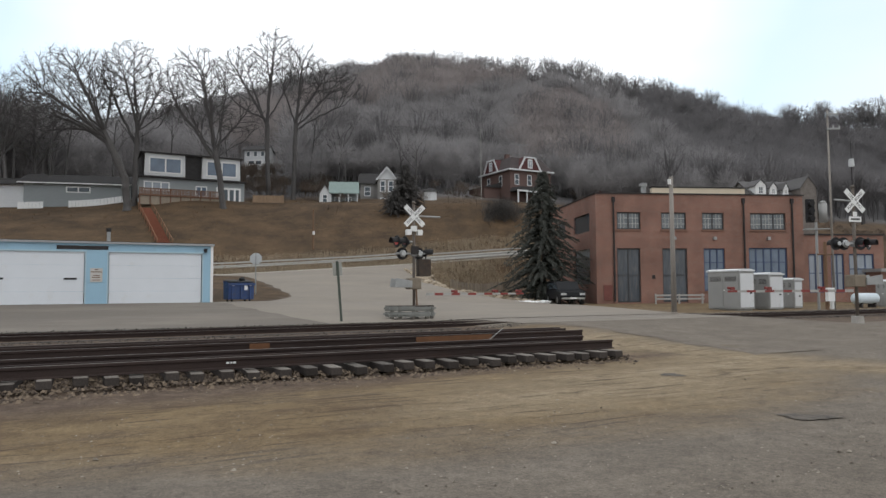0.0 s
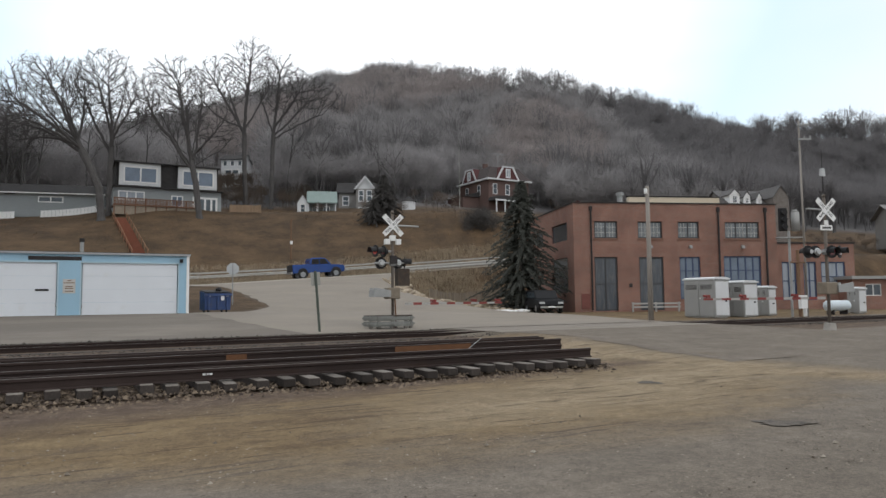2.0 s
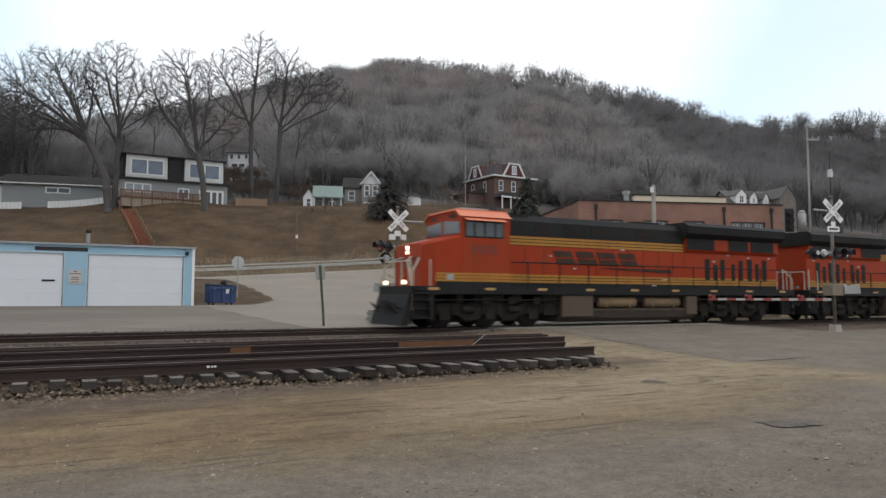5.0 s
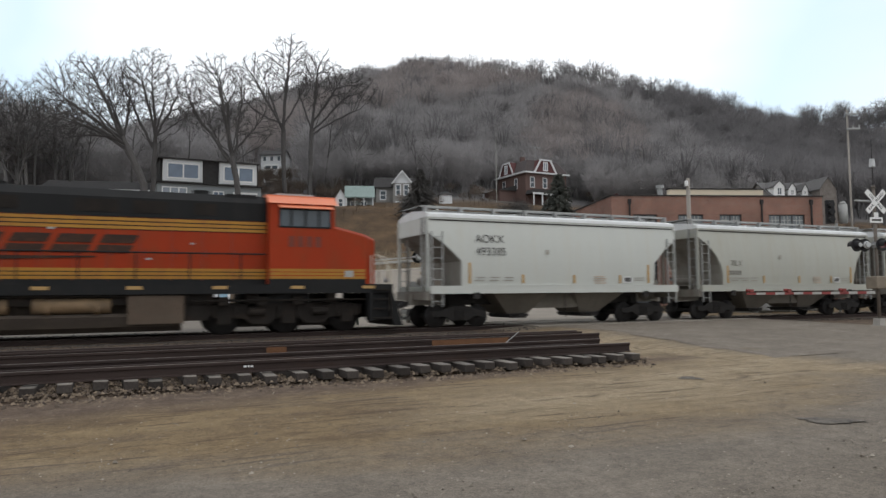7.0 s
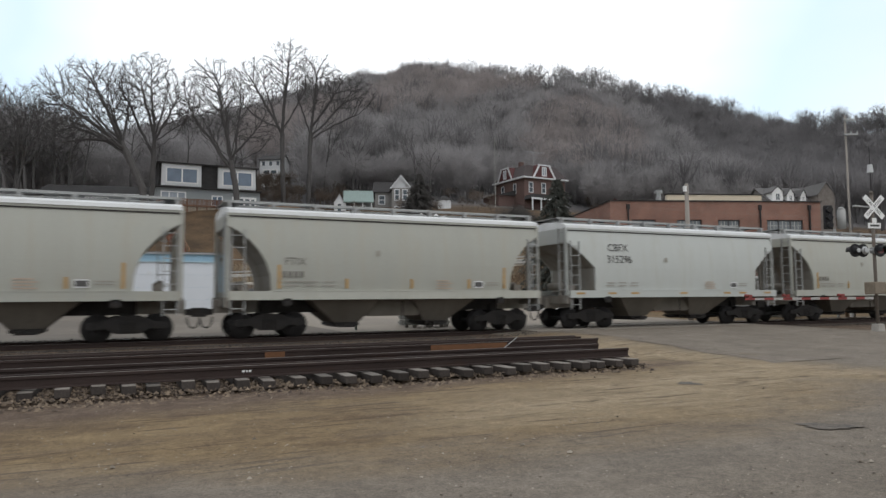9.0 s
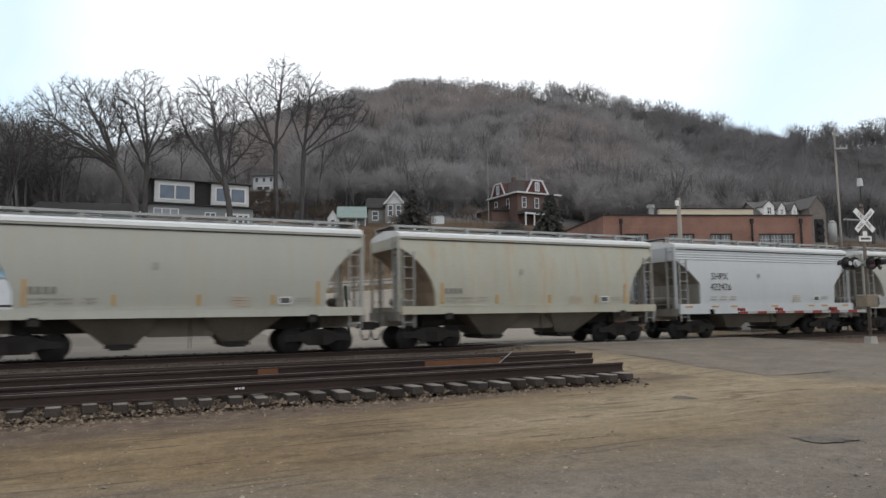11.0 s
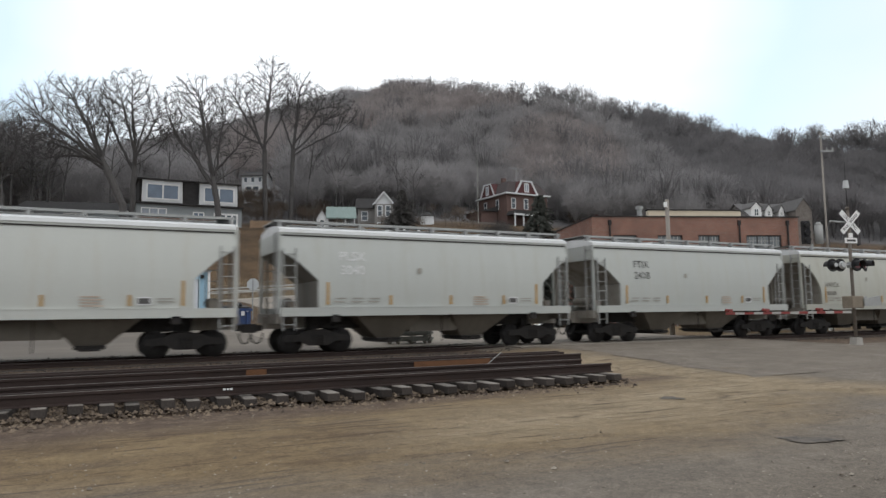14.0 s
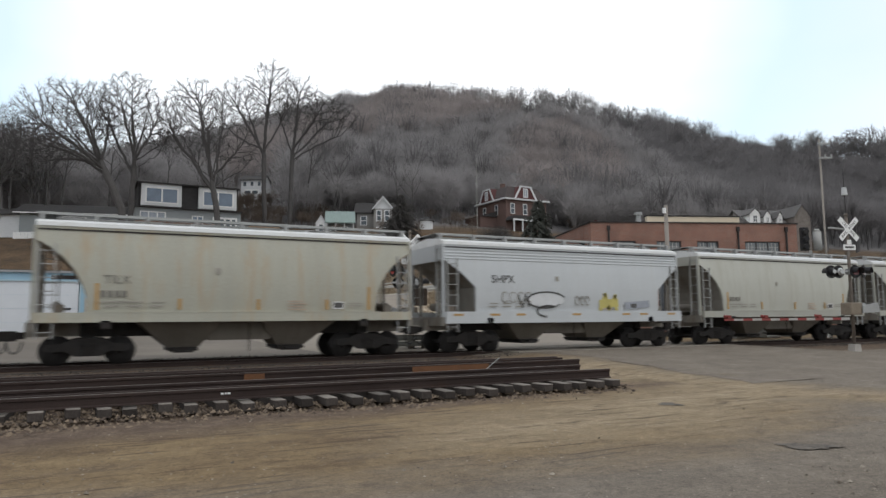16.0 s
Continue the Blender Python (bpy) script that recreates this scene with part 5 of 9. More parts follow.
    part("windscreen", bm, M["glass"], cab, "angled windscreens")
    for s in (-1, 1):
        bm = B()
        box(bm, xc1 + 0.004, xc1 + 0.03, s * 0.8 - 0.22, s * 0.8 + 0.22, 4.30, 4.42)
        part("number_board", bm, M["black"], cab)
    # end gear, both ends: plow, steps, coupler, rails, ditch lights
    for e in (-1, 1):
        bm = B()
        if e > 0:
            prism(bm, [(H - 0.02, 1.32), (H + 0.06, 1.32), (H + 0.42, 0.16), (H + 0.10, 0.16), (H - 0.05, 0.5)], -1.42, 1.42)
        else:
            box(bm, -H - 0.06, -H + 0.02, -1.42, 1.42, 0.34, 1.32)
        part("plow", bm, M["loco_black"], lo, "black end plate and plow")
        bm = B()
        box(bm, e * (H - 0.02), e * (H + 0.55), -0.1, 0.1, 0.80, 1.0)
        box(bm, e * (H + 0.36), e * (H + 0.54), -0.18, 0.15, 0.72, 1.06)
        part("coupler", bm, M["truck"], lo)
        for s in (-1, 1):
            bm = B()
            for i in range(4):
                box(bm, e * (H - 0.75), e * (H - 0.08), s * 1.50 - 0.14, s * 1.50 + 0.02, 0.42 + 0.33 * i, 0.46 + 0.33 * i)
            box(bm, e * (H - 0.78) - 0.02, e * (H - 0.78) + 0.02, s * 1.50 - 0.02, s * 1.50 + 0.02, 0.4, 1.6)
            box(bm, e * (H - 0.06) - 0.02, e * (H - 0.06) + 0.02, s * 1.50 - 0.02, s * 1.50 + 0.02, 0.4, 1.6)
            part("steps", bm, M["loco_grey"], lo, "dark open end steps")
            bm = B()
            box(bm, e * (H - 0.92), e * (H - 0.03), s * 1.32 - 0.012, s * 1.32 + 0.012, 0.38, 1.318)
            box(bm, e * (H - 0.92), e * (H - 0.80), s * 1.52 - 0.20, s * 1.52 - 0.02, 0.36, 1.318)
            part("step_well", bm, M["loco_black"], lo, "black sheet back of the end steps")
            for k, (y0, dip) in enumerate(((0.45, 0.42), (0.72, 0.55), (0.98, 0.38))):
                bm = B()
                pts = [(e * (H + 0.02 + 0.50 * u), s * (y0 + 0.12 * u), 1.22 - dip * math.sin(math.pi * (0.12 + 0.76 * u)) - 0.1 * u) for u in (0, 0.2, 0.4, 0.6, 0.8, 1.0)]
                for a, b in zip(pts, pts[1:]):
                    cyl(bm, a, b, 0.032, seg=7)
                part("air_hose", bm, M["black"], lo, "black hanging air hose")
            bm = handrail_bm([(e * (H - 0.06), s * 1.48, 0.7), (e * (H - 0.06), s * 1.48, z0 + 0.55), (e * (H - 0.45), s * 1.2, z0 + 1.05)], [((e * (H - 0.78), s * 1.48, 0.7), (e * (H - 0.78), s * 1.48, z0 + 1.0))], 0.024)
            part("grab_rail", bm, M["rail_cream"], lo, "cream grab rail at the steps")
            bm = B()
            cyl(bm, (e * (H - 0.05), s * 0.85, z0 + 0.14), (e * (H + 0.07), s * 0.85, z0 + 0.14), 0.075, seg=12)
            part("ditch_light", bm, M["lamp_on"] if e > 0 and lit else M["pane"], lo, "lit ditch light" if e > 0 and lit else "unlit ditch light")
        bm = handrail_bm([(e * (H - 0.1), -1.2, z0 + 0.95), (e * (H - 0.1), 1.2, z0 + 0.95)], [((e * (H - 0.1), y, z0), (e * (H - 0.1), y, z0 + 0.95)) for y in (-1.2, -0.4, 0.4, 1.2)])
        part("end_rail", bm, M["rail_cream"], lo)
    for s in (-1, 1):
        pts = [(-H + 0.9, s * 1.45, z0 + 0.98), (H - 4.4, s * 1.45, z0 + 0.98)]
        posts = [((x, s * 1.45, z0), (x, s * 1.45, z0 + 0.98)) for x in np.arange(-H + 0.9, H - 4.4, 1.55)]
        part("handrail", handrail_bm(pts, posts), M["loco_black"], lo, "black walkway handrail")
    # fuel tank and air reservoirs
    bm = B()
    prism(bm, [(-1.40, 0.66), (-1.30, 0.34), (-1.05, 0.18), (1.05, 0.18), (1.30, 0.34), (1.40, 0.66), (1.28, 0.74), (-1.28, 0.74)], -3.85, 3.85, "x")
    box(bm, -3.83, 3.83, -0.92, 0.92, 0.72, 1.25)
    part("fuel_tank", bm, M["tank_dark"], lo, "grimy fuel tank")
    for s in (-1, 1):
        for a, b, zb in ((-3.87, -3.2, 0.45), (2.3, 3.9, 0.42)):
            bm = B()
            box(bm, a, b, s * 1.36 - 0.1, s * 1.36 + 0.1, zb, 1.28)
            part("equipment_box", bm, M["tank_box"], lo, "brown dusty equipment box")
    for s in (-1, 1):
        for x in (-2.85, -0.2):
            bm = B()
            cyl(bm, (x, s * 1.18, 1.0), (x + 2.05, s * 1.18, 1.0), 0.235, seg=16)
            for u in (0.35, 1.65):
                box(bm, x + u, x + u + 0.07, s * 1.18 - 0.25, s * 1.18 + 0.25, 0.74, 1.02)
            part("air_reservoir", bm, M["tank"], lo, "brown cylindrical air reservoir", True)
    bm = B()
    for a, b in ((-H + 1.3, -H + 1.75), (-H + 2.6, -H + 3.0), (-H + 5.1, -H + 5.35), (-H + 6.5, H - 6.0), (H - 5.0, H - 4.6), (H - 2.3, H - 2.0)):
        box(bm, a, b, -1.28, 1.28, 1.0, z0 - 0.305)
    box(bm, -H + 6.7, -3.9, -1.2, 1.2, 0.48, 1.0)
    box(bm, 3.95, H - 6.15, -1.2, 1.2, 0.48, 1.0)
    part("underbody_gear", bm, M["loco_grey"], lo, "dark piping and gear under the frame")
    loco_truck(lo, -H + 4.05)
    loco_truck(lo, H - 3.6)
    return lo


M["tank_box"] = mat("dusty_equipment_box", (0.085, 0.060, 0.042), 0.85, scale=1.6, var=0.3, dirt=(0.09, 0.07, 0.05))
M["emblem"] = mat("dark_brown_emblem", (0.034, 0.017, 0.011), 0.9, scale=2, var=0.4, dirt=(0.09, 0.035, 0.016), dirt_at=0.60)
M["rail_cream"] = mat("cream_handrail", (0.48, 0.44, 0.36), 0.6, scale=4, var=0.2)
M["tank_dark"] = mat("dusty_fuel_tank", (0.045, 0.034, 0.026), 0.9, scale=1.4, var=0.35, dirt=(0.066, 0.05, 0.036))
M["orange_dark"] = mat("shadowed_orange_seam", (0.15, 0.026, 0.01), 0.6, scale=2, var=0.2)


def train_at(t):
    """Where the first hopper car's leading edge stands along the track at t seconds."""
    return 10.25 - 23.22 * (t - 7.0)


def run_along(ob, offset, turned=False):
    rows = []
    for t in [0.5 * i for i in range(32)] + [15.9, 16.0]:
        rows.append((t, pose(train_at(t) + offset, TRACK_Y, RAIL_TOP, 0, 0, 180 if turned else 0)))
    walk(ob, rows)


# ---------- openings ----------
def window(parent, x0, x1, z0, z1, y, rim="trim", glass="glass", cols=1, rows=1, t=0.07, proud=0.05):
    """A window on a wall that faces -y: rim, glazing bars and one pane object for each light."""
    w = new("window")
    w.parent = parent
    bm = B()
    box(bm, x0, x1, y - proud, y + 0.03, z0, z0 + t)
    box(bm, x0, x1, y - proud, y + 0.03, z1 - t, z1)
    box(bm, x0, x0 + t, y - proud, y + 0.03, z0 + t, z1 - t)
    box(bm, x1 - t, x1, y - proud, y + 0.03, z0 + t, z1 - t)
    for c in range(1, cols):
        x = x0 + (x1 - x0) * c / cols
        box(bm, x - t / 2, x + t / 2, y - proud, y + 0.03, z0 + t, z1 - t)
    for r in range(1, rows):
        z = z0 + (z1 - z0) * r / rows
        box(bm, x0 + t, x1 - t, y - proud + 0.005, y + 0.03, z - t / 3, z + t / 3)
    part("window_rim", bm, M[rim], w)
    for c in range(cols):
        bm = B()
        a, b = x0 + (x1 - x0) * c / cols + t / 2, x0 + (x1 - x0) * (c + 1) / cols - t / 2
        box(bm, a, b, y - 0.012, y + 0.012, z0 + t / 2, z1 - t / 2)
        part("pane", bm, M[glass], w)
    return w


def wall_with_holes(name, x0, x1, z0, z1, y0, y1, holes, material, parent):
    """A wall with thickness, from y0 to y1, with rectangular openings (x0, x1, z0, z1) cut through it."""
    bm = B()
    xs = sorted({x0, x1, *[h[0] for h in holes], *[h[1] for h in holes]})
    for a, b in zip(xs, xs[1:]):
        mid = (a + b) / 2
        spans, z = [], z0
        for h in sorted((h for h in holes if h[0] < mid < h[1]), key=lambda h: h[2]):
            if h[2] > z:
                spans.append((z, h[2]))
            z = h[3]
        if z < z1:
            spans.append((z, z1))
        for s, e in spans:
            box(bm, a, b, y0, y1, s, e)
    bmesh.ops.remove_doubles(bm, verts=bm.verts, dist=0.0005)
    return part(name, bm, M[material], parent)


# ---------- pale blue garage ----------
def build_garage():
    g = thing("garage", pose(0, 38.0, 0.98), "pale blue garage with white roller doors and flat roof", "garage")
    x0, x1, h = -14.0, 5.45, 3.05
    doors = [(0.52, 4.93, 0, 2.58), (-4.95, -0.52, 0, 2.58), (-10.4, -6.0, 0, 2.58)]
    wall_with_holes("wall", x0, x1, 0, h, 0.0, 0.2, doors, "blue_wall", g)
    bm = B()
    box(bm, x1 - 0.2, x1, 0.2, 9, 0, h)
    part("wall", bm, M["blue_wall"], g)
    bm = B()
    box(bm, x0, x1 - 0.2, 8.8, 9, -0.4, h)
    part("wall", bm, M["blue_wall"], g)
    bm = B()
    box(bm, x0, x0 + 0.2, 0.2, 8.8, -0.4, h)
    part("wall", bm, M["blue_wall"], g)
    bm = B()
    box(bm, x0 - 0.1, x1 + 0.08, -0.10, 9.1, h, h + 0.06)
    part("roof", bm, M["shingle"], g, "flat dark roof with thin edge")
    bm = B()
    box(bm, x0 - 0.1, x1 + 0.08, -0.125, -0.103, h - 0.06, h + 0.035)
    part("fascia", bm, M["edge_grey"], g, "thin grey roof edge trim")
    bm = B()
    box(bm, x1 - 0.1, x1 + 0.035, -0.035, 0.06, 0, h)
    part("corner_trim", bm, M["white"], g)
    for a, b, z0, z1 in doors:
        d = new("roller_door")
        d.parent = g
        d["label"] = "white sectional roller door, closed"
        n = 4
        for i in range(n):
            bm = B()
            za, zb = z0 + (z1 - z0) * i / n + 0.003, z0 + (z1 - z0) * (i + 1) / n - 0.003
            box(bm, a + 0.03, b - 0.03, 0.06, 0.11, za, zb)
            for k in range(1, 3):
                zz = za + (zb - za) * k / 3
                box(bm, a + 0.05, b - 0.05, 0.0575, 0.062, zz - 0.012, zz + 0.012)
            part("door_panel", bm, M["door_white"], d)
        bm = B()
        box(bm, a - 0.06, a, -0.012, 0.05, z0, z1 + 0.06)
        box(bm, b, b + 0.06, -0.012, 0.05, z0, z1 + 0.06)
        box(bm, a, b, -0.012, 0.05, z1, z1 + 0.06)
        part("door_jamb", bm, M["blue_trim"], d)
        if a < 0:
            for x in (a + 0.5, b - 0.9):
                bm = B()
                box(bm, x, x + 0.56, 0.03, 0.06, 1.22, 1.31)
                part("door_handle", bm, M["black"], d)
    bm = B()
    box(bm, -1.75, 0.5, -0.012, -0.002, h - 0.36, h - 0.17)
    part("sign_strip", bm, M["copper"], g, "faded dark lettering strip under the eave")
    s = new("sign_board")
    s.parent = g
    bm = B()
    box(bm, -0.28, 0.26, -0.03, -0.004, 1.10, 1.78)
    part("panel", bm, M["sign_pale"], s)
    bm = B()
    for z, w in ((1.69, 0.16), (1.58, 0.46), (1.40, 0.3), (1.31, 0.36), (1.18, 0.34)):
        box(bm, -0.01 - w / 2, -0.01 + w / 2, -0.036, -0.03, z, z + 0.04)
    part("marking", bm, M["rust_post"], s, "unreadable red writing bars")
    bm = B()
    box(bm, 5.0, 5.16, -0.16, 0, h - 0.4, h - 0.22)
    part("wall_lamp", bm, M["black"], g)
    bm = B()
    cyl(bm, (0.55, 4, h), (0.55, 4, h + 0.85), 0.10, seg=12)
    fp = part("flue_pipe", bm, M["galv"], g, "metal flue with dark cap")
    bm = B()
    cyl(bm, (0.55, 4, h + 0.85), (0.55, 4, h + 1.05), 0.13, seg=12)
    part("flue_cap", bm, M["black"], fp)


M["edge_grey"] = mat("grey_roof_edge", (0.33, 0.34, 0.35), 0.6, 0.2, scale=3, var=0.2)
M["sign_pale"] = mat("weathered_sign", (0.50, 0.48, 0.45), 0.7, scale=3, var=0.15)
M["blue_trim"] = mat("blue_door_trim", (0.40, 0.53, 0.60), 0.6, scale=2, var=0.1)


# ---------- red brick works building ----------
def build_brick():
    b = thing("brick_building", pose(35.56, 43.7, 0.42, 0, 0, -20), "two-storey red brick works building with blue-grey windows", "building")
    H, W, Dp = 8.82, 17.75, 14.0
    up = [(1.75, 3.72, 5.98, 7.36), (5.47, 7.58, 5.98, 7.36), (8.94, 10.8, 5.98, 7.36), (13.1, 16.2, 5.98, 7.36)]
    low = [(1.7, 3.65, 0.12, 4.45), (5.5, 7.6, 0.12, 4.45), (9.0, 10.82, 1.0, 4.45), (12.9, 16.25, 1.0, 4.5)]
    wall_with_holes("wall_front", 0, W, -0.4, H, 0, 0.4, up + low, "brick", b)
    for x0, x1, y0, y1 in ((W - 0.4, W, 0.4, Dp), (0, W, Dp, Dp + 0.4)):
        bm = B()
        box(bm, x0, x1, y0, y1, -0.4, H)
        part("wall", bm, M["brick"], b)
    side = new("wall_side")                     # the gable wall, built facing -y and turned
    side.parent = b
    side.matrix_basis = pose(0, 0.4, 0, 0, 0, 90) @ Matrix.Diagonal((1, 1, 1, 1))
    side_holes = [(1.2, 5.4, 5.95, 7.45), (1.2, 5.4, 1.6, 4.5), (8.0, 10.5, 5.95, 7.45)]
    wall_with_holes("wall_panel", 0, Dp - 0.4, -0.4, H, -0.4, -0.002, side_holes, "brick", side)
    for h in side_holes:
        bm = B()
        box(bm, h[0], h[1], -0.16, -0.12, h[2], h[3])
        part("dark_pane", bm, M["glass"], side)
    bm = B()
    box(bm, 0.3, W - 0.3, 0.3, Dp, H - 0.5, H - 0.35)
    part("roof", bm, M["shingle"], b)
    bm = B()
    box(bm, -0.08, W + 0.08, -0.08, 0.46, H, H + 0.10)
    box(bm, -0.08, 0.46, 0.46, Dp, H, H + 0.10)
    part("coping", bm, M["copper"], b)
    bm = B()
    box(bm, 4.75, 12.7, -0.02, 0.42, H + 0.10, H + 0.55)
    part("parapet", bm, M["cream"], b, "raised cream parapet band")
    bm = B()
    box(bm, 4.7, 12.75, -0.08, 0.46, H + 0.55, H + 0.64)
    part("parapet_coping", bm, M["shingle"], b)
    for i, (x0, x1, z0, z1) in enumerate(up):
        k = 3 if i == 3 else 2
        w = window(b, x0, x1, z0, z1, 0.16, "dark_rim", "blind", k, 1, 0.10)
        bm = B()
        for c in range(k):
            a, e = x0 + (x1 - x0) * c / k + 0.07, x0 + (x1 - x0) * (c + 1) / k - 0.07
            for j in (1, 2):
                x = a + (e - a) * j / 3
                box(bm, x - 0.018, x + 0.018, 0.125, 0.145, z0 + 0.1, z1 - 0.1)
                z = z0 + (z1 - z0) * j / 3
                box(bm, a, e, 0.125, 0.145, z - 0.018, z + 0.018)
        part("glazing_bars", bm, M["bar_pale"], w, "fine pale glazing bars")
    for i, (x0, x1, z0, z1) in enumerate(low):
        if i < 2:
            window(b, x0, x1, z0, z1, 0.16, "dark_rim", "door_glass", 2, 2, 0.12)
        else:
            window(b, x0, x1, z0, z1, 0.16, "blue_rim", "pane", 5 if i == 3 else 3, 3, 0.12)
    for x0, x1, z0, z1 in up + low[2:]:
        bm = B()
        box(bm, x0 - 0.1, x1 + 0.1, -0.07, 0.12, z0 - 0.13, z0 - 0.002)
        part("window_sill", bm, M["sill_brick"], b)
    for x in (1.45, 12.5, 16.75):
        bm = B()
        box(bm, x - 0.12, x + 0.12, -0.16, -0.003, H - 0.65, H - 0.25)
        cyl(bm, (x, -0.09, 0.2), (x, -0.09, H - 0.6), 0.075, seg=8)
        part("downpipe", bm, M["copper"], b, "dark rainwater pipe with hopper head")
    bm = B()
    for z in (0.35, 0.62):
        box(bm, 3.9, 7.9, -2.1, -2.0, z, z + 0.13)
    for x in (4.0, 5.9, 7.8):
        box(bm, x - 0.06, x + 0.06, -2.0, -1.9, -0.3, 0.8)
    solid("rail_barrier", bm, M["arm_white"], "low pale board barrier before the building", "barrier", m=b.matrix_basis.copy())
    for x in (9.95, 14.6, 6.5):
        bm = B()
        prism(bm, [(x - 0.14, 5.15), (x + 0.14, 5.15), (x + 0.10, 5.4), (x - 0.10, 5.4)], -0.22, -0.003)
        part("wall_lamp", bm, M["galv"], b)
    bm = B()
    box(bm, 0.55, 1.25, -0.06, -0.003, 0.3, 1.5)
    part("red_hatch", bm, M["hatch"], b, "faded red wall hatch")
    bm = B()
    box(bm, 4.6, 4.85, -0.05, -0.003, 2.0, 2.3)
    part("meter_box", bm, M["copper"], b)
    # roof lights and vents
    bm = B()
    cyl(bm, (5.7, 4, H - 0.4), (5.7, 4, H + 1.25), 0.22, seg=12)
    cyl(bm, (5.7, 4, H + 1.25), (5.7, 4, H + 1.5), 0.34, seg=12)
    part("roof_vent", bm, M["galv"], b)
    # lower wing
    wing = thing("brick_annex", pose(35.56, 43.7, 0.42, 0, 0, -20) @ pose(W + 0.02, 0.6, 0), "lower red brick wing with tall divided windows", "building")
    wh = [(0.75, 2.1, 0.8, 4.05), (2.75, 3.95, 0.8, 4.05), (4.4, 6.7, 1.5, 4.05)]
    wall_with_holes("wall_front", 0, 7.6, -0.4, 5.6, 0, 0.35, wh, "brick", wing)
    bm = B()
    box(bm, 7.25, 7.6, 0.35, 12, -0.4, 5.6)
    part("wall", bm, M["brick"], wing)
    bm = B()
    box(bm, -0.01, 7.7, -0.08, 12, 5.6, 5.72)
    part("roof", bm, M["copper"], wing)
    for x0, x1, z0, z1 in wh:
        window(wing, x0, x1, z0, z1, 0.14, "blue_rim", "curtain", 3 if x1 - x0 > 2 else 2, 2, 0.12)
    shed = thing("brick_shed", pose(57.5, 34.6, 0.42, 0, 0, -20), "low brick outbuilding with flat roof", "shed")
    wall_with_holes("wall_front", 0, 9, -0.4, 2.5, 0, 0.3, [(1.2, 2.7, 1.1, 2.1)], "brick", shed)
    bm = B()
    box(bm, 0, 0.3, 0.3, 6, -0.4, 2.5)
    part("wall", bm, M["brick"], shed)
    bm = B()
    box(bm, -0.3, 9.2, -0.4, 6, 2.5, 2.75)
    part("roof", bm, M["silver_dull"], shed)
    window(shed, 1.2, 2.7, 1.1, 2.1, 0.1, "trim", "glass", 2)


M["dark_rim"] = mat("dark_steel_window", (0.035, 0.036, 0.040), 0.5, scale=3, var=0.15)
M["blind"] = mat("dusty_pane_over_blinds", (0.16, 0.175, 0.185), 0.15, scale=1.2, var=0.4, bump=0.0)
M["bar_pale"] = mat("pale_glazing_bar", (0.40, 0.40, 0.38), 0.6, scale=3, var=0.15)
M["blue_rim"] = mat("blue_grey_steel_window", (0.040, 0.062, 0.125), 0.5, scale=3, var=0.15)
M["sill_brick"] = mat("brick_sill", (0.20, 0.11, 0.08), 0.9, scale=3, var=0.2)
M["door_glass"] = mat("dusty_door_glass", (0.075, 0.085, 0.10), 0.25, scale=1.4, var=0.5, bump=0.0, stretch=(3, 3, 0.4), dirt=(0.15, 0.14, 0.125), dirt_at=0.62)
M["hatch"] = mat("faded_red", (0.17, 0.060, 0.048), 0.8, scale=3, var=0.3)


# ---------- level crossing signals ----------
def lamp_unit(parent, x, y, z, facing, lit=False, turn=0, lens="lens_sky"):
    """A round crossing lamp: black target disc, hood and lens, facing along +y or -y."""
    u = new("crossing_lamp")
    u.parent = parent
    u.matrix_basis = pose(x, y, z, 0, 0, turn + (0 if facing < 0 else 180))
    bm = B()
    cyl(bm, (0, 0.0, 0), (0, 0.02, 0), 0.27, seg=20)
    cyl(bm, (0, 0.02, 0), (0, 0.20, 0), 0.17, 0.12, seg=16)
    part("target", bm, M["black"], u)
    bm = B()
    seg = 14
    for i in range(seg):
        a0, a1 = math.pi * (i / seg) * 1.2 - 0.3, math.pi * ((i + 1) / seg) * 1.2 - 0.3
        q = [(0.18 * math.cos(a0), -0.001, 0.18 * math.sin(a0)), (0.18 * math.cos(a1), -0.001, 0.18 * math.sin(a1)), (0.18 * math.cos(a1), -0.30, 0.18 * math.sin(a1)), (0.18 * math.cos(a0), -0.30, 0.18 * math.sin(a0))]
        bm.faces.new([bm.verts.new(p) for p in q])
    part("hood", bm, M["black"], u)
    bm = B()
    cyl(bm, (0, -0.03, 0), (0, -0.002, 0), 0.15, seg=16)
    part("lens", bm, M["lamp_red"] if lit else M[lens], u, "lit red lens" if lit else "pale unlit lens" if lens == "lens_pale" else "dark red lens")
    return u


M["lens_sky"] = mat("dull_unlit_lens", (0.13, 0.035, 0.04), 0.15, scale=4, var=0.1, bump=0)


def crossbuck(parent, z, y, size=1.22):
    cb = new("crossbuck")
    cb.parent = parent
    cb.matrix_basis = pose(0, y, z)
    for a, word in ((45, "RAIL   ROAD"), (-45, "CROSSING")):
        bm = B()
        box(bm, -size / 2, size / 2, -0.012, 0.0, -0.115, 0.115)
        bl = part("blade", bm, M["white"], cb, "white reflective blade", at=pose(0, -0.013 if a > 0 else 0, 0, 0, -a, 0))
        letters(word, 0.17, M["marking"], bl, pose(0, -0.0135, 0, 90))
    return cb


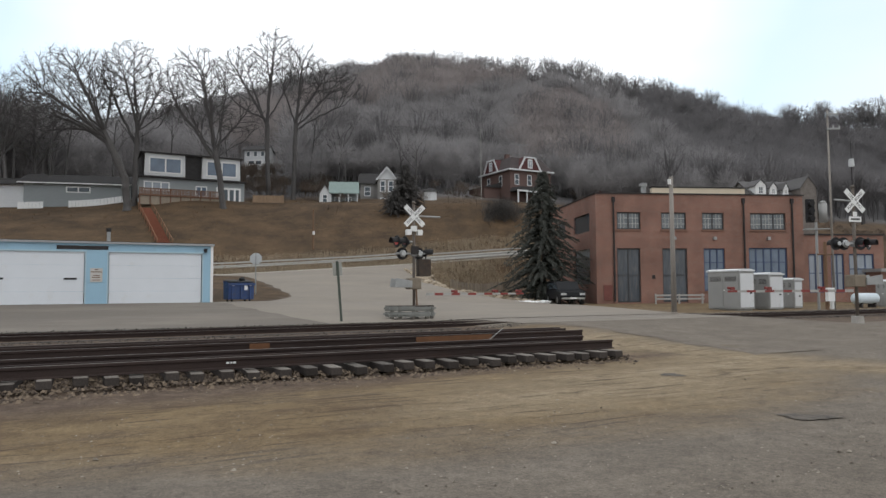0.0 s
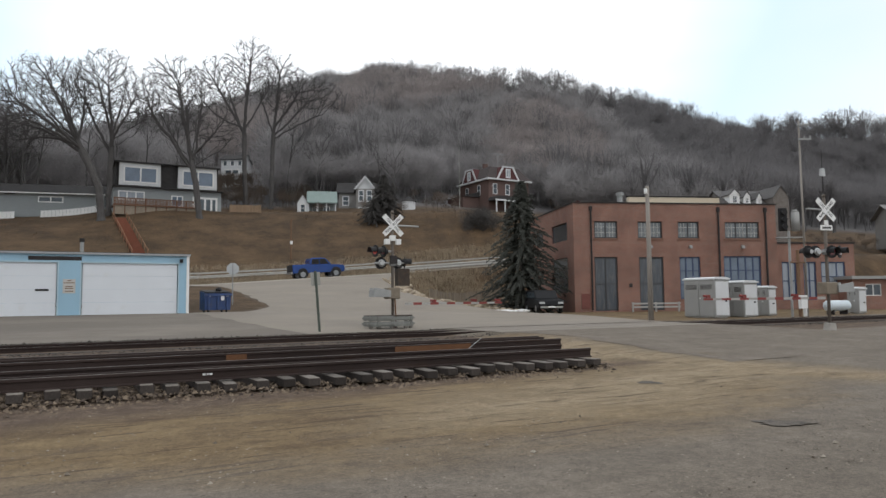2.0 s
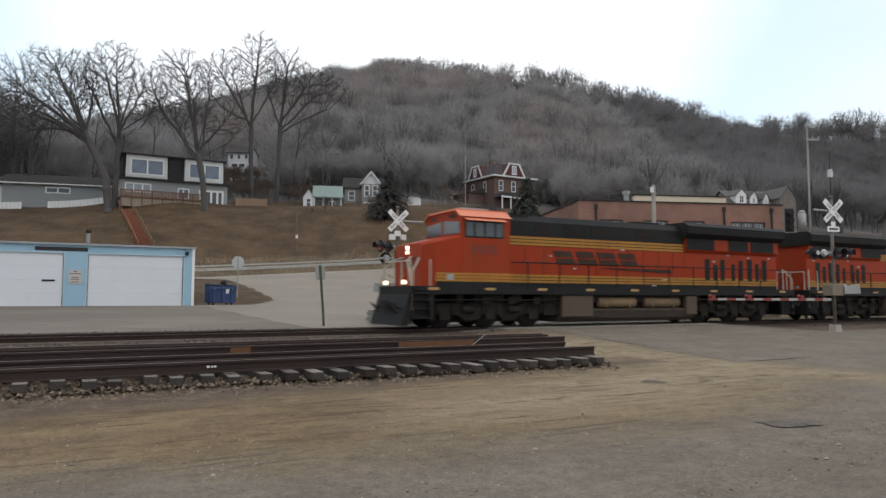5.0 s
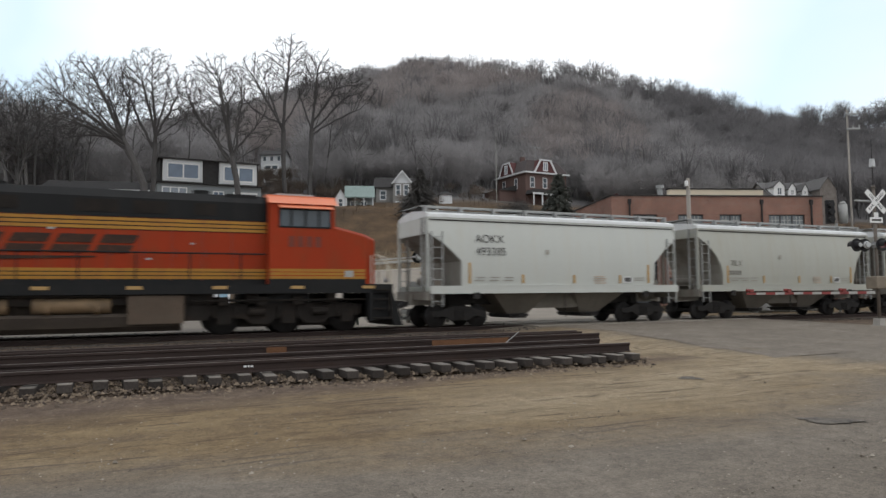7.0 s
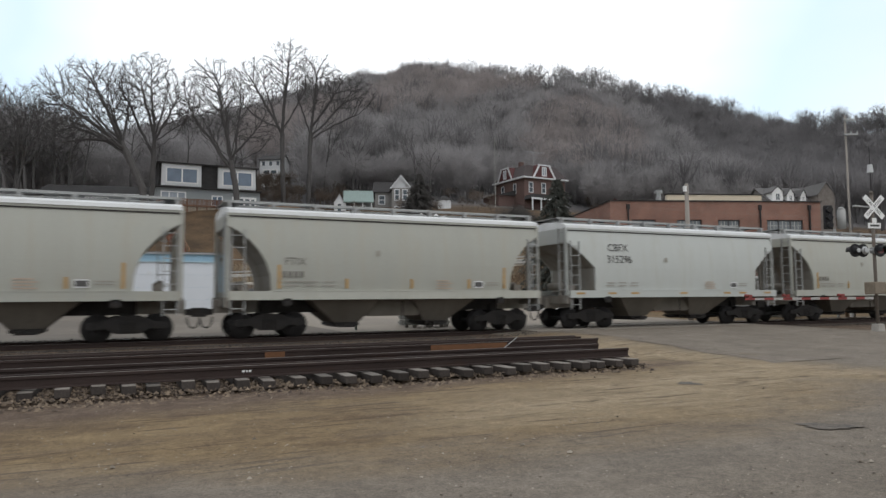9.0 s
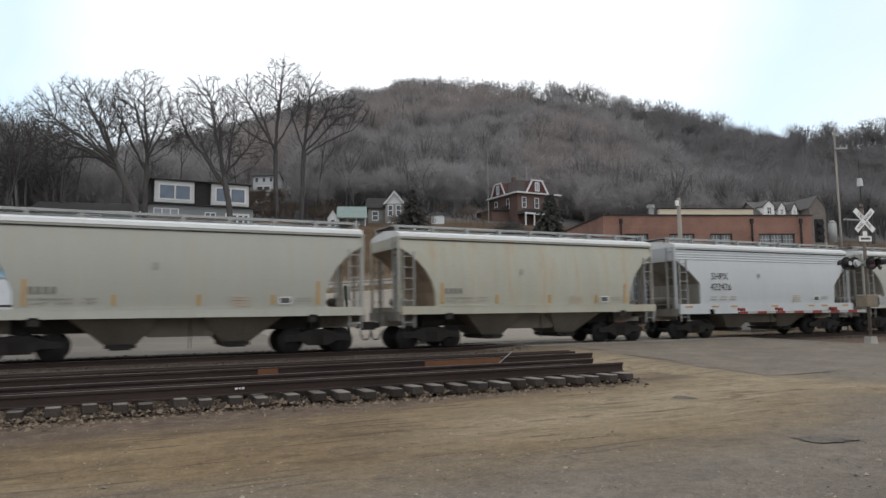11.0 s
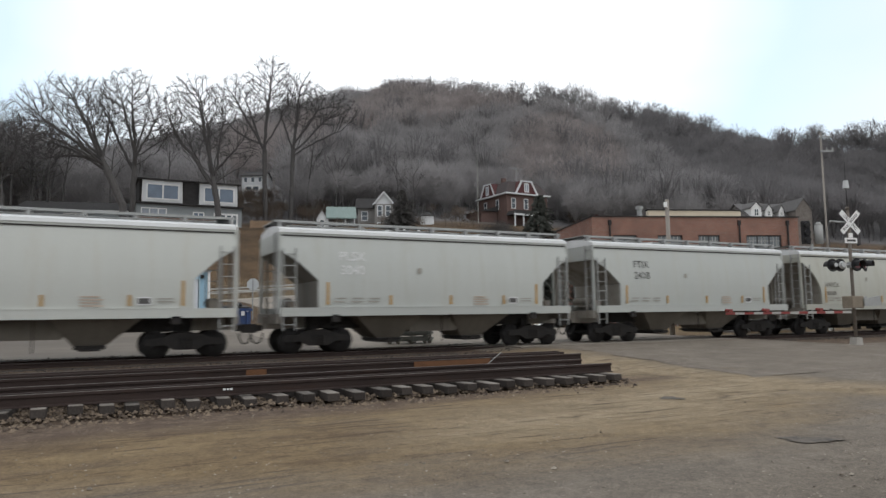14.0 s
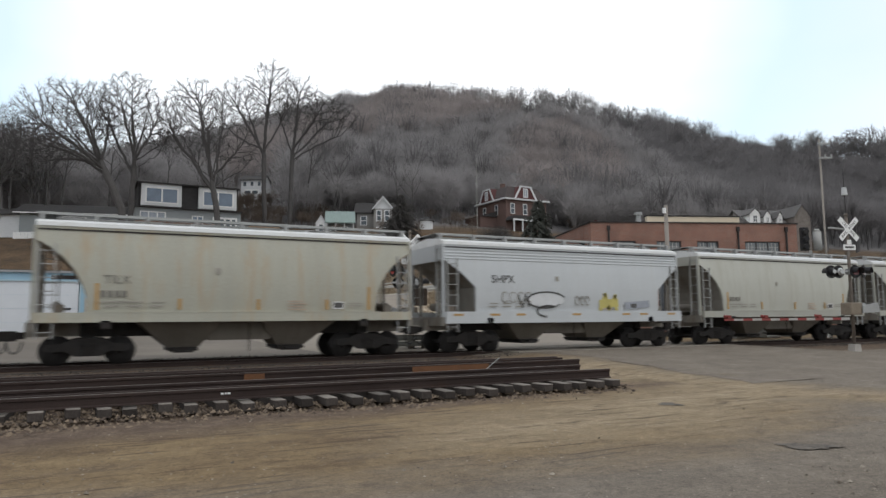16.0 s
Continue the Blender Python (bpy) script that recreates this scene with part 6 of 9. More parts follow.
def crossing_signal(name_label, m, z_x, arm_len, arm_turn, lamps_low, lamps_high=None, plate=4.25, mech_z=1.75, guard=False, arm_z=1.25):
    s = thing("crossing_signal", m, name_label, "crossing signal", "level crossing signals")
    bm = B()
    cyl(bm, (0, 0, 0), (0, 0, z_x + 0.55), 0.065, seg=12)
    cyl(bm, (0, 0, z_x + 0.55), (0, 0, z_x + 0.66), 0.10, 0.06, seg=12)
    part("mast", bm, M["mast"], s, "dull weathered steel mast", True)
    bm = B()
    prism(bm, [(-0.2, -0.2), (0.2, -0.2), (0.13, 0.28), (-0.13, 0.28)], -0.18, 0.18)
    part("base", bm, M["concrete"], s)
    crossbuck(s, z_x, -0.085)
    if lamps_high:
        for x, dz in ((-0.27, 0.0), (-0.02, 0.16), (0.25, 0.0)):
            bm = B()
            box(bm, x - 0.11, x + 0.11, -0.17, 0.05, plate - 0.19 + dz, plate + 0.05 + dz)
            part("bell_box", bm, M["white"], s, "small white box under the crossbuck")
    if not lamps_high:
        bm = B()
        box(bm, -0.30, 0.30, -0.09, -0.07, plate, plate + 0.22)
        box(bm, -0.10, 0.10, -0.09, -0.07, plate + 0.23, plate + 0.42)
        pl = part("track_plate", bm, M["white"], s, "small white plate below the crossbuck")
        bars([(-0.22, plate + 0.07, 0.44, 0.08)], M["marking"], pl, pose(0, -0.091, 0))
    bm = B()
    cyl(bm, (0.0, 0, z_x), (1.25, -0.05, z_x - 0.02) if lamps_high else (-0.95, -0.05, z_x + 0.03), 0.04, seg=8)
    part("cross_arm", bm, M["galv"], s)
    bm = B()
    cyl(bm, (-0.85, 0, lamps_low), (0.62, 0, lamps_low), 0.045, seg=8)
    box(bm, -0.11, 0.11, -0.11, 0.11, lamps_low - 0.12, lamps_low + 0.12)
    part("lamp_bar", bm, M["galv"], s)
    if lamps_high:
        for x in (-0.52, 0.27):
            lamp_unit(s, x, 0.10, lamps_low, 1)
            bm = B()
            cyl(bm, (x, -0.12, lamps_low), (x, -0.02, lamps_low), 0.10, 0.16, seg=16)
            part("lamp_back", bm, M["galv_pale"], s, "pale rear cover of a lamp")
        lamp_unit(s, 0.62, 0.10, lamps_low + 0.03, -1, False, 75)
    else:
        for x, r in ((-0.45, 0.19), (-0.82, 0.14)):
            lamp_unit(s, x, 0.10, lamps_low, 1)
            bm = B()
            cyl(bm, (x, -0.12, lamps_low), (x, -0.02, lamps_low), r * 0.55, r * 0.85, seg=16)
            part("lamp_back", bm, M["galv_pale"], s, "pale rear cover of a lamp")
        lamp_unit(s, 0.16, -0.14, lamps_low, -1)
        lamp_unit(s, 0.60, -0.10, lamps_low, -1, False, 28)
    if lamps_high:
        for x, y, f, lit in ((-0.86, -0.16, -1, True), (-0.42, 0.04, -1, False)):
            lamp_unit(s, x, y, lamps_high, f, lit, -78)
        bm = B()
        box(bm, -0.16, 0.16, -0.2, -0.066, lamps_high - 0.55, lamps_high - 0.2)
        part("junction_box", bm, M["copper"], s)
        bm = B()
        box(bm, 0.18, 0.74, -0.2, 0.2, mech_z + 0.30, mech_z + 1.06)
        part("relay_case", bm, M["rust_dark"], s, "dark relay case on the mast")
        bm = B()
        cyl(bm, (-0.95, 0, lamps_high), (0, 0, lamps_high), 0.045, seg=8)
        part("lamp_bar", bm, M["galv"], s)
    bm = B()
    box(bm, -0.32, 0.26, -0.28, 0.28, mech_z - 0.28, mech_z + 0.22)
    bevelled(bm, 0.03)
    part("gate_motor", bm, M["mech"], s, "weathered gate mechanism box")
    bm = B()
    k = 1 if arm_turn > 0 else -1
    prism(bm, [(-k * 0.2, mech_z + 0.1), (-k * 0.95, mech_z + 0.22), (-k * 1.0, mech_z - 0.18), (-k * 0.2, mech_z - 0.2)], -0.36, -0.30)
    prism(bm, [(-k * 0.2, mech_z + 0.1), (-k * 0.95, mech_z + 0.22), (-k * 1.0, mech_z - 0.18), (-k * 0.2, mech_z - 0.2)], 0.30, 0.36)
    box(bm, min(-k * 0.7, -k * 1.0), max(-k * 0.7, -k * 1.0), -0.30, 0.30, mech_z - 0.18, mech_z + 0.12)
    part("counterweight", bm, M["galv"], s)
    arm = new("gate_arm")
    arm.parent = s
    arm["label"] = "lowered red and white striped gate arm"
    n = round(arm_len / 0.41)
    for i in range(n):
        bm = B()
        a, b = k * (0.45 + i * 0.41), k * (0.45 + (i + 1) * 0.41)
        hgt = 0.055 - 0.015 * i / n
        box(bm, min(a, b), max(a, b), -0.33, -0.30, arm_z - hgt, arm_z + hgt)
        part("stripe", bm, M["red"] if i % 2 else M["arm_white"], arm)
    for i in (3, n // 2 + 2, n - 1):
        bm = B()
        x = k * (0.45 + (i + 0.5) * 0.41)
        box(bm, x - 0.08, x + 0.08, -0.36, -0.26, arm_z + 0.05, arm_z + 0.17)
        cyl(bm, (x - 0.1, -0.31, arm_z + 0.13), (x - 0.2, -0.31, arm_z + 0.13), 0.055, seg=10)
        part("arm_lamp", bm, M["red"], arm, "small red lamp on the arm")
    if guard:
        bow = [(-1.3, 0.10), (-1.22, -0.45), (-0.95, -0.72), (-0.25, -0.80), (0.5, -0.72), (0.77, -0.45), (0.85, 0.10)]
        for zz in (0.26, 0.50):    # two ribbed beams bent round the mast
            bm = B()
            for (ax, ay), (bx, by) in zip(bow, bow[1:]):
                for za, zb, o in ((zz, zz + 0.07, 0.0), (zz + 0.07, zz + 0.14, 0.045), (zz + 0.14, zz + 0.21, 0.0)):
                    f = 1 - o / 0.8
                    q = [bm.verts.new(v) for v in ((ax / f, ay / f, za), (bx / f, by / f, za), (bx / f, by / f, zb), (ax / f, ay / f, zb))]
                    bm.faces.new(q)
            g = part("guard_rail", bm, M["guard"], s, "weathered steel guard beam bent round the base")
            sm = g.modifiers.new("thickness", "SOLIDIFY")
            sm.thickness = 0.03
        bm = B()
        bm.faces.new([bm.verts.new((x, y, 0.735)) for x, y in bow])
        g = part("top_plate", bm, M["rust_dark"], s, "dark rusty cover plate over the guard")
        g.modifiers.new("thickness", "SOLIDIFY").thickness = 0.06
        for x, y in ((-1.15, -0.42), (-0.85, -0.62), (-0.25, -0.70), (0.40, -0.62), (0.70, -0.42)):
            bm = B()
            box(bm, x - 0.07, x + 0.07, y, y + 0.12, -0.2, 0.70)
            part("guard_post", bm, M["wood_pole"], s)
        bm = B()
        cyl(bm, (0.14, -0.1, 0), (0.05, -0.16, mech_z - 0.25), 0.04, seg=8)
        part("conduit", bm, M["rust_post"], s)
    return s


M["arm_white"] = mat("grimy_white", (0.36, 0.35, 0.33), 0.7, scale=3, var=0.2)
M["guard"] = mat("weathered_guard", (0.21, 0.215, 0.20), 0.6, 0.3, scale=3, var=0.25)
M["rust_dark"] = mat("dark_rusty_case", (0.050, 0.038, 0.030), 0.85, scale=3, var=0.4, dirt=(0.09, 0.055, 0.035))
M["lens_pale"] = mat("pale_unlit_lens", (0.42, 0.40, 0.39), 0.2, scale=4, var=0.1, bump=0)
M["mast"] = mat("weathered_mast", (0.145, 0.125, 0.108), 0.7, 0.2, scale=3, var=0.25, dirt=(0.12, 0.08, 0.055), dirt_at=0.6)
M["mech"] = mat("weathered_mechanism", (0.20, 0.165, 0.125), 0.8, scale=3, var=0.3)


def build_crossing():
    crossing_signal("crossing signal with crossbuck and lowered gate beyond the tracks", pose(12.65, 28.15, 0.2, 0, 0, -4), 4.72, 4.9, 1, 3.03, 3.55, plate=4.05, mech_z=1.72, guard=True, arm_z=1.22)
    crossing_signal("crossing signal with crossbuck and lowered gate before the tracks", pose(27.95, 17.85, 0.17, 0, 0, -14), 5.02, 5.8, -1, 3.25, None, plate=4.15, mech_z=1.75, arm_z=1.32)
    # wayside railway signal
    w = thing("railway_signal", pose(39.17, 27.36, 0.3, 0, 0, -35), "railway signal mast with two hooded heads", "signal")
    bm = B()
    cyl(bm, (0, 0, 0), (0, 0, 5.3), 0.08, seg=10)
    part("mast", bm, M["galv"], w)
    bm = B()
    box(bm, -0.7, 0.7, -0.25, 0.25, 4.85, 4.92)
    part("platform", bm, M["galv"], w)
    bm = B()
    box(bm, -0.58, -0.05, -0.05, 0.1, 5.3, 6.75)
    bevelled(bm, 0.05)
    hd = part("signal_head", bm, M["black"], w, "black hooded signal head")
    for i in range(3):
        bm = B()
        cyl(bm, (-0.3, -0.35, 5.55 + 0.45 * i), (-0.3, -0.05, 5.55 + 0.45 * i), 0.16, seg=12)
        part("hood", bm, M["black"], hd)
    bm = B()
    cyl(bm, (0.42, 0, 5.3), (0.42, 0, 6.45), 0.24, 0.24, seg=14)
    cyl(bm, (0.42, 0, 6.45), (0.42, 0, 6.62), 0.24, 0.10, seg=14)
    part("signal_back", bm, M["silver_dull"], w, "silver-painted rear of a signal head", True)
    # thin relay mast beside it
    r = thing("relay_mast", pose(39.05, 26.75, 0.32), "dark thin mast with a white box at its foot", "mast")
    bm = B()
    cyl(bm, (0, 0, 0), (0, 0, 4.05), 0.10, seg=8)
    part("mast", bm, M["rust_post"], r)
    bm = B()
    box(bm, -0.30, 0.30, -0.30, -0.105, 0.5, 1.3)
    part("box", bm, M["white"], r)
    bm = B()
    cyl(bm, (-0.7, 0, 3.3), (0.6, 0, 3.3), 0.05, seg=8)
    part("cross_bar", bm, M["rust_post"], r)
    bm = B()
    cyl(bm, (0.95, 0.3, 0.0), (0.95, 0.3, 1.15), 0.14, seg=10)
    part("pipe_stub", bm, M["white"], r)


def cabinet(m, w, d, h, label, mat_front="silver_dull", mat_side="silver"):
    c = thing("relay_cabinet", m, label, "relay cabinet", "crossing relay cabinets")
    bm = B()
    box(bm, -w / 2, w / 2, -d / 2, d / 2, 0.0, h)
    bevelled(bm, 0.015)
    part("body", bm, M[mat_front], c)
    bm = B()
    box(bm, -w / 2 - 0.06, w / 2 + 0.06, -d / 2 - 0.06, d / 2 + 0.06, h, h + 0.07)
    prism(bm, [(-w / 2 - 0.06, h + 0.07), (w / 2 + 0.06, h + 0.07), (w / 2 - 0.2, h + 0.15), (-w / 2 + 0.2, h + 0.15)], -d / 2, d / 2)
    part("roof", bm, M["silver"], c)
    bm = B()
    box(bm, w / 2 + 0.001, w / 2 + 0.03, -d / 2 + 0.05, d / 2 - 0.05, 0.08, h - 0.08)
    dr = part("door", bm, M[mat_front], c)
    bm = B()
    box(bm, w / 2 + 0.03, w / 2 + 0.07, -d / 2 + 0.15, -d / 2 + 0.22, h * 0.45, h * 0.6)
    part("handle", bm, M["black"], dr)
    # the lit side of the cabinet is painted with the brighter silver
    bm = B()
    box(bm, -w / 2 + 0.08, w / 2 - 0.08, -d / 2 - 0.02, -d / 2 - 0.001, 0.1, h - 0.12)
    dr = part("door", bm, M["silver"], c, "metal front door in the brighter silver of lit faces")
    bm = B()
    box(bm, w / 2 - 0.4, w / 2 - 0.25, -d / 2 - 0.04, -d / 2 - 0.02, h * 0.4, h * 0.45)
    part("label_plate", bm, M["black"], dr)
    for k in (-1, 1):
        bm = B()
        ya, yb = (-d / 2 + 0.06, -0.02) if k < 0 else (0.02, d / 2 - 0.06)
        box(bm, -w / 2 - 0.025, -w / 2 - 0.001, ya, yb, 0.1, h - 0.1)
        dr = part("side_door", bm, M[mat_front], c)
        bm = B()
        for i in range(6):
            box(bm, -w / 2 - 0.034, -w / 2 - 0.026, ya + 0.12, yb - 0.12, h * 0.74 + i * 0.05, h * 0.74 + i * 0.05 + 0.022)
        part("vent", bm, M["copper"], dr)
        if k < 0:
            bm = B()
            cyl(bm, (-w / 2 - 0.026, yb - 0.1, h * 0.5), (-w / 2 - 0.09, yb - 0.1, h * 0.5), 0.035, seg=8)
            part("handle", bm, M["white"], dr)
    bm = B()
    box(bm, -w / 2 + 0.1, w / 2 - 0.1, -d / 2 + 0.1, d / 2 - 0.1, -0.5, 0.0)
    part("plinth", bm, M["concrete"], c)


def build_trackside():
    cabinet(pose(33.9, 29.3, 0.40), 1.25, 2.3, 2.2, "large grey steel relay cabinet beside the crossing")
    cabinet(pose(36.5, 29.0, 0.36), 1.25, 1.6, 2.05, "grey steel relay cabinet with its front coloured as lit")
    cabinet(pose(39.7, 29.6, 0.36), 0.8, 1.0, 1.75, "small grey relay cabinet")
    p = thing("propane_tank", pose(45.2, 28.3, 0.35), "white cylindrical propane tank on short legs", "tank")
    bm = B()
    cyl(bm, (-1.0, 0, 0.55), (1.0, 0, 0.55), 0.36, seg=18)
    for s in (-1, 1):
        cyl(bm, (s * 1.0, 0, 0.55), (s * 1.15, 0, 0.55), 0.36, 0.26, seg=18)
        cyl(bm, (s * 1.15, 0, 0.55), (s * 1.24, 0, 0.55), 0.26, 0.08, seg=18)
    part("shell", bm, M["tank_white"], p, smooth=False)
    for s in (-0.7, 0.7):
        bm = B()
        box(bm, s - 0.06, s + 0.06, -0.25, 0.25, -0.1, 0.28)
        part("leg", bm, M["copper"], p)
    cabinet(pose(47.6, 28.4, 0.4), 0.9, 0.8, 1.6, "grey metal utility cabinet by the tank", "silver_dull", "silver_dull")
    # wooden poles
    def pole(m, h, r, label, arms):
        u = thing("utility_pole", m, label, "utility pole", "poles")
        bm = B()
        cyl(bm, (0, 0, -0.3), (0, 0, h), r, r * 0.7, seg=12)
        part("shaft", bm, M["wood_pole"], u, smooth=True)
        for z, w in arms:
            bm = B()
            box(bm, -0.1, w, -r - 0.1, -r + 0.02, z - 0.05, z + 0.05)
            for x in (w * 0.4, w * 0.95):
                cyl(bm, (x, -r - 0.04, z + 0.05), (x, -r - 0.04, z + 0.22), 0.05, 0.03, seg=8)
            part("cross_arm", bm, M["galv"], u)
        return u
    pole(pose(28.33, 28.31, 0.3), 7.5, 0.15, "short weathered wooden pole beside the crossing", [])
    v = thing("pole_light", pose(28.1, 28.2, 7.35), "small white lamp at the top of the pole", "lamp")
    bm = B()
    cyl(bm, (0, 0, 0.0), (0, 0, 0.28), 0.10, seg=10)
    cyl(bm, (0, 0, 0.02), (0.2, 0.05, 0.02), 0.03, seg=6)
    part("head", bm, M["white"], v)
    pole(pose(40.03, 26.95, 0.35, 0, 0, -30), 12.2, 0.075, "tall thin utility pole with short bracket arms", [(11.9, 0.6), (11.0, 0.65)])
    a = thing("antenna_mast", pose(59.5, 38.0, 0.4), "slim grey mast carrying a white antenna drum", "antenna")
    bm = B()
    cyl(bm, (0, 0, 0), (0, 0, 12.0), 0.035, seg=6)
    cyl(bm, (0, 0, 12.0), (0, 0, 14.3), 0.03, 0.015, seg=6)
    part("mast", bm, M["copper"], a)
    bm = B()
    cyl(bm, (0, 0, 11.9), (0, 0, 12.6), 0.27, 0.2, seg=12)
    part("drum", bm, M["galv_pale"], a)
    # post with sign seen from behind
    s = thing("sign_post", pose(9.05, 27.4, 0.27, 0, -4.5, 0), "leaning green steel post with a pale sign seen edge-on", "sign post")
    bm = B()
    box(bm, -0.045, 0.045, -0.03, 0.03, -0.3, 2.55)
    part("post", bm, M["green_post"], s)
    bm = B()
    box(bm, -0.20, 0.20, 0.035, 0.05, 1.95, 2.5)
    part("sign_back", bm, M["signback"], s, "dull pale rear of a sign")
    # stop sign seen from behind
    st = thing("road_sign", pose(9.26, 45.7, 1.2, 0, 0, -16), "round-cornered road sign seen from its pale metal back", "road sign")
    bm = B()
    pts = [(0.40 * math.cos(radians(22.5 + 45 * i)), 2.5 + 0.40 * math.sin(radians(22.5 + 45 * i))) for i in range(8)]
    prism(bm, pts, 0.03, 0.045)
    part("plate", bm, M["galv_pale"], st)
    bm = B()
    box(bm, -0.035, 0.035, -0.03, 0.03, -1.0, 2.85)
    part("post", bm, M["galv"], st)


M["tank_white"] = mat("tank_white", (0.55, 0.62, 0.66), 0.4, scale=2, var=0.08, bump=0.02)
M["kerb_pale"] = mat("pale_kerb", (0.52, 0.49, 0.43), 0.9, scale=2, var=0.2)
M["signback"] = mat("sign_back", (0.34, 0.34, 0.31), 0.7, scale=3, var=0.15)
M["galv_pale"] = mat("pale_galvanised", (0.47, 0.48, 0.48), 0.5, 0.2, scale=3, var=0.08)


def build_dumpster():
    d = thing("dumpster", pose(7.15, 39.9, 1.02, 0, 0, 4) @ Matrix.Diagonal((0.82, 1, 1.04, 1)), "dark blue steel dumpster with open lid and rubbish", "dumpster")
    bm = B()
    prism(bm, [(-0.55, 0.12), (0.55, 0.12), (0.62, 1.12), (-0.62, 1.0)], -0.85, 0.85, "x")
    part("bin", bm, M["dumpster"], d)
    bm = B()
    for x in (-0.6, 0.0, 0.6):
        box(bm, x - 0.05, x + 0.05, -0.66, -0.58, 0.15, 0.98)
    box(bm, -0.92, 0.92, -0.70, -0.60, 0.86, 0.98)
    for s in (-1, 1):
        box(bm, s * 0.86 - 0.04, s * 0.86 + 0.06, -0.35, 0.35, 0.55, 0.72)
    part("ribs", bm, M["dumpster"], d)
    for x in (-0.43, 0.43):
        bm = B()
        prism(bm, [(-0.66, 1.03), (0.64, 1.16), (0.64, 1.19), (-0.66, 1.06)], x - 0.41, x + 0.41, "x")
        part("lid", bm, M["black"], d, "black plastic lid")
    bars([(0.18, 0.62, 0.22, 0.26), (-0.62, 0.84, 0.14, 0.1), (0.52, 0.84, 0.16, 0.1)], M["marking_white"], d, pose(0, -0.66, 0), "sticker")
    for s in (-0.6, 0.6):
        for y in (-0.5, 0.5):
            bm = B()
            cyl(bm, (s - 0.04, y, 0.06), (s + 0.04, y, 0.06), 0.09, seg=10)
            part("castor", bm, M["tyre"], d)
    bm = B()
    bmesh.ops.create_icosphere(bm, subdivisions=2, radius=0.18)
    for v in bm.verts:
        v.co *= 1 + 0.25 * noise.noise(v.co * 9)
        v.co.z *= 0.7
    solid("rubbish_bag", bm, M["black"], "black rubbish bag on the dumpster lid", "rubbish bag", m=pose(7.35, 39.95, 2.27))


# ---------- vehicles ----------
def car_wheel(parent, x, y, r, w=0.22):
    wh = new("wheel")
    wh.parent = parent
    wh.matrix_basis = pose(x, y, r)
    bm = B()
    cyl(bm, (0, -w / 2, 0), (0, w / 2, 0), r, seg=20)
    part("tyre", bm, M["tyre"], wh)
    bm = B()
    cyl(bm, (0, -w / 2 - 0.012, 0), (0, w / 2 + 0.012, 0), r * 0.62, seg=14)
    part("rim", bm, M["rim"], wh)
    return wh


def glass_strip(parent, pts, y, name="side_window", glass="glass"):
    for s in (-1, 1):
        bm = B()
        prism(bm, pts, s * y - 0.01, s * y + 0.01)
        part(name, bm, M[glass], parent)


def pickup_truck():
    p = thing("pickup_truck", pose(0, 0, 0), "blue crew-cab pickup truck driving on the upper road", "pickup truck")
    bm = B()
    prism(bm, [(-2.55, 0.55), (2.45, 0.50), (2.62, 0.70), (2.62, 1.05), (2.48, 1.17), (1.15, 1.28), (-0.88, 1.30), (-0.88, 1.38), (-2.60, 1.38), (-2.60, 0.60)], -0.98, 0.98)
    bevelled(bm, 0.04)
    part("body", bm, M["pickup"], p)
    bm = B()
    prism(bm, [(-0.85, 1.28), (1.30, 1.27), (0.68, 1.90), (0.45, 1.96), (-0.60, 1.97), (-0.74, 1.90)], -0.86, 0.86)
    bevelled(bm, 0.05)
    part("cab", bm, M["pickup"], p)
    glass_strip(p, [(-0.70, 1.36), (0.05, 1.36), (0.05, 1.84), (-0.62, 1.84)], 0.865, "side_window", "black")
    glass_strip(p, [(0.14, 1.36), (1.05, 1.34), (0.64, 1.83), (0.14, 1.84)], 0.865, "side_window", "black")
    bm = B()
    prism(bm, [(1.32, 1.30), (0.72, 1.88), (0.75, 1.90), (1.36, 1.30)], -0.78, 0.78)
    part("windscreen", bm, M["glass"], p)
    bm = B()
    box(bm, -2.50, -0.95, -0.85, 0.85, 1.385, 1.392)
    part("cargo_bed", bm, M["black"], p, "dark open cargo bed")
    bm = B()
    box(bm, -2.63, -2.604, -0.90, 0.90, 0.72, 1.36)
    part("tailgate", bm, M["black"], p, "dark tailgate")
    for x in (-1.62, 1.68):
        for s in (-1, 1):
            bm = B()
            cyl(bm, (x, s * 0.986 - 0.006, 0.50), (x, s * 0.986 + 0.006, 0.50), 0.52, seg=20)
            part("wheel_arch", bm, M["black"], p)
            car_wheel(p, x, s * 0.90, 0.42)
    bm = B()
    for s in (-0.78, 0.78):
        box(bm, 2.605, 2.65, s - 0.16, s + 0.16, 0.86, 1.06)
    part("headlight", bm, M["white"], p)
    bm = B()
    box(bm, 2.55, 2.70, -0.95, 0.95, 0.50, 0.70)
    part("bumper", bm, M["rim"], p, "chrome front bumper")
    bm = B()
    box(bm, -2.74, -2.60, -0.95, 0.95, 0.52, 0.70)
    part("bumper", bm, M["rim"], p, "chrome rear bumper")
    bm = B()
    box(bm, -0.02, 0.0, 0.982, 0.988, 0.6, 1.27)
    box(bm, -0.02, 0.0, -0.988, -0.982, 0.6, 1.27)
    part("door_gap", bm, M["black"], p)
    return p


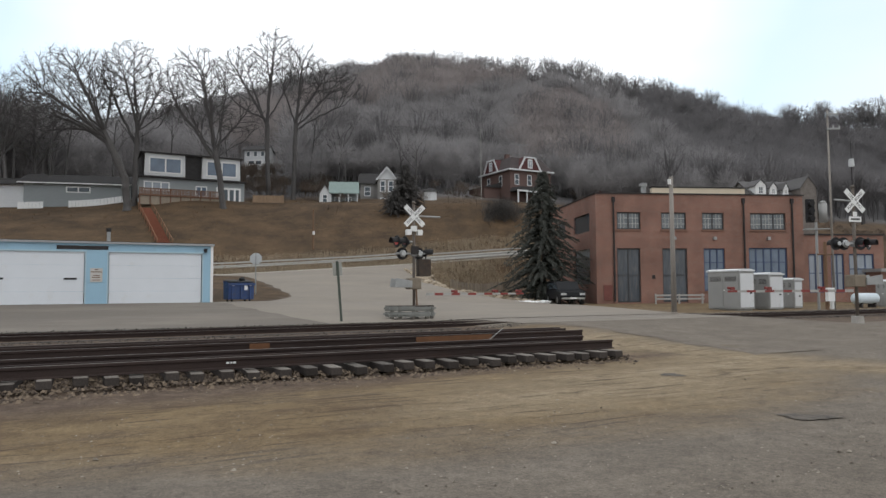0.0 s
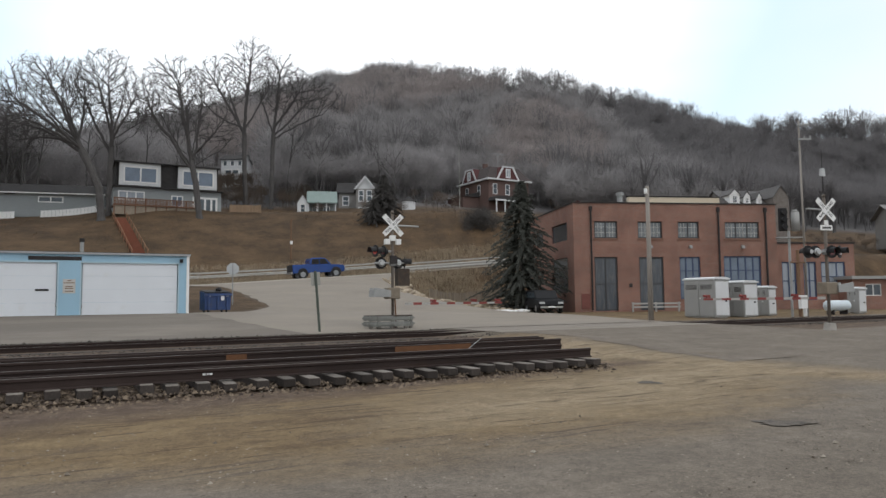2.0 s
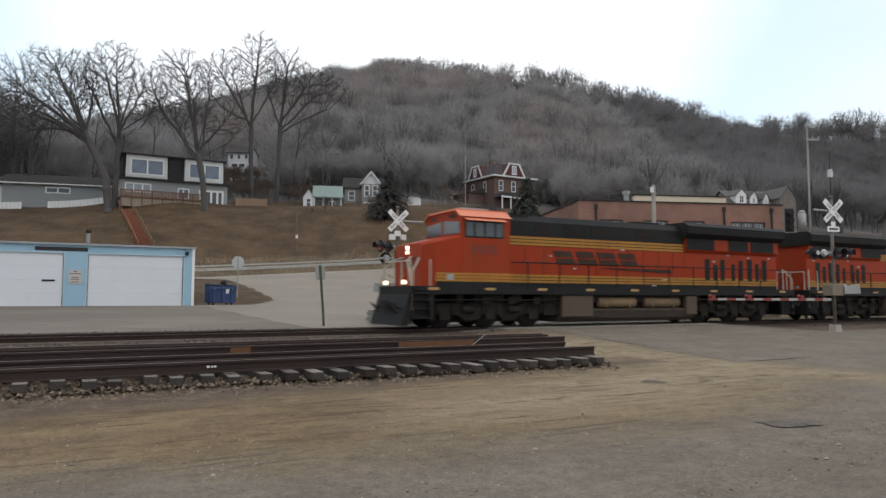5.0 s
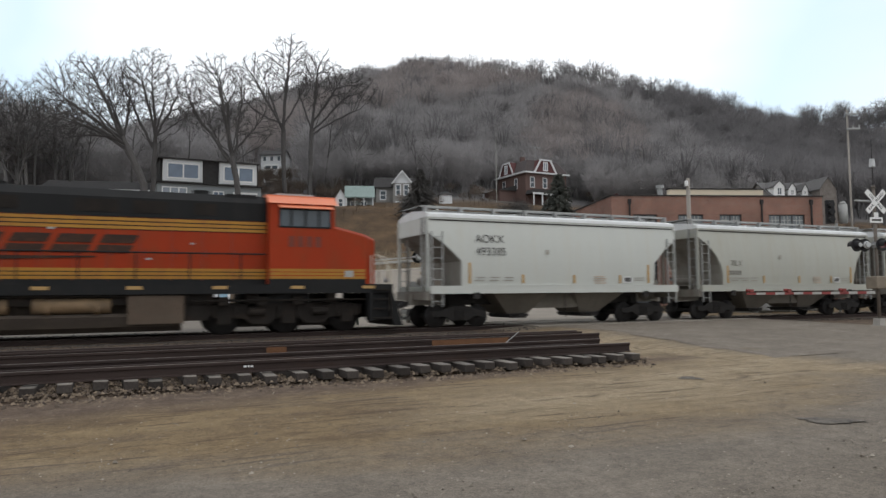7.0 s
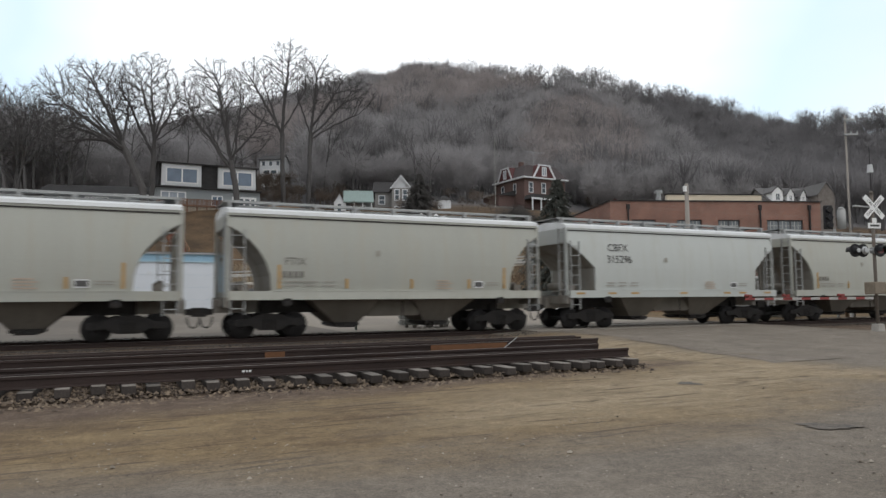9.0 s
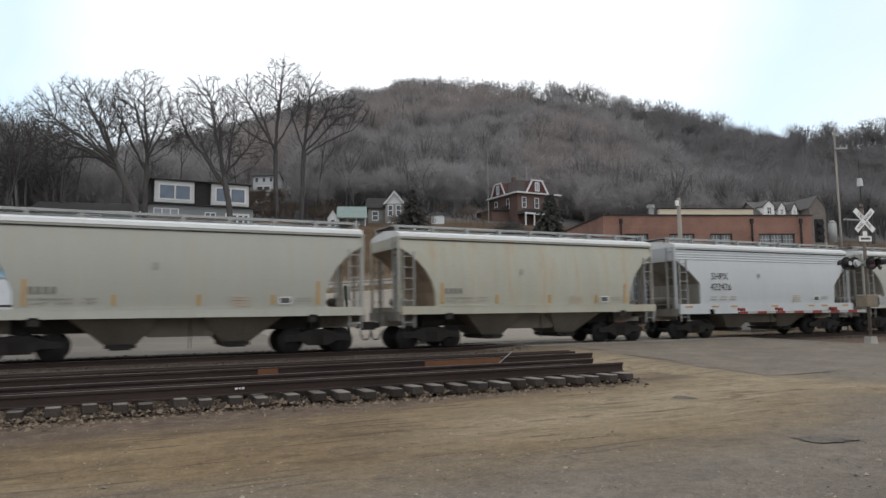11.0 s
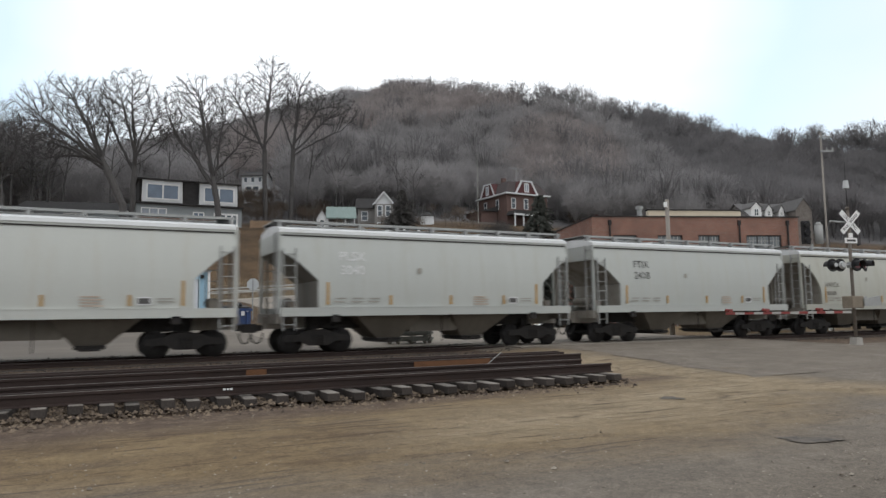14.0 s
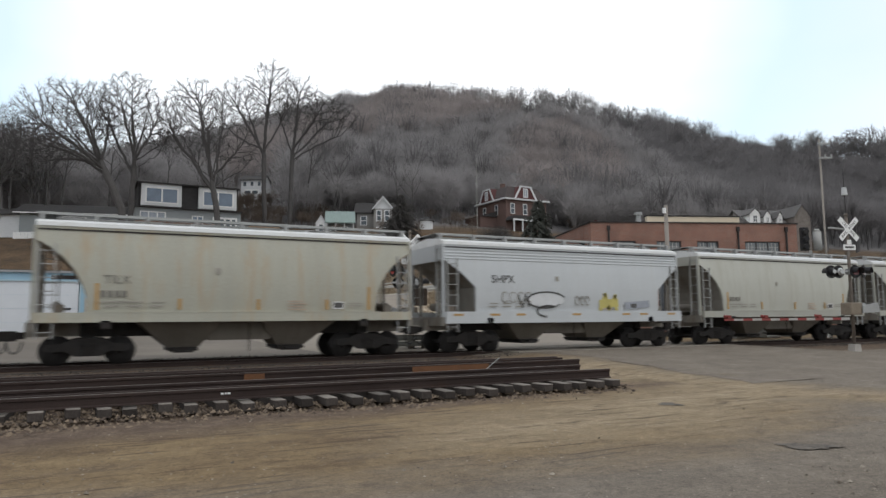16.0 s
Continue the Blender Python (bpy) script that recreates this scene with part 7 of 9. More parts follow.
def white_van():
    v = thing("van", pose(0, 0, 0), "white high-roof van with dark windows and grey stripe", "van")
    bm = B()
    prism(bm, [(-2.75, 0.45), (2.55, 0.45), (2.75, 0.65), (2.70, 1.05), (1.95, 1.35), (1.2, 2.25), (0.9, 2.42), (-2.65, 2.45), (-2.75, 2.2)], -0.98, 0.98)
    bevelled(bm, 0.06)
    part("body", bm, M["van"], v)
    glass_strip(v, [(-2.5, 1.45), (0.35, 1.45), (0.35, 2.05), (-2.45, 2.05)], 0.985)
    glass_strip(v, [(0.5, 1.40), (1.75, 1.36), (1.2, 2.02), (0.5, 2.05)], 0.985)
    glass_strip(v, [(-2.7, 0.72), (2.5, 0.72), (2.5, 0.82), (-2.7, 0.82)], 0.982, "stripe", "signback")
    bm = B()
    box(bm, -1.2, -0.2, -0.4, 0.4, 2.43, 2.60)
    part("roof_unit", bm, M["white"], v)
    for x in (-1.8, 1.75):
        for s in (-1, 1):
            car_wheel(v, x, s * 0.88, 0.36)
    bm = B()
    for s in (-0.8, 0.8):
        box(bm, -2.80, -2.74, s - 0.08, s + 0.08, 0.9, 1.4)
    part("tail_light", bm, M["red"], v)
    return v


def parked_suv(m):
    c = thing("suv", m, "black sport utility vehicle parked by the brick building", "car")
    bm = B()
    prism(bm, [(-2.35, 0.42), (2.3, 0.40), (2.42, 0.62), (2.36, 0.98), (1.35, 1.10), (-2.38, 1.12)], -0.95, 0.95)
    bevelled(bm, 0.06)
    part("body", bm, M["suv"], c)
    bm = B()
    prism(bm, [(-2.32, 1.10), (1.25, 1.08), (0.55, 1.74), (-2.05, 1.78)], -0.86, 0.86)
    bevelled(bm, 0.07)
    part("cabin", bm, M["suv"], c)
    glass_strip(c, [(-2.0, 1.18), (-0.9, 1.18), (-0.9, 1.64), (-1.85, 1.64)], 0.865)
    glass_strip(c, [(-0.8, 1.18), (0.9, 1.16), (0.45, 1.62), (-0.8, 1.64)], 0.865)
    for x in (-1.45, 1.5):
        for s in (-1, 1):
            car_wheel(c, x, s * 0.86, 0.38)
    for s in (-0.7, 0.7):
        bm = B()
        box(bm, 2.37, 2.41, s - 0.2, s + 0.2, 0.72, 0.88)
        part("headlight", bm, M["galv_pale"], c)
    bm = B()
    box(bm, 2.41, 2.47, -0.85, 0.85, 0.42, 0.55)
    part("bumper", bm, M["signback"], c, "grey front bumper")
    bm = B()
    box(bm, 2.472, 2.478, -0.26, 0.26, 0.44, 0.56)
    part("plate", bm, M["white"], c)


# ---------- guard rails, rocks, fence ----------
def guard_rail(pts, label, double=False, deep=1.0):
    g = thing("guard_rail", pose(0, 0, 0), label, "guard rail", "guard rails along the upper road")
    sec = [(0.0, 0.30 - 0.30 * deep), (-0.05, 0.30 - 0.24 * deep), (0.0, 0.30 - 0.15 * deep), (-0.05, 0.30 - 0.06 * deep), (0.0, 0.30)]
    for (ax, ay, az), (bx, by, bz) in zip(pts, pts[1:]):
        bm = B()
        a = [bm.verts.new((ax, ay + p, az + 0.45 + q)) for p, q in sec]
        b = [bm.verts.new((bx, by + p, bz + 0.45 + q)) for p, q in sec]
        a2 = [bm.verts.new((ax, ay + p + 0.02, az + 0.45 + q)) for p, q in sec]
        b2 = [bm.verts.new((bx, by + p + 0.02, bz + 0.45 + q)) for p, q in sec]
        for i in range(4):
            bm.faces.new((a[i], b[i], b[i + 1], a[i + 1]))
            bm.faces.new((a2[i + 1], b2[i + 1], b2[i], a2[i]))
        bm.faces.new((a[4], b[4], b2[4], a2[4]))
        part("beam", bm, M["rail_pale"], g)
        if double:
            bm = B()
            prism(bm, [(ax, az + 0.92), (bx, bz + 0.92), (bx, bz + 1.06), (ax, az + 1.06)], ay - 0.04, ay)
            part("top_rail", bm, M["rail_pale"], g)
        bm = B()
        box(bm, ax - 0.08, ax + 0.08, ay + 0.03, ay + 0.2, az - 0.4, az + (1.06 if double else 0.72))
        part("post", bm, M["wood_pole"], g)
    return g


def build_guards():
    guard_rail([(x, 71.6, hz(x, 71.6) - 0.12) for x in np.arange(-4, 34, 3.8)], "long pale double guard rail on posts behind the upper road", True)
    guard_rail([(x, 63.0, float(upper_road_z(x)) - 0.1) for x in np.arange(28.5, 62, 3.8)], "galvanised guard rail on the bank before the upper road", True, 1.7)
    # pale kerb line along the near edge of the upper road
    bm = B()
    for x in np.arange(4, 46, 2.0):
        za, zb = float(upper_road_z(x)), float(upper_road_z(x + 1.97))
        prism(bm, [(x, za - 0.1), (x + 1.97, zb - 0.1), (x + 1.97, zb + 0.09), (x, za + 0.09)], 63.05, 63.3)
    solid("kerb", bm, M["kerb_pale"], "low pale kerb along the road edge", "kerb", kind="structure")


def rock_bm(seed, size):
    bm = B()
    bmesh.ops.create_icosphere(bm, subdivisions=2, radius=size)
    off = Vector((seed * 3.1, seed * 1.7, seed * 0.9))
    for v in bm.verts:
        n1 = noise.noise(v.co / size * 1.1 + off)
        v.co *= 1 + 0.45 * n1
        v.co.z *= 0.62
    return bm


def build_rocks():
    meshes = [mesh_of("boulder", rock_bm(i, 0.5), M["stone_pale"]) for i in range(5)]
    rnd = random.Random(3)
    line = [(26.6, 61.0), (27.0, 59.2), (27.2, 57.5), (27.6, 55.5), (28.2, 53), (28.8, 50.5), (29.6, 48), (30.4, 46), (31.2, 44.4)]
    for i in range(150):
        t = rnd.uniform(0, len(line) - 1.001)
        a, b, k = line[int(t)], line[int(t) + 1], t % 1
        x, y = a[0] + (b[0] - a[0]) * k + rnd.gauss(0.4, 0.7), a[1] + (b[1] - a[1]) * k + rnd.gauss(0, 0.4)
        s = rnd.uniform(0.28, 0.8)
        ob = new("boulder", rnd.choice(meshes))
        ob.matrix_basis = pose(x, y, hz(x, y) + 0.08 * s, rnd.uniform(-20, 20), rnd.uniform(-20, 20), rnd.uniform(0, 360)) @ Matrix.Diagonal((s, s, s, 1))
        tagged(ob, "rough pale limestone boulder edging the drive", "boulder", "boulders along the drive")
    bm = B()
    for i in range(26):
        x, y = rnd.uniform(-1.5, 1.6), rnd.gauss(0, 0.25)
        r = rnd.uniform(0.12, 0.3)
        bmesh.ops.create_icosphere(bm, subdivisions=1, radius=r, matrix=Matrix.Translation((x, y, 0.1 + r * 0.3)) @ Matrix.Diagonal((1.5, 1, 0.5, 1)))
    solid("rubble_heap", bm, M["white"], "low heap of white broken rubble by the road", "rubble", m=pose(28.6, 43.4, 0.5, 0, 0, -20))
    f = thing("picket_fence", pose(0, 0, 0), "weathered grey wooden picket fence on the bank", "fence")
    bm = B()
    box(bm, -0.07, 0.07, -0.012, 0.012, 0, 1.25)
    me = mesh_of("picket", bm, M["fence_wood"])
    for i in range(62):
        x = 29.2 + i * 0.155
        y = 56.6 + 0.02 * i
        ob = new("picket", me)
        ob.parent = f
        ob.matrix_basis = pose(x, y, hz(x, y) - 0.15 + rnd.uniform(-0.05, 0.08), 0, rnd.uniform(-3, 3), 0)
    # steps with a rail beside the fir
    s = thing("outdoor_steps", pose(33.3, 46.6, 0.6, 0, 0, -15), "short timber steps with a grey handrail", "steps")
    for i in range(6):
        bm = B()
        box(bm, -0.6, 0.6, i * 0.32, i * 0.32 + 0.34, -0.3, i * 0.2 + 0.05)
        part("step", bm, M["wood_pole"], s)
    for k in (-0.62, 0.62):
        bm = handrail_bm([(k, 0, 0.95), (k, 1.9, 2.1)], [((k, y, -0.2), (k, y, 0.95 + y * 0.6)) for y in (0, 0.95, 1.9)], 0.04)
        part("handrail", bm, M["wood_pole"], s)
    # bare lamp post on the slope
    lp = thing("lamp_post", pose(22.4, 78.3, hz(22.4, 78.3)), "rusty post with a small white lamp on the slope", "lamp post")
    bm = B()
    cyl(bm, (0, 0, -0.3), (0, 0, 4.6), 0.11, 0.09, seg=8)
    part("post", bm, M["rust_post"], lp)
    bm = B()
    cyl(bm, (0, -0.14, 1.7), (0, -0.14, 2.1), 0.14, seg=8)
    part("lamp", bm, M["white"], lp)


# ---------- houses on the slope ----------
def gable_roof(parent, x0, x1, y0, y1, z, rise, material, over=0.35, along="x", name="roof"):
    bm = B()
    t = 0.14
    if along == "x":
        ym = (y0 + y1) / 2
        k = rise / (ym - y0)
        prism(bm, [(y0 - over, z - over * k), (ym, z + rise), (y1 + over, z - over * k), (y1 + over, z - over * k + t), (ym, z + rise + t), (y0 - over, z - over * k + t)], x0 - over, x1 + over, "x")
    else:
        xm = (x0 + x1) / 2
        k = rise / (xm - x0)
        prism(bm, [(x0 - over, z - over * k), (xm, z + rise), (x1 + over, z - over * k), (x1 + over, z - over * k + t), (xm, z + rise + t), (x0 - over, z - over * k + t)], y0 - over, y1 + over)
    return part(name, bm, M[material], parent)


def gable_wall(parent, x0, x1, y0, y1, z, rise, material, along="x"):
    bm = B()
    if along == "x":
        prism(bm, [(y0, z), (y1, z), ((y0 + y1) / 2, z + rise)], x0, x1, "x")
    else:
        prism(bm, [(x0, z), (x1, z), ((x0 + x1) / 2, z + rise)], y0, y1)
    return part("gable", bm, M[material], parent)


def walls(parent, x0, x1, y0, y1, z0, z1, material, name="wall"):
    bm = B()
    box(bm, x0, x1, y0, y1, z0, z1)
    return part(name, bm, M[material], parent)


def build_houses():
    # grey and white house with a mansard upper floor and two wide dormers
    h = thing("house", pose(12.2, 104.6, 14.9, 0, 0, 1), "grey house with mansard roof and wide white dormers", "house", "houses on the slope")
    walls(h, -7.2, 7.2, 0, 9, -1.5, 2.7, "siding")
    walls(h, -6.9, 6.8, 0.5, 8.5, 2.85, 6.3, "shingle", "mansard")
    bm = B()
    box(bm, -7.5, 7.4, -0.5, 9.3, 2.7, 2.86)
    part("eave", bm, M["shingle"], h, "dark shingled eave")
    bm = B()
    box(bm, -7.1, 7.0, 0.2, 8.8, 6.3, 6.42)
    part("roof", bm, M["shingle"], h)
    for x0, x1 in ((-6.8, -0.9), (0.9, 6.8)):
        d = new("dormer")
        d.parent = h
        bm = B()
        prism(bm, [(x0 + 0.25, 3.0), (x1 - 0.25, 3.0), (x1 - 0.3, 6.1), (x0 + 0.3, 6.1)], -0.25, 1.5)
        part("dormer_wall", bm, M["siding_white"], d)
        bm = B()
        prism(bm, [(-0.55, 6.1), (3.0, 6.55), (3.0, 6.75), (-0.55, 6.3)], x0 - 0.15, x1 + 0.15, "x")
        part("dormer_roof", bm, M["shingle"], d)
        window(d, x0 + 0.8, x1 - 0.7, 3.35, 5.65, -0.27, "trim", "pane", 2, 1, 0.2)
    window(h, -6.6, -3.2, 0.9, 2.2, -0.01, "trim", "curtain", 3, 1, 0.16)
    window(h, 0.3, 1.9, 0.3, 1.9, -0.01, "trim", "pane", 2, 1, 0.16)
    window(h, 3.2, 6.7, -0.9, 1.9, -0.01, "trim", "glass", 4, 1, 0.28)
    bm = B()
    box(bm, 6.8, 7.22, -0.03, 0.3, -1.5, 2.7)
    part("corner_board", bm, M["siding"], h)
    dk = thing("timber_deck", pose(12.2, 104.6, 14.6, 0, 0, 1), "brown timber deck with railing before the house", "deck")
    bm = B()
    box(bm, -7.4, 3.2, -3.6, -0.05, 0.0, 0.16)
    part("floor", bm, M["deck"], dk)
    bm = B()
    box(bm, -7.4, 3.2, -3.6, -3.5, 0.95, 1.05)
    box(bm, -7.4, 3.2, -3.58, -3.52, 0.1, 0.22)
    for i in range(58):
        box(bm, -7.35 + i * 0.18, -7.24 + i * 0.18, -3.57, -3.53, 0.2, 0.96)
    part("rail", bm, M["deck"], dk)
    for i in range(9):
        bm = B()
        x = -7.3 + i * 1.3
        box(bm, x - 0.07, x + 0.07, -3.62, -3.48, -1.2, 1.0)
        part("post", bm, M["deck"], dk)
    bm = B()
    box(bm, -7.4, 3.2, -3.46, -3.38, -1.2, -0.02)
    part("skirt", bm, M["fence_wood"], dk)
    # timber stair down the slope
    st = thing("slope_stair", pose(0, 0, 0), "long reddish timber stair running down the slope", "stairs")
    n = 34
    a, b = Vector((5.6, 99.5, 0)), Vector((6.7, 81.5, 0))
    for i in range(n):
        p = a.lerp(b, i / (n - 1))
        bm = B()
        zz = hz(p.x, p.y) + 0.22
        box(bm, p.x - 0.68, p.x + 0.68, p.y - 0.30, p.y + 0.30, zz - 0.12, zz)
        part("tread", bm, M["stair"], st)
    for k in (-0.8, 0.8):
        bm = B()
        for i in range(n - 1):
            p, q = a.lerp(b, i / (n - 1)), a.lerp(b, (i + 1) / (n - 1))
            cyl(bm, (p.x + k, p.y, hz(p.x, p.y) + 0.85), (q.x + k, q.y, hz(q.x, q.y) + 0.85), 0.035, seg=5)
            if i % 4 == 0:
                cyl(bm, (p.x + k, p.y, hz(p.x, p.y) - 0.2), (p.x + k, p.y, hz(p.x, p.y) + 0.95), 0.05, seg=5)
        part("stair_rail", bm, M["rail_wood"], st)
    # long low grey garage and a white fence
    g = thing("house", pose(-2.6, 111.5, 14.7, 0, 0, -12), "long low grey outbuilding with dark roof", "house", "houses on the slope")
    walls(g, -7, 7.0, 0, 8, -1, 2.6, "siding")
    gable_roof(g, -7, 7.0, 0, 8, 2.6, 1.5, "shingle", 0.7)
    bm = B()
    box(bm, -7.7, 7.7, -0.72, -0.68, 2.25, 2.42)
    part("fascia", bm, M["trim"], g)
    window(g, -1.6, 1.6, 1.1, 2.0, -0.01, "trim", "glass", 2, 1, 0.16)
    g2 = thing("house", pose(-10.8, 114.5, 14.6, 0, 0, -26), "small white-fronted shed with dark roof", "shed", "houses on the slope")
    walls(g2, -4, 4, 0, 7, -1, 2.4, "siding_white")
    gable_roof(g2, -4, 4, 0, 7, 2.4, 1.2, "shingle", 0.5)
    f = thing("picket_fence", pose(-2.0, 110.0, 0, 0, 0, -12), "white board fence before the outbuilding", "fence")
    for x0, x1 in ((-1.8, 5.6), (-8.2, -4.6)):
        for i in range(int((x1 - x0) / 0.46)):
            x = x0 + i * 0.46
            p = f.matrix_basis @ Vector((x, 0, 0))
            bm = B()
            box(bm, x, x + 0.42, -0.03, 0.03, hz(p.x, p.y) - 0.3, hz(p.x, p.y) + 0.95)
            part("board", bm, M["white"], f)
    # far white house between the trees
    w = thing("house", pose(28.6, 142.6, 27.6, 0, 0, -30), "white two-storey house far up among the trees", "house", "houses on the slope")
    walls(w, -2.3, 2.3, 0, 5, -3, 2.9, "siding_white")
    gable_roof(w, -2.3, 2.3, 0, 5, 2.9, 1.2, "shingle", 0.3)
    gable_wall(w, -2.3, 2.3, 0, 5, 2.9, 1.2, "siding_white")
    for x in (-1.9, -0.4, 1.1):
        window(w, x, x + 0.8, 1.5, 2.6, -0.01, "trim", "glass", 1, 1, 0.1)
    window(w, -1.7, 1.5, -0.4, 0.9, -0.01, "trim", "glass", 2, 1, 0.3)
    # small cottage with green metal roof
    c = thing("house", pose(33.3, 100.0, 14.7, 0, 0, -18), "small grey cottage with pale green metal roof and porch", "house", "houses on the slope")
    walls(c, -2.0, 2.1, 1.6, 6, -2, 1.7, "siding")
    gable_roof(c, -2.0, 2.1, 0.2, 6.2, 1.75, 2.0, "roof_green", 0.25)
    gable_wall(c, -2.0, 2.1, 1.6, 6.0, 1.7, 1.4, "siding")
    window(c, 0.2, 1.2, 0.1, 1.3, 1.59, "trim", "glass", 2, 1, 0.1)
    window(c, -1.4, -0.7, -0.6, 1.3, 1.59, "trim", "glass", 1, 2, 0.1)
    for x in (-1.95, -0.6, 0.7, 2.05):
        bm = B()
        box(bm, x - 0.08, x + 0.08, 0.12, 0.26, -1, 1.6)
        part("porch_post", bm, M["siding_white"], c)
    bm = B()
    box(bm, -2.1, 2.2, 0.1, 1.6, -0.9, -0.55)
    part("porch_floor", bm, M["deck"], c)
    c2 = thing("house", pose(30.7, 101.0, 14.7, 0, 0, -18), "small white lean-to beside the green-roofed cottage", "house", "houses on the slope")
    walls(c2, -0.85, 0.75, 0.2, 5, -1, 1.6, "siding_white")
    gable_roof(c2, -0.85, 0.75, 0.2, 5, 1.6, 1.25, "siding_dim", 0.15, "y")
    gable_wall(c2, -0.85, 0.75, 0.2, 5, 1.6, 1.25, "siding_white", "y")
    window(c2, -0.45, 0.35, 0.2, 1.5, 0.19, "trim", "glass", 1, 2, 0.12)
    # dim grey house with white gable
    d = thing("house", pose(41.0, 104.6, 15.6, 0, 0, -22), "dim grey house with pale carved gable and bay windows", "house", "houses on the slope")
    walls(d, -3.2, 3.4, 0.8, 8, -2, 3.6, "siding_dim")
    gable_roof(d, -3.2, 3.4, 0.8, 8, 3.6, 2.0, "shingle", 0.4)
    walls(d, -0.4, 2.6, -0.6, 3, -1, 4.0, "siding_dim", "bay")
    gable_roof(d, -0.4, 2.6, -0.6, 4, 4.0, 1.9, "siding_dim", 0.3, "y")
    gable_wall(d, -0.4, 2.6, -0.6, 4, 4.0, 1.9, "siding_white", "y")
    for x in (0.0, 1.3):
        window(d, x, x + 0.9, 1.9, 3.8, -0.61, "siding_white", "glass", 1, 2, 0.16)
        window(d, x, x + 0.9, -0.6, 1.0, -0.61, "siding_white", "glass", 1, 2, 0.16)
    window(d, -2.6, -1.5, 1.4, 3.0, 0.79, "siding_white", "glass", 1, 2, 0.14)
    bm = B()
    for s1 in (-1, 1):
        prism(bm, [(1.1 + s1 * 1.85, 3.85), (1.1 + s1 * 1.55, 3.85), (1.1, 5.75), (1.1, 6.1)], -0.94, -0.905)
    part("barge_board", bm, M["siding_white"], d, "pale carved barge boards")
    # white drum-shaped well house
    s = thing("well_house", pose(46.7, 97.6, 14.4), "small white round well house with dark cap", "shed")
    bm = B()
    cyl(bm, (0, 0, -1), (0, 0, 2.6), 1.05, seg=16)
    part("wall", bm, M["siding_white"], s)
    bm = B()
    cyl(bm, (0, 0, 2.6), (0, 0, 3.3), 1.25, 0.25, seg=16)
    part("roof", bm, M["shingle"], s)
    # large brick house with mansard gables and white trim
    v = thing("house", pose(63.6, 100.8, 17.3, 0, 0, 3), "dark brick house with maroon gables and pale trim", "house", "houses on the slope")
    walls(v, 0.0, 8.8, 0, 9, -5.0, 5.0, "house_brick")
    bm = B()
    box(bm, -0.5, 9.3, -0.5, 9.5, 5.0, 5.25)
    part("cornice", bm, M["siding_white"], v, "pale cornice")
    bm = B()
    a0 = [bm.verts.new(q) for q in ((-0.3, -0.3, 5.25), (9.1, -0.3, 5.25), (9.1, 9.3, 5.25), (-0.3, 9.3, 5.25), (1.2, 1.2, 7.6), (7.6, 1.2, 7.6), (7.6, 7.8, 7.6), (1.2, 7.8, 7.6))]
    for q in ((4, 5, 6, 7), (0, 1, 5, 4), (1, 2, 6, 5), (2, 3, 7, 6), (3, 0, 4, 7), (3, 2, 1, 0)):
        bm.faces.new([a0[i] for i in q])
    part("mansard", bm, M["maroon_dark"], v)
    for m, w in ((pose(4.0, 0, 0), 5.0), (pose(0, 5.5, 0, 0, 0, -90), 4.8)):
        gd = new("gable_dormer")
        gd.parent = v
        gd.matrix_basis = m
        bm = B()
        prism(bm, [(-w / 2, 5.27), (w / 2, 5.27), (w * 0.24, 7.5), (-w * 0.24, 7.5)], -0.36, 2.0)
        part("gable", bm, M["maroon"], gd)
        bm = B()
        for s1 in (-1, 1):
            prism(bm, [(s1 * w / 2, 5.27), (s1 * (w / 2 - 0.4), 5.27), (s1 * (w * 0.24 - 0.34), 7.4), (s1 * w * 0.24, 7.5)], -0.43, -0.37)
        box(bm, -w * 0.27, w * 0.27, -0.43, -0.37, 7.3, 7.55)
        part("gable_trim", bm, M["siding_white"], gd)
        window(gd, -0.5, 0.5, 5.5, 7.1, -0.37, "siding_white", "pane", 2, 1, 0.2)
    for x in (0.9, 3.6, 6.8):
        window(v, x, x + 0.95, 2.5, 4.4, -0.01, "siding_white", "glass", 1, 2, 0.12)
    side = new("side_front")
    side.parent = v
    side.matrix_basis = pose(0, 9, 0, 0, 0, -90)
    for x in (1.8, 5.6):
        window(side, x, x + 0.95, 2.5, 4.4, -0.01, "siding_white", "glass", 1, 2, 0.12)
    walls(v, -3.4, -0.02, 3.0, 8.0, -5.0, 2.2, "house_brick", "wing_wall")
    bm = B()
    prism(bm, [(-3.7, 2.2), (-0.02, 2.2), (-0.02, 3.2)], 2.7, 8.3)
    part("wing_roof", bm, M["shingle"], v)
    bm = B()
    prism(bm, [(-0.2, 1.2), (0.2, 1.9), (5.2, 1.9), (5.6, 1.2)], -2.4, -0.01)
    part("porch_roof", bm, M["shingle"], v)
    bm = B()
    prism(bm, [(3.2, 1.32), (5.7, 1.32), (4.45, 2.5)], -2.52, -2.42)
    part("porch_gable", bm, M["siding_white"], v, "pale porch gable")
    bm = B()
    box(bm, -0.2, 5.6, -2.44, -2.36, -3.2, -3.08)
    for x in np.arange(0.0, 5.5, 0.3):
        box(bm, x - 0.03, x + 0.03, -2.43, -2.37, -4.0, -3.1)
    part("porch_rail", bm, M["siding_white"], v)
    bm = B()
    box(bm, -0.3, 5.7, -2.5, -2.4, 1.0, 1.3)
    part("porch_fascia", bm, M["siding_white"], v)
    for x in (0.0, 1.8, 3.6, 5.4):
        bm = B()
        box(bm, x - 0.1, x + 0.1, -2.4, -2.2, -4.2, 1.1)
        part("porch_post", bm, M["siding_white"], v)
    bm = B()
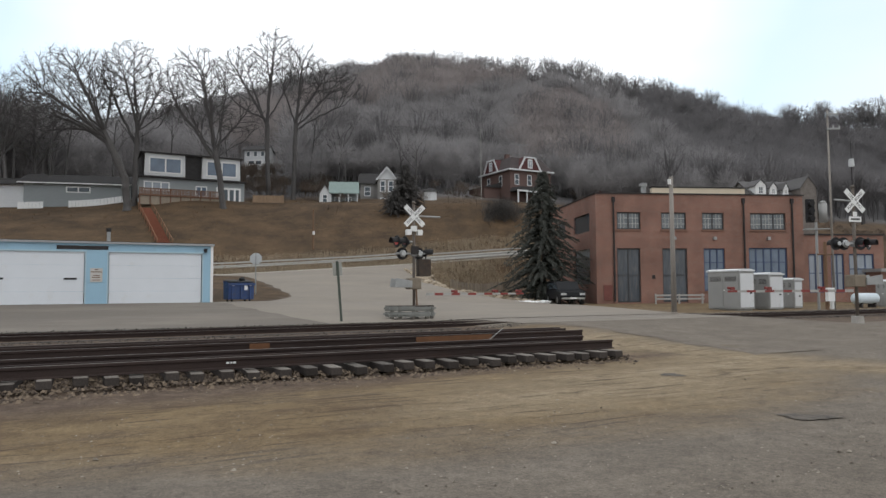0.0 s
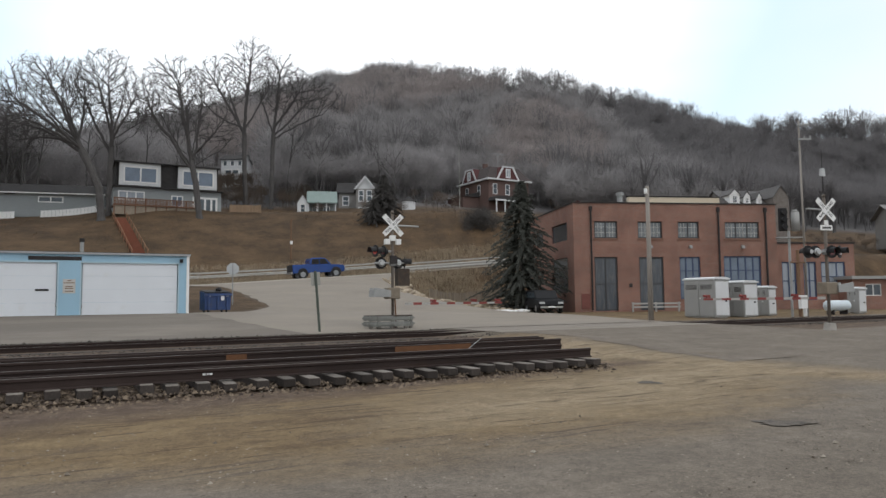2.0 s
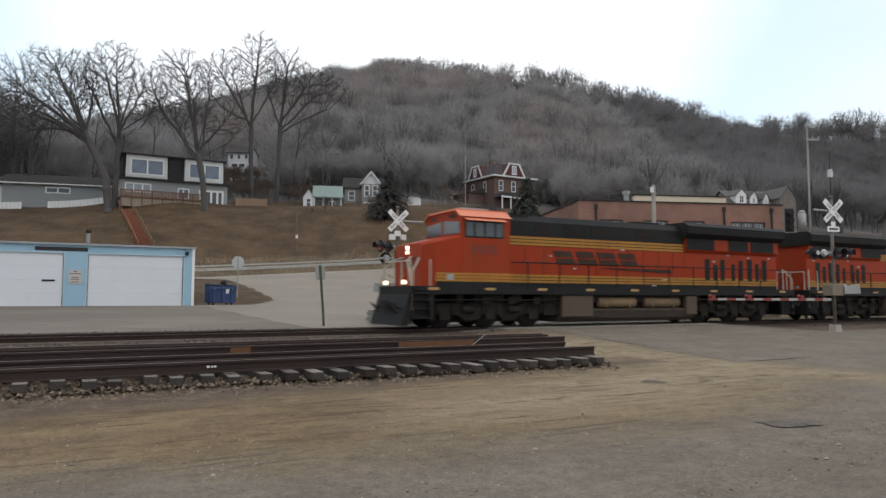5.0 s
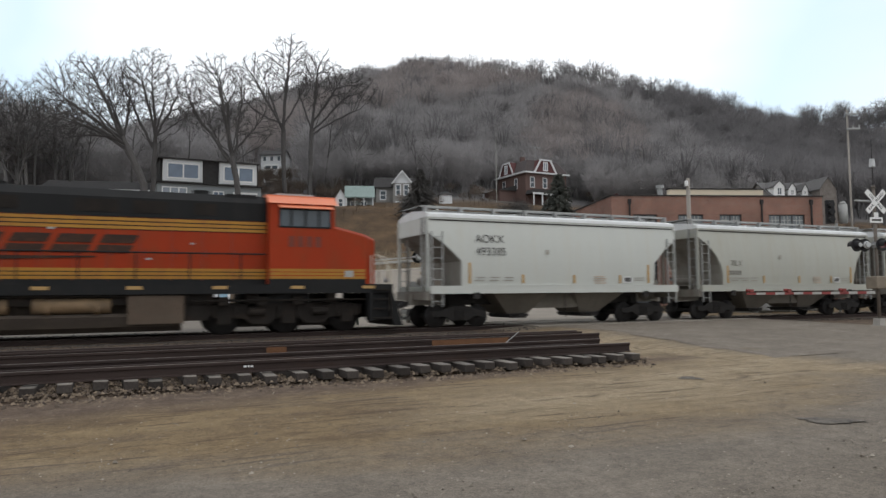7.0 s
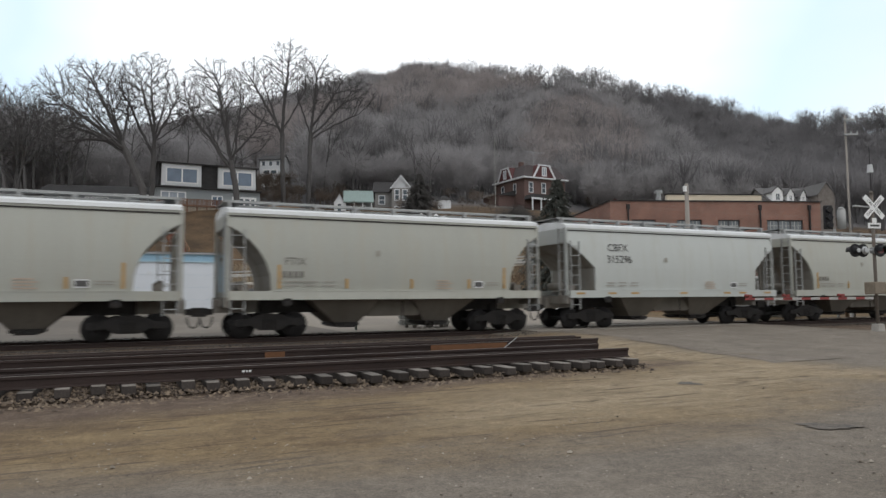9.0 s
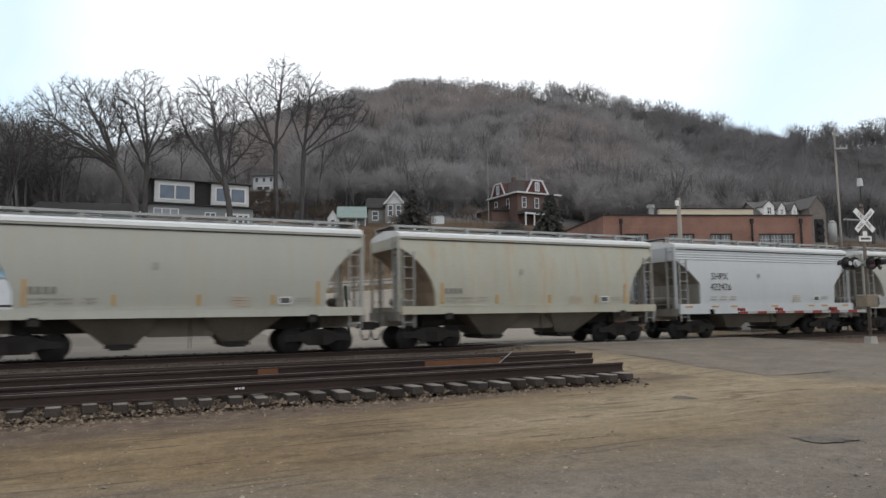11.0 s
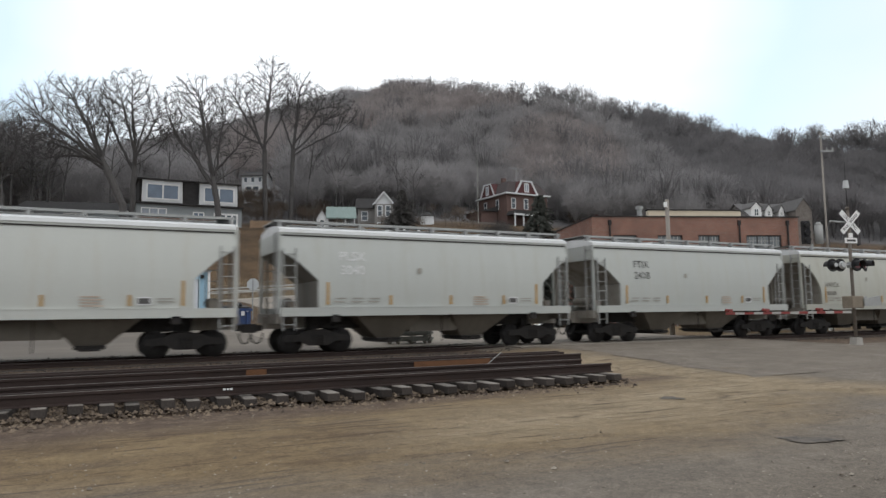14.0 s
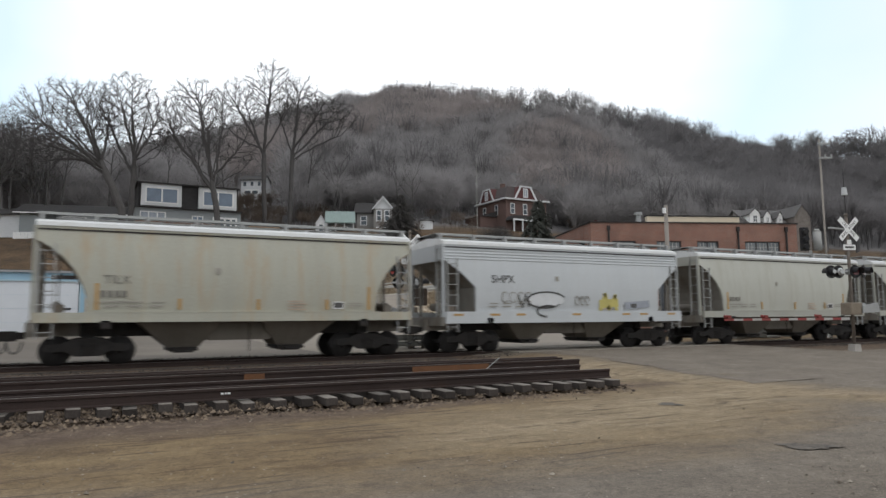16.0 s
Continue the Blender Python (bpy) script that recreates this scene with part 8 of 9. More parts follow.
    box(bm, 2.2, 2.9, 4.2, 4.9, 7.6, 8.7)
    part("chimney", bm, M["house_brick"], v)
    a = thing("tv_antenna", pose(63.6, 100.8, 17.3, 0, 0, 3) @ pose(4.6, 3.5, 7.58), "spidery rooftop television aerial", "antenna")
    bm = B()
    cyl(bm, (0, 0, 0), (0, 0, 3.1), 0.06, seg=6)
    cyl(bm, (-1.7, 0, 3.0), (1.7, 0.3, 3.0), 0.05, seg=5)
    for k in range(7):
        cyl(bm, (-1.5 + k * 0.5, -0.6, 3.0), (-1.5 + k * 0.5, 0.8, 3.0), 0.03, seg=5)
    part("aerial", bm, M["galv"], a)
    m2 = thing("flagpole", pose(58.2, 101.5, 15.6), "thin bare metal pole beside the brick house", "pole")
    bm = B()
    cyl(bm, (0, 0, -1), (0, 0, 13.5), 0.07, 0.05, seg=6)
    part("shaft", bm, M["signback"], m2)
    # roofs with dormers behind the works building
    r = thing("house", pose(84.6, 66.0, 8.5, 0, 0, -20), "grey-roofed house with white dormers and stone gable", "house", "houses on the slope")
    walls(r, -1.8, 6.6, 0, 9, -2, 5.8, "siding_dim")
    gable_roof(r, -1.8, 6.6, 0, 9, 5.8, 2.9, "slate", 0.3)
    gable_wall(r, -1.8, 6.6, 0, 9, 5.8, 2.9, "siding_dim")
    walls(r, 4.2, 6.6, -0.8, 3, -2, 7.2, "stone_wall", "stone_front")
    gable_wall(r, 4.2, 6.6, -0.8, 3, 7.2, 1.6, "stone_wall", "y")
    gable_roof(r, 4.2, 6.6, -0.8, 5, 7.2, 1.6, "slate", 0.12, "y", "stone_front_roof")
    for x, k in ((-0.9, 0.82), (1.0, 0.55), (2.9, 0.42)):
        dm = new("dormer")
        dm.parent = r
        walls(dm, x - 0.95 * k, x + 0.95 * k, 0.6, 4, 5.9, 7.9 * (0.86 + 0.14 * k), "white", "dormer_wall")
        gable_roof(dm, x - 0.95 * k, x + 0.95 * k, 0.6, 4, 7.9 * (0.86 + 0.14 * k), 0.75, "slate", 0.15, "y", "dormer_roof")
        gable_wall(dm, x - 0.95 * k, x + 0.95 * k, 0.55, 4, 7.9 * (0.86 + 0.14 * k), 0.75, "white", "y")
        window(dm, x - 0.4 * k, x + 0.4 * k, 6.5, 7.7 * (0.86 + 0.14 * k), 0.59, "trim", "glass", 2, 2, 0.07)
    q = thing("house", pose(54.4, 66.0, 6.3, 0, 0, -25), "small house with a maroon gable beyond the works building", "house", "houses on the slope")
    walls(q, -1.3, 1.3, 0, 7, -2, 6.2, "house_brick")
    gable_roof(q, -1.3, 1.3, 0, 7, 6.2, 0.85, "maroon", 0.2, "y")
    gable_wall(q, -1.3, 1.3, 0, 7, 6.2, 0.85, "house_brick", "y")
    e = thing("house", pose(133.0, 64.0, 13.0, 0, 0, -40), "dim grey hipped-roof house on the wooded slope", "house", "houses on the slope")
    walls(e, -7, 7, 0, 9, -3, 2.6, "siding_dim")
    gable_roof(e, -7.5, 7.5, -0.4, 9, 2.6, 2.2, "slate_pale", 0.3)
    walls(e, -2.6, 3.0, 1.6, 7, 2.6, 5.2, "siding_dim", "upper_wall")
    gable_wall(e, -7.0, 7.0, -0.0, 8.6, 2.6, 2.1, "siding_dim")
    gable_wall(e, -2.6, 3.0, 1.6, 7, 5.2, 1.6, "siding_dim")
    gable_roof(e, -2.8, 3.2, 1.4, 7, 5.2, 1.7, "slate_pale", 0.3)
    for x in (-5.8, -3.4, 0.2, 3.6):
        window(e, x, x + 1.2, 0.2, 1.9, -0.01, "trim", "glass", 1, 2, 0.14)
    window(e, -0.6, 1.2, 3.2, 4.6, 1.59, "trim", "glass", 2, 1, 0.14)


M["rail_wood"] = mat("stair_rail_timber", (0.24, 0.13, 0.075), 0.9, scale=3, var=0.2)
M["siding_dim"] = mat("dim_grey_siding", (0.22, 0.21, 0.20), 0.85, scale=1.2, var=0.15, stretch=(1, 1, 5))
M["maroon_dark"] = mat("dark_maroon_roof", (0.060, 0.048, 0.047), 0.9, scale=2, var=0.25)
M["stone_wall"] = mat("rough_grey_stone", (0.17, 0.15, 0.135), 0.95, scale=1.6, var=0.35, fine=7, bump=0.5)
M["slate_pale"] = mat("pale_slate", (0.20, 0.195, 0.19), 0.85, scale=2, var=0.25, fine=12)
M["slate"] = mat("grey_slate", (0.105, 0.10, 0.098), 0.85, scale=2, var=0.25, fine=12)


# ---------- bare trees ----------
class Sprig:
    """Collects tapered limbs and thin twigs as plain arrays."""

    def __init__(self):
        self.v, self.f = [], []

    def limb(self, pts, radii, sides):
        base = len(self.v)
        for i, p in enumerate(pts):
            d = (pts[min(i + 1, len(pts) - 1)] - pts[max(i - 1, 0)])
            d.normalize()
            u = d.orthogonal()
            u.normalize()
            w = d.cross(u)
            for k in range(sides):
                a = 2 * math.pi * k / sides
                self.v.append(p + (u * math.cos(a) + w * math.sin(a)) * radii[i])
        for i in range(len(pts) - 1):
            for k in range(sides):
                a, b = base + i * sides + k, base + i * sides + (k + 1) % sides
                self.f.append((a, b, b + sides, a + sides))

    def twig(self, p, q, r, rnd):
        d = q - p
        u = d.orthogonal()
        u.rotate(Matrix.Rotation(rnd.uniform(0, 6.28), 3, d.normalized()))
        u = u.normalized() * r
        b = len(self.v)
        self.v += [p - u, p + u, q]
        self.f.append((b, b + 1, b + 2))

    def mesh(self, name, material):
        me = bpy.data.meshes.new(name)
        me.from_pydata([tuple(p) for p in self.v], [], self.f)
        me.materials.append(material)
        return me


def grow(sp, rnd, p, d, length, r, level, last, plan):
    """One limb and, along it, its side limbs; the last level is made of single twigs."""
    segs, wobble, lift, kids, spread, ratio, sides = plan[level]
    if level == last:
        for i in range(kids):
            dd = (d + Vector((rnd.gauss(0, spread), rnd.gauss(0, spread), rnd.gauss(0.1, spread)))).normalized()
            sp.twig(p, p + dd * length * rnd.uniform(0.6, 1.2), r, rnd)
        return
    pts, radii, q = [p.copy()], [r], p.copy()
    dd = d.copy()
    for i in range(segs):
        dd = (dd + Vector((rnd.gauss(0, wobble), rnd.gauss(0, wobble), rnd.gauss(lift, wobble)))).normalized()
        q = q + dd * (length / segs)
        pts.append(q.copy())
        radii.append(r * (1 - 0.72 * (i + 1) / segs))
    sp.limb(pts, radii, sides)
    for k in range(kids):
        t = 1.0 if k == 0 else rnd.uniform(0.28, 1.0) if level else rnd.uniform(0.55, 1.0)
        i = min(int(t * segs), segs - 1)
        base = pts[i].lerp(pts[i + 1], t * segs - i)
        around = rnd.uniform(0, 6.28)
        axis = (pts[i + 1] - pts[i]).normalized()
        side = axis.orthogonal().normalized()
        side.rotate(Matrix.Rotation(around, 3, axis))
        tilt = spread * rnd.uniform(0.6, 1.25) * (0.45 if k == 0 else 1)
        nd = (axis * math.cos(tilt) + side * math.sin(tilt)).normalized()
        rr = radii[i] * (0.8 if k == 0 else rnd.uniform(0.45, 0.7))
        grow(sp, rnd, base, nd, length * ratio * rnd.uniform(0.7, 1.15) * (1 if level == 0 else 1.15 - 0.5 * t), rr, level + 1, last, plan)


OAK = [(5, 0.05, 0.02, 7, 0.72, 0.95, 9), (6, 0.15, 0.03, 7, 0.80, 0.55, 6), (5, 0.20, 0.05, 6, 0.80, 0.58, 5), (4, 0.22, 0.06, 5, 0.75, 0.58, 3), (3, 0.25, 0.05, 5, 0.75, 0.62, 3), (1, 0, 0, 5, 0.5, 1, 3)]
SLIM = [(7, 0.05, 0.06, 9, 0.62, 0.42, 7), (5, 0.16, 0.09, 6, 0.68, 0.5, 4), (4, 0.2, 0.06, 5, 0.7, 0.55, 3), (3, 0.25, 0.04, 4, 0.75, 0.6, 3), (1, 0, 0, 4, 0.5, 1, 3)]


def bare_tree(x, y, h, seed, lean=(0, 0), plan=OAK, trunk=0.36, girth=0.034, label="large bare oak with spreading crooked limbs", bare="bark"):
    rnd = random.Random(seed)
    t = thing("tree", pose(x, y, hz(x, y) - 0.2), label, "tree", "bare trees on the slope")
    low, top = Sprig(), Sprig()
    d = Vector((lean[0], lean[1], 1)).normalized()
    sp = Sprig()
    grow(sp, rnd, Vector((0, 0, 0)), d, h * trunk, h * girth, 0, len(plan) - 1, plan)
    # scale the crown to the wanted height
    zt = max(v.z for v in sp.v)
    k = h / zt
    sp.v = [v * k for v in sp.v]
    sides, segs = plan[0][6], plan[0][0]
    nv, nf = sides * (segs + 1), sides * segs
    low.v, low.f = sp.v[:nv], sp.f[:nf]
    top.v = sp.v[nv:]
    top.f = [tuple(i - nv for i in f) for f in sp.f[nf:]]
    for name, s, material in (("trunk", low, M["bark"]), ("crown", top, M["bark"])):
        ob = new(name, s.mesh(name, material))
        ob.parent = t
    return t


def spread_oak(x, y, stem, crown, seed, label="large bare oak with spreading crooked limbs", points=1500, girth=1.0, limbs=7):
    """A bare oak whose limbs fan out from the fork and fill a broad crown. stem: the trunk's waypoints over its foot; crown: lobes (x, y, z, radius across, radius up), all in metres."""
    rng = np.random.default_rng(seed)
    rnd = random.Random(seed)
    goal = []
    total = sum(c[3] ** 2 * c[4] for c in crown)
    for cx, cy, cz, ra, rz in crown:
        k = int(points * ra * ra * rz / total)
        q = rng.normal(size=(k, 3))
        q /= np.linalg.norm(q, axis=1)[:, None]
        q *= (rng.uniform(0.05, 1, k) ** 0.40)[:, None]
        goal.append(q * (ra, ra, rz) + (cx, cy, cz))
    goal = np.concatenate(goal)
    pos, up = [], []
    for a, b in zip(stem, stem[1:]):
        a, b = np.array(a, float), np.array(b, float)
        n = max(2, int(np.linalg.norm(b - a) / 0.6))
        for i in range(n):
            up.append(len(pos) - 1)
            pos.append(a + (b - a) * i / n + rng.normal(0, 0.03, 3))
    pos.append(np.array(stem[-1], float))
    up.append(len(pos) - 2)
    stem_n = len(pos)
    # main limbs, well apart from one another
    fork = pos[-1]
    ends = [goal[np.argmax(goal[:, 2])]]
    while len(ends) < limbs:
        far = np.min([np.linalg.norm((goal - e) * (1, 0.6, 1), axis=1) for e in ends], axis=0)
        ends.append(goal[np.argmax(far)])
    for i, e in enumerate(ends):
        j = stem_n - 1 - int(rng.integers(0, 5))
        a = pos[j]
        reach = (e - a) * 0.74
        n = max(4, int(np.linalg.norm(reach) / 0.5))
        last = j
        bow = np.array((0, 0, 0.10 * np.linalg.norm(reach[:2])))
        kink = np.zeros(3)
        for s in range(1, n + 1):
            u = s / n
            kink = kink * 0.85 + rng.normal(0, 0.055, 3)
            up.append(last)
            last = len(pos)
            pos.append(a + reach * u - bow * 4 * u * (1 - u) * (0.4 if e[2] > fork[2] + 4 else -0.5) + kink)
    near = np.zeros(len(goal), int)
    dist = np.full(len(goal), 1e9)

    def look_at(first):
        for j in range(first, len(pos)):
            if j < stem_n * 0.7:
                continue
            dd = np.linalg.norm(goal - pos[j], axis=1)
            m = dd < dist
            dist[m], near[m] = dd[m], j
    look_at(0)
    alive = np.ones(len(goal), bool)
    born = collections.Counter()
    for it in range(70):
        use = alive & (dist < 6.0)
        if not use.any():
            break
        pull = {}
        for j in np.nonzero(use)[0]:
            v = goal[j] - pos[near[j]]
            pull.setdefault(near[j], []).append(v / (np.linalg.norm(v) + 1e-9))
        first = len(pos)
        for j, vs in pull.items():
            if born[j] > 2:
                alive[near == j] = False
                continue
            born[j] += 1
            v = np.mean(vs, axis=0) + rng.normal(0, 0.14, 3)
            out = pos[j] - fork
            v += 0.45 * out / (np.linalg.norm(out) + 1e-9)
            v += 0.5 * (pos[j] - pos[max(up[j], 0)]) / 0.45
            v /= np.linalg.norm(v) + 1e-9
            up.append(j)
            pos.append(pos[j] + v * 0.45)
        look_at(first)
        alive &= dist > 0.6
    n = len(pos)
    kids = [0] * n
    area = np.zeros(n)
    for j in range(n - 1, 0, -1):
        if kids[j] == 0:
            area[j] += 0.022 ** 2.3
        area[up[j]] += area[j]
        kids[up[j]] += 1
    rad = area ** (1 / 2.3) * girth
    low, top = Sprig(), Sprig()
    P3 = [Vector(p) for p in pos]
    low.limb([P3[j] for j in range(0, stem_n)], [max(rad[j], 0.05) * (1.35 if j == 0 else 1) for j in range(0, stem_n)], 9)
    for j in range(stem_n, n):
        a = up[j]
        sides = 6 if rad[j] > 0.12 else 4 if rad[j] > 0.05 else 3
        top.limb([P3[a], P3[j]], [min(rad[a], rad[j] * 1.25), rad[j]], sides)
        if rad[j] < 0.06:
            d = (P3[j] - P3[a]).normalized()
            for k in range(4 if kids[j] else 7):
                dd = (d + Vector((rnd.gauss(0, 0.34), rnd.gauss(0, 0.34), rnd.gauss(0.12, 0.30)))).normalized()
                top.twig(P3[j], P3[j] + dd * rnd.uniform(0.5, 1.5), 0.015, rnd)
    t = thing("tree", pose(x, y, hz(x, y) - 0.2), label, "tree", "bare trees on the slope")
    for name, sp in (("trunk", low), ("crown", top)):
        ob = new(name, sp.mesh(name, M["bark"]))
        ob.parent = t
    return t


def conifer(x, y, h, r, seed, label, needle="needle", low=0.04):
    """Drooping boughs, each with rows of thin needle sprays."""
    rnd = random.Random(seed)
    t = thing("tree", pose(x, y, hz(x, y) - 0.1), label, "conifer", "conifers")
    bm = B()
    cyl(bm, (0, 0, 0), (0, 0, h * 0.97), 0.02 * h, 0.01, seg=8)
    part("trunk", bm, M["bark"], t)
    vs, fs = [], []
    n = int(h * 42)
    lobes = [rnd.uniform(0.72, 1.18) for i in range(9)]
    for i in range(n):
        z = h * (low + (0.985 - low) * (i / n) ** 0.92)
        a = i * 2.39996 + rnd.uniform(-0.4, 0.4)
        wide = lobes[int(a / 0.7 + z * 1.3) % 9]
        reach = r * (1 - (z / h) ** 1.5) * wide * rnd.uniform(0.55, 1.12) * (0.82 if z < h * 0.14 else 1) + 0.16
        ca, sa = math.cos(a), math.sin(a)
        lift, sag = rnd.uniform(0.05, 0.35), rnd.uniform(0.35, 0.6)
        steps = max(4, int(reach / 0.11))
        for s in range(steps):
            u = (s + rnd.uniform(0, 1)) / steps
            if u < 0.12:
                continue
            q = reach * u
            zz = z + lift * q - sag * q * u
            for k in (-1, 1):
                ln = rnd.uniform(0.16, 0.42) * (1.15 - 0.55 * u)
                turn = a + k * rnd.uniform(0.35, 1.25)
                dx, dy, dz = math.cos(turn) * ln, math.sin(turn) * ln, rnd.uniform(-0.55, 0.15) * ln
                w = rnd.uniform(0.03, 0.07)
                b = len(vs)
                px, py = -math.sin(turn) * w, math.cos(turn) * w
                cx, cy = ca * q, sa * q
                vs += [(cx - px, cy - py, zz + 0.03), (cx + px, cy + py, zz - 0.03), (cx + dx, cy + dy, zz + dz), (cx + dx * 0.4, cy + dy * 0.4, zz + dz * 0.4 - w * 2.2)]
                fs += [(b, b + 1, b + 2), (b, b + 3, b + 2)]
    me = bpy.data.meshes.new("needles")
    me.from_pydata(vs, [], fs)
    me.materials.append(M[needle])
    ob = new("needles", me)
    ob.parent = t
    return t


def board_fence(x0, y0, x1, y1, high):
    """A short run of upright tan boards on two rails between posts."""
    run, turn = math.hypot(x1 - x0, y1 - y0), math.degrees(math.atan2(y1 - y0, x1 - x0))
    f = thing("board_fence", pose(x0, y0, hz(x0, y0), 0, 0, turn), "low tan board fence beside the grey house", "fence")
    n = int(run / 0.22)
    rnd = random.Random(8)
    for i in range(n):
        bm = B()
        box(bm, i * 0.22, i * 0.22 + 0.195, -0.02, 0.005, 0.06, high + rnd.uniform(-0.05, 0.05))
        part("board", bm, M["fence_tan"], f)
    for z in (0.3, high - 0.25):
        bm = B()
        box(bm, 0, n * 0.22, 0.008, 0.06, z, z + 0.09)
        part("rail", bm, M["fence_tan"], f)
    for i in range(3):
        bm = B()
        box(bm, i * n * 0.108, i * n * 0.108 + 0.1, 0.062, 0.16, -0.4, high + 0.05)
        part("post", bm, M["fence_tan"], f)
    return f


def build_trees():
    board_fence(20.1, 101.9, 24.3, 100.5, 1.15)
    rx, ry = 0.894, -0.448                     # across the slope
    def oak(x, y, stem, crown, seed, points, girth=1.0, limbs=7):
        spread_oak(x, y, [(a * rx, a * ry, z) for a, z in stem], [(a * rx, a * ry, z, r, h) for a, z, r, h in crown], seed, points=points, girth=girth, limbs=limbs)
    oak(3.5, 101.2, [(0, 0), (-0.4, 4.5), (-2.0, 8.0), (-3.6, 11.4)], [(-8.2, 16.2, 6.6, 5.8), (-5.2, 16.6, 4.0, 5.2), (-11.0, 13.0, 4.2, 2.6)], 11, 2300, 1.35, limbs=13)
    oak(4.4, 103.6, [(0, 0), (0.1, 6.0), (0.3, 11.2)], [(-0.8, 17.6, 4.6, 5.4), (3.4, 15.0, 3.4, 3.4), (-3.4, 18.0, 2.8, 3.8)], 23, 1700, 1.25, limbs=11)
    oak(15.2, 97.0, [(0, 0), (-0.5, 4.6), (-1.3, 8.4)], [(-3.6, 16.6, 4.8, 5.6), (-6.4, 16.8, 2.8, 4.4), (2.0, 12.8, 3.2, 3.2)], 31, 1900, 1.3, limbs=11)
    oak(24.2, 109.9, [(0, 0), (-0.3, 7.0), (-0.4, 13.0)], [(-3.6, 20.6, 4.8, 4.6), (0.8, 22.6, 4.0, 5.6), (-6.6, 20.0, 3.0, 3.2)], 47, 1500, 1.25, limbs=9)
    oak(28.2, 110.4, [(0, 0), (0.2, 7.0), (0.4, 13.4)], [(1.2, 20.4, 4.2, 5.0), (5.2, 19.2, 4.4, 3.6), (8.6, 18.6, 3.0, 2.4)], 53, 1500, 1.25, limbs=9)
    oak(-13.5, 118.0, [(0, 0), (0.1, 4.0), (0.0, 7.0)], [(0.0, 13.0, 5.4, 6.8)], 61, 800)
    oak(-19.0, 122.0, [(0, 0), (0.1, 4.0), (0.0, 8.0)], [(1.0, 15.0, 5.6, 7.0)], 67, 800)
    oak(-9.0, 124.0, [(0, 0), (0.1, 4.0), (0.0, 7.0)], [(0.0, 13.0, 4.6, 6.4)], 71, 700)
    for i, (x, y, h) in enumerate(((-16, 104, 18), (-11, 118, 21), (-5, 122, 20), (2, 124, 19), (10, 122, 18), (16, 124, 19), (33, 118, 17), (-20, 112, 22), (37, 114, 15), (48, 112, 14), (46, 101.5, 12), (-6.5, 116, 19), (20, 119, 17), (-13, 112, 20), (6, 130, 20))):
        bare_tree(x, y, h, 100 + i, (0, 0), SLIM, 0.62, 0.010, "slim bare deciduous tree")
    conifer(32.85, 47.1, 11.2, 3.8, 5, "tall dark green fir beside the brick building")
    conifer(38.4, 88.4, 6.6, 3.6, 9, "dark conifer on the slope", "needle_dim", 0.02)
    conifer(36.6, 87.6, 3.6, 2.6, 15, "low dark evergreen on the slope", "needle_dim", 0.02)


# ---------- woods on the bluff ----------
def wood_tree(seed, twigs=250, fork=0.42, wide=0.34, limbs=8, stout=1.0):
    """A bare woodland tree about 1 unit high: slim trunk, rising limbs and a rounded crown of fine twigs."""
    rnd = random.Random(seed)
    sp = Sprig()
    lean = Vector((rnd.gauss(0, 0.04), rnd.gauss(0, 0.04), 0))
    mid = 0.5 * (fork + 1.0)
    sp.limb([Vector((0, 0, 0)), lean + Vector((0, 0, fork)), lean * 1.6 + Vector((0, 0, 0.82))], [0.010 * stout, 0.007 * stout, 0.003 * stout], 3)
    bumps = [(rnd.uniform(0, 6.28), rnd.uniform(-0.3, 1.0), rnd.uniform(0.75, 1.15)) for i in range(6)]

    def crown(a, e, k):
        d = Vector((math.cos(a) * math.cos(e), math.sin(a) * math.cos(e), math.sin(e)))
        lobe = max(s * max(0.0, d.dot(Vector((math.cos(b) * math.cos(c), math.sin(b) * math.cos(c), math.sin(c))))) ** 2 for b, c, s in bumps)
        r = k * (0.62 + 0.42 * lobe)
        return lean * 1.5 + Vector((d.x * wide * r, d.y * wide * r, mid + d.z * (1 - mid) * r)), d
    for i in range(limbs):
        p, d = crown(i * 2.4 + rnd.uniform(-0.5, 0.5), rnd.uniform(-0.1, 1.2), 0.75)
        start = lean + Vector((0, 0, fork * rnd.uniform(0.75, 1.25)))
        bend = start.lerp(p, 0.5) + Vector((d.x, d.y, 0)) * 0.03
        sp.limb([start, bend, p], [0.0045 * stout, 0.0035 * stout, 0.0016 * stout], 3)
    for i in range(twigs):
        p, d = crown(rnd.uniform(0, 6.28), math.asin(rnd.uniform(-0.55, 1.0)), rnd.uniform(0.35, 0.95))
        dd = (d * 0.8 + Vector((rnd.gauss(0, 0.4), rnd.gauss(0, 0.4), rnd.gauss(0.35, 0.4)))).normalized()
        sp.twig(p, p + dd * rnd.uniform(0.08, 0.19), 0.0052, rnd)
    v = np.array([tuple(p) for p in sp.v])
    v /= v[:, 2].max()
    tri = []
    for f in sp.f:
        tri.append(f[:3])
        if len(f) == 4:
            tri.append((f[0], f[2], f[3]))
    return v, np.array(tri)


def crest_tree(seed):
    """A broader, fuller tree for the crest and the near stands."""
    return wood_tree(seed + 50, 190, 0.42, 0.36, 15, 2.3)


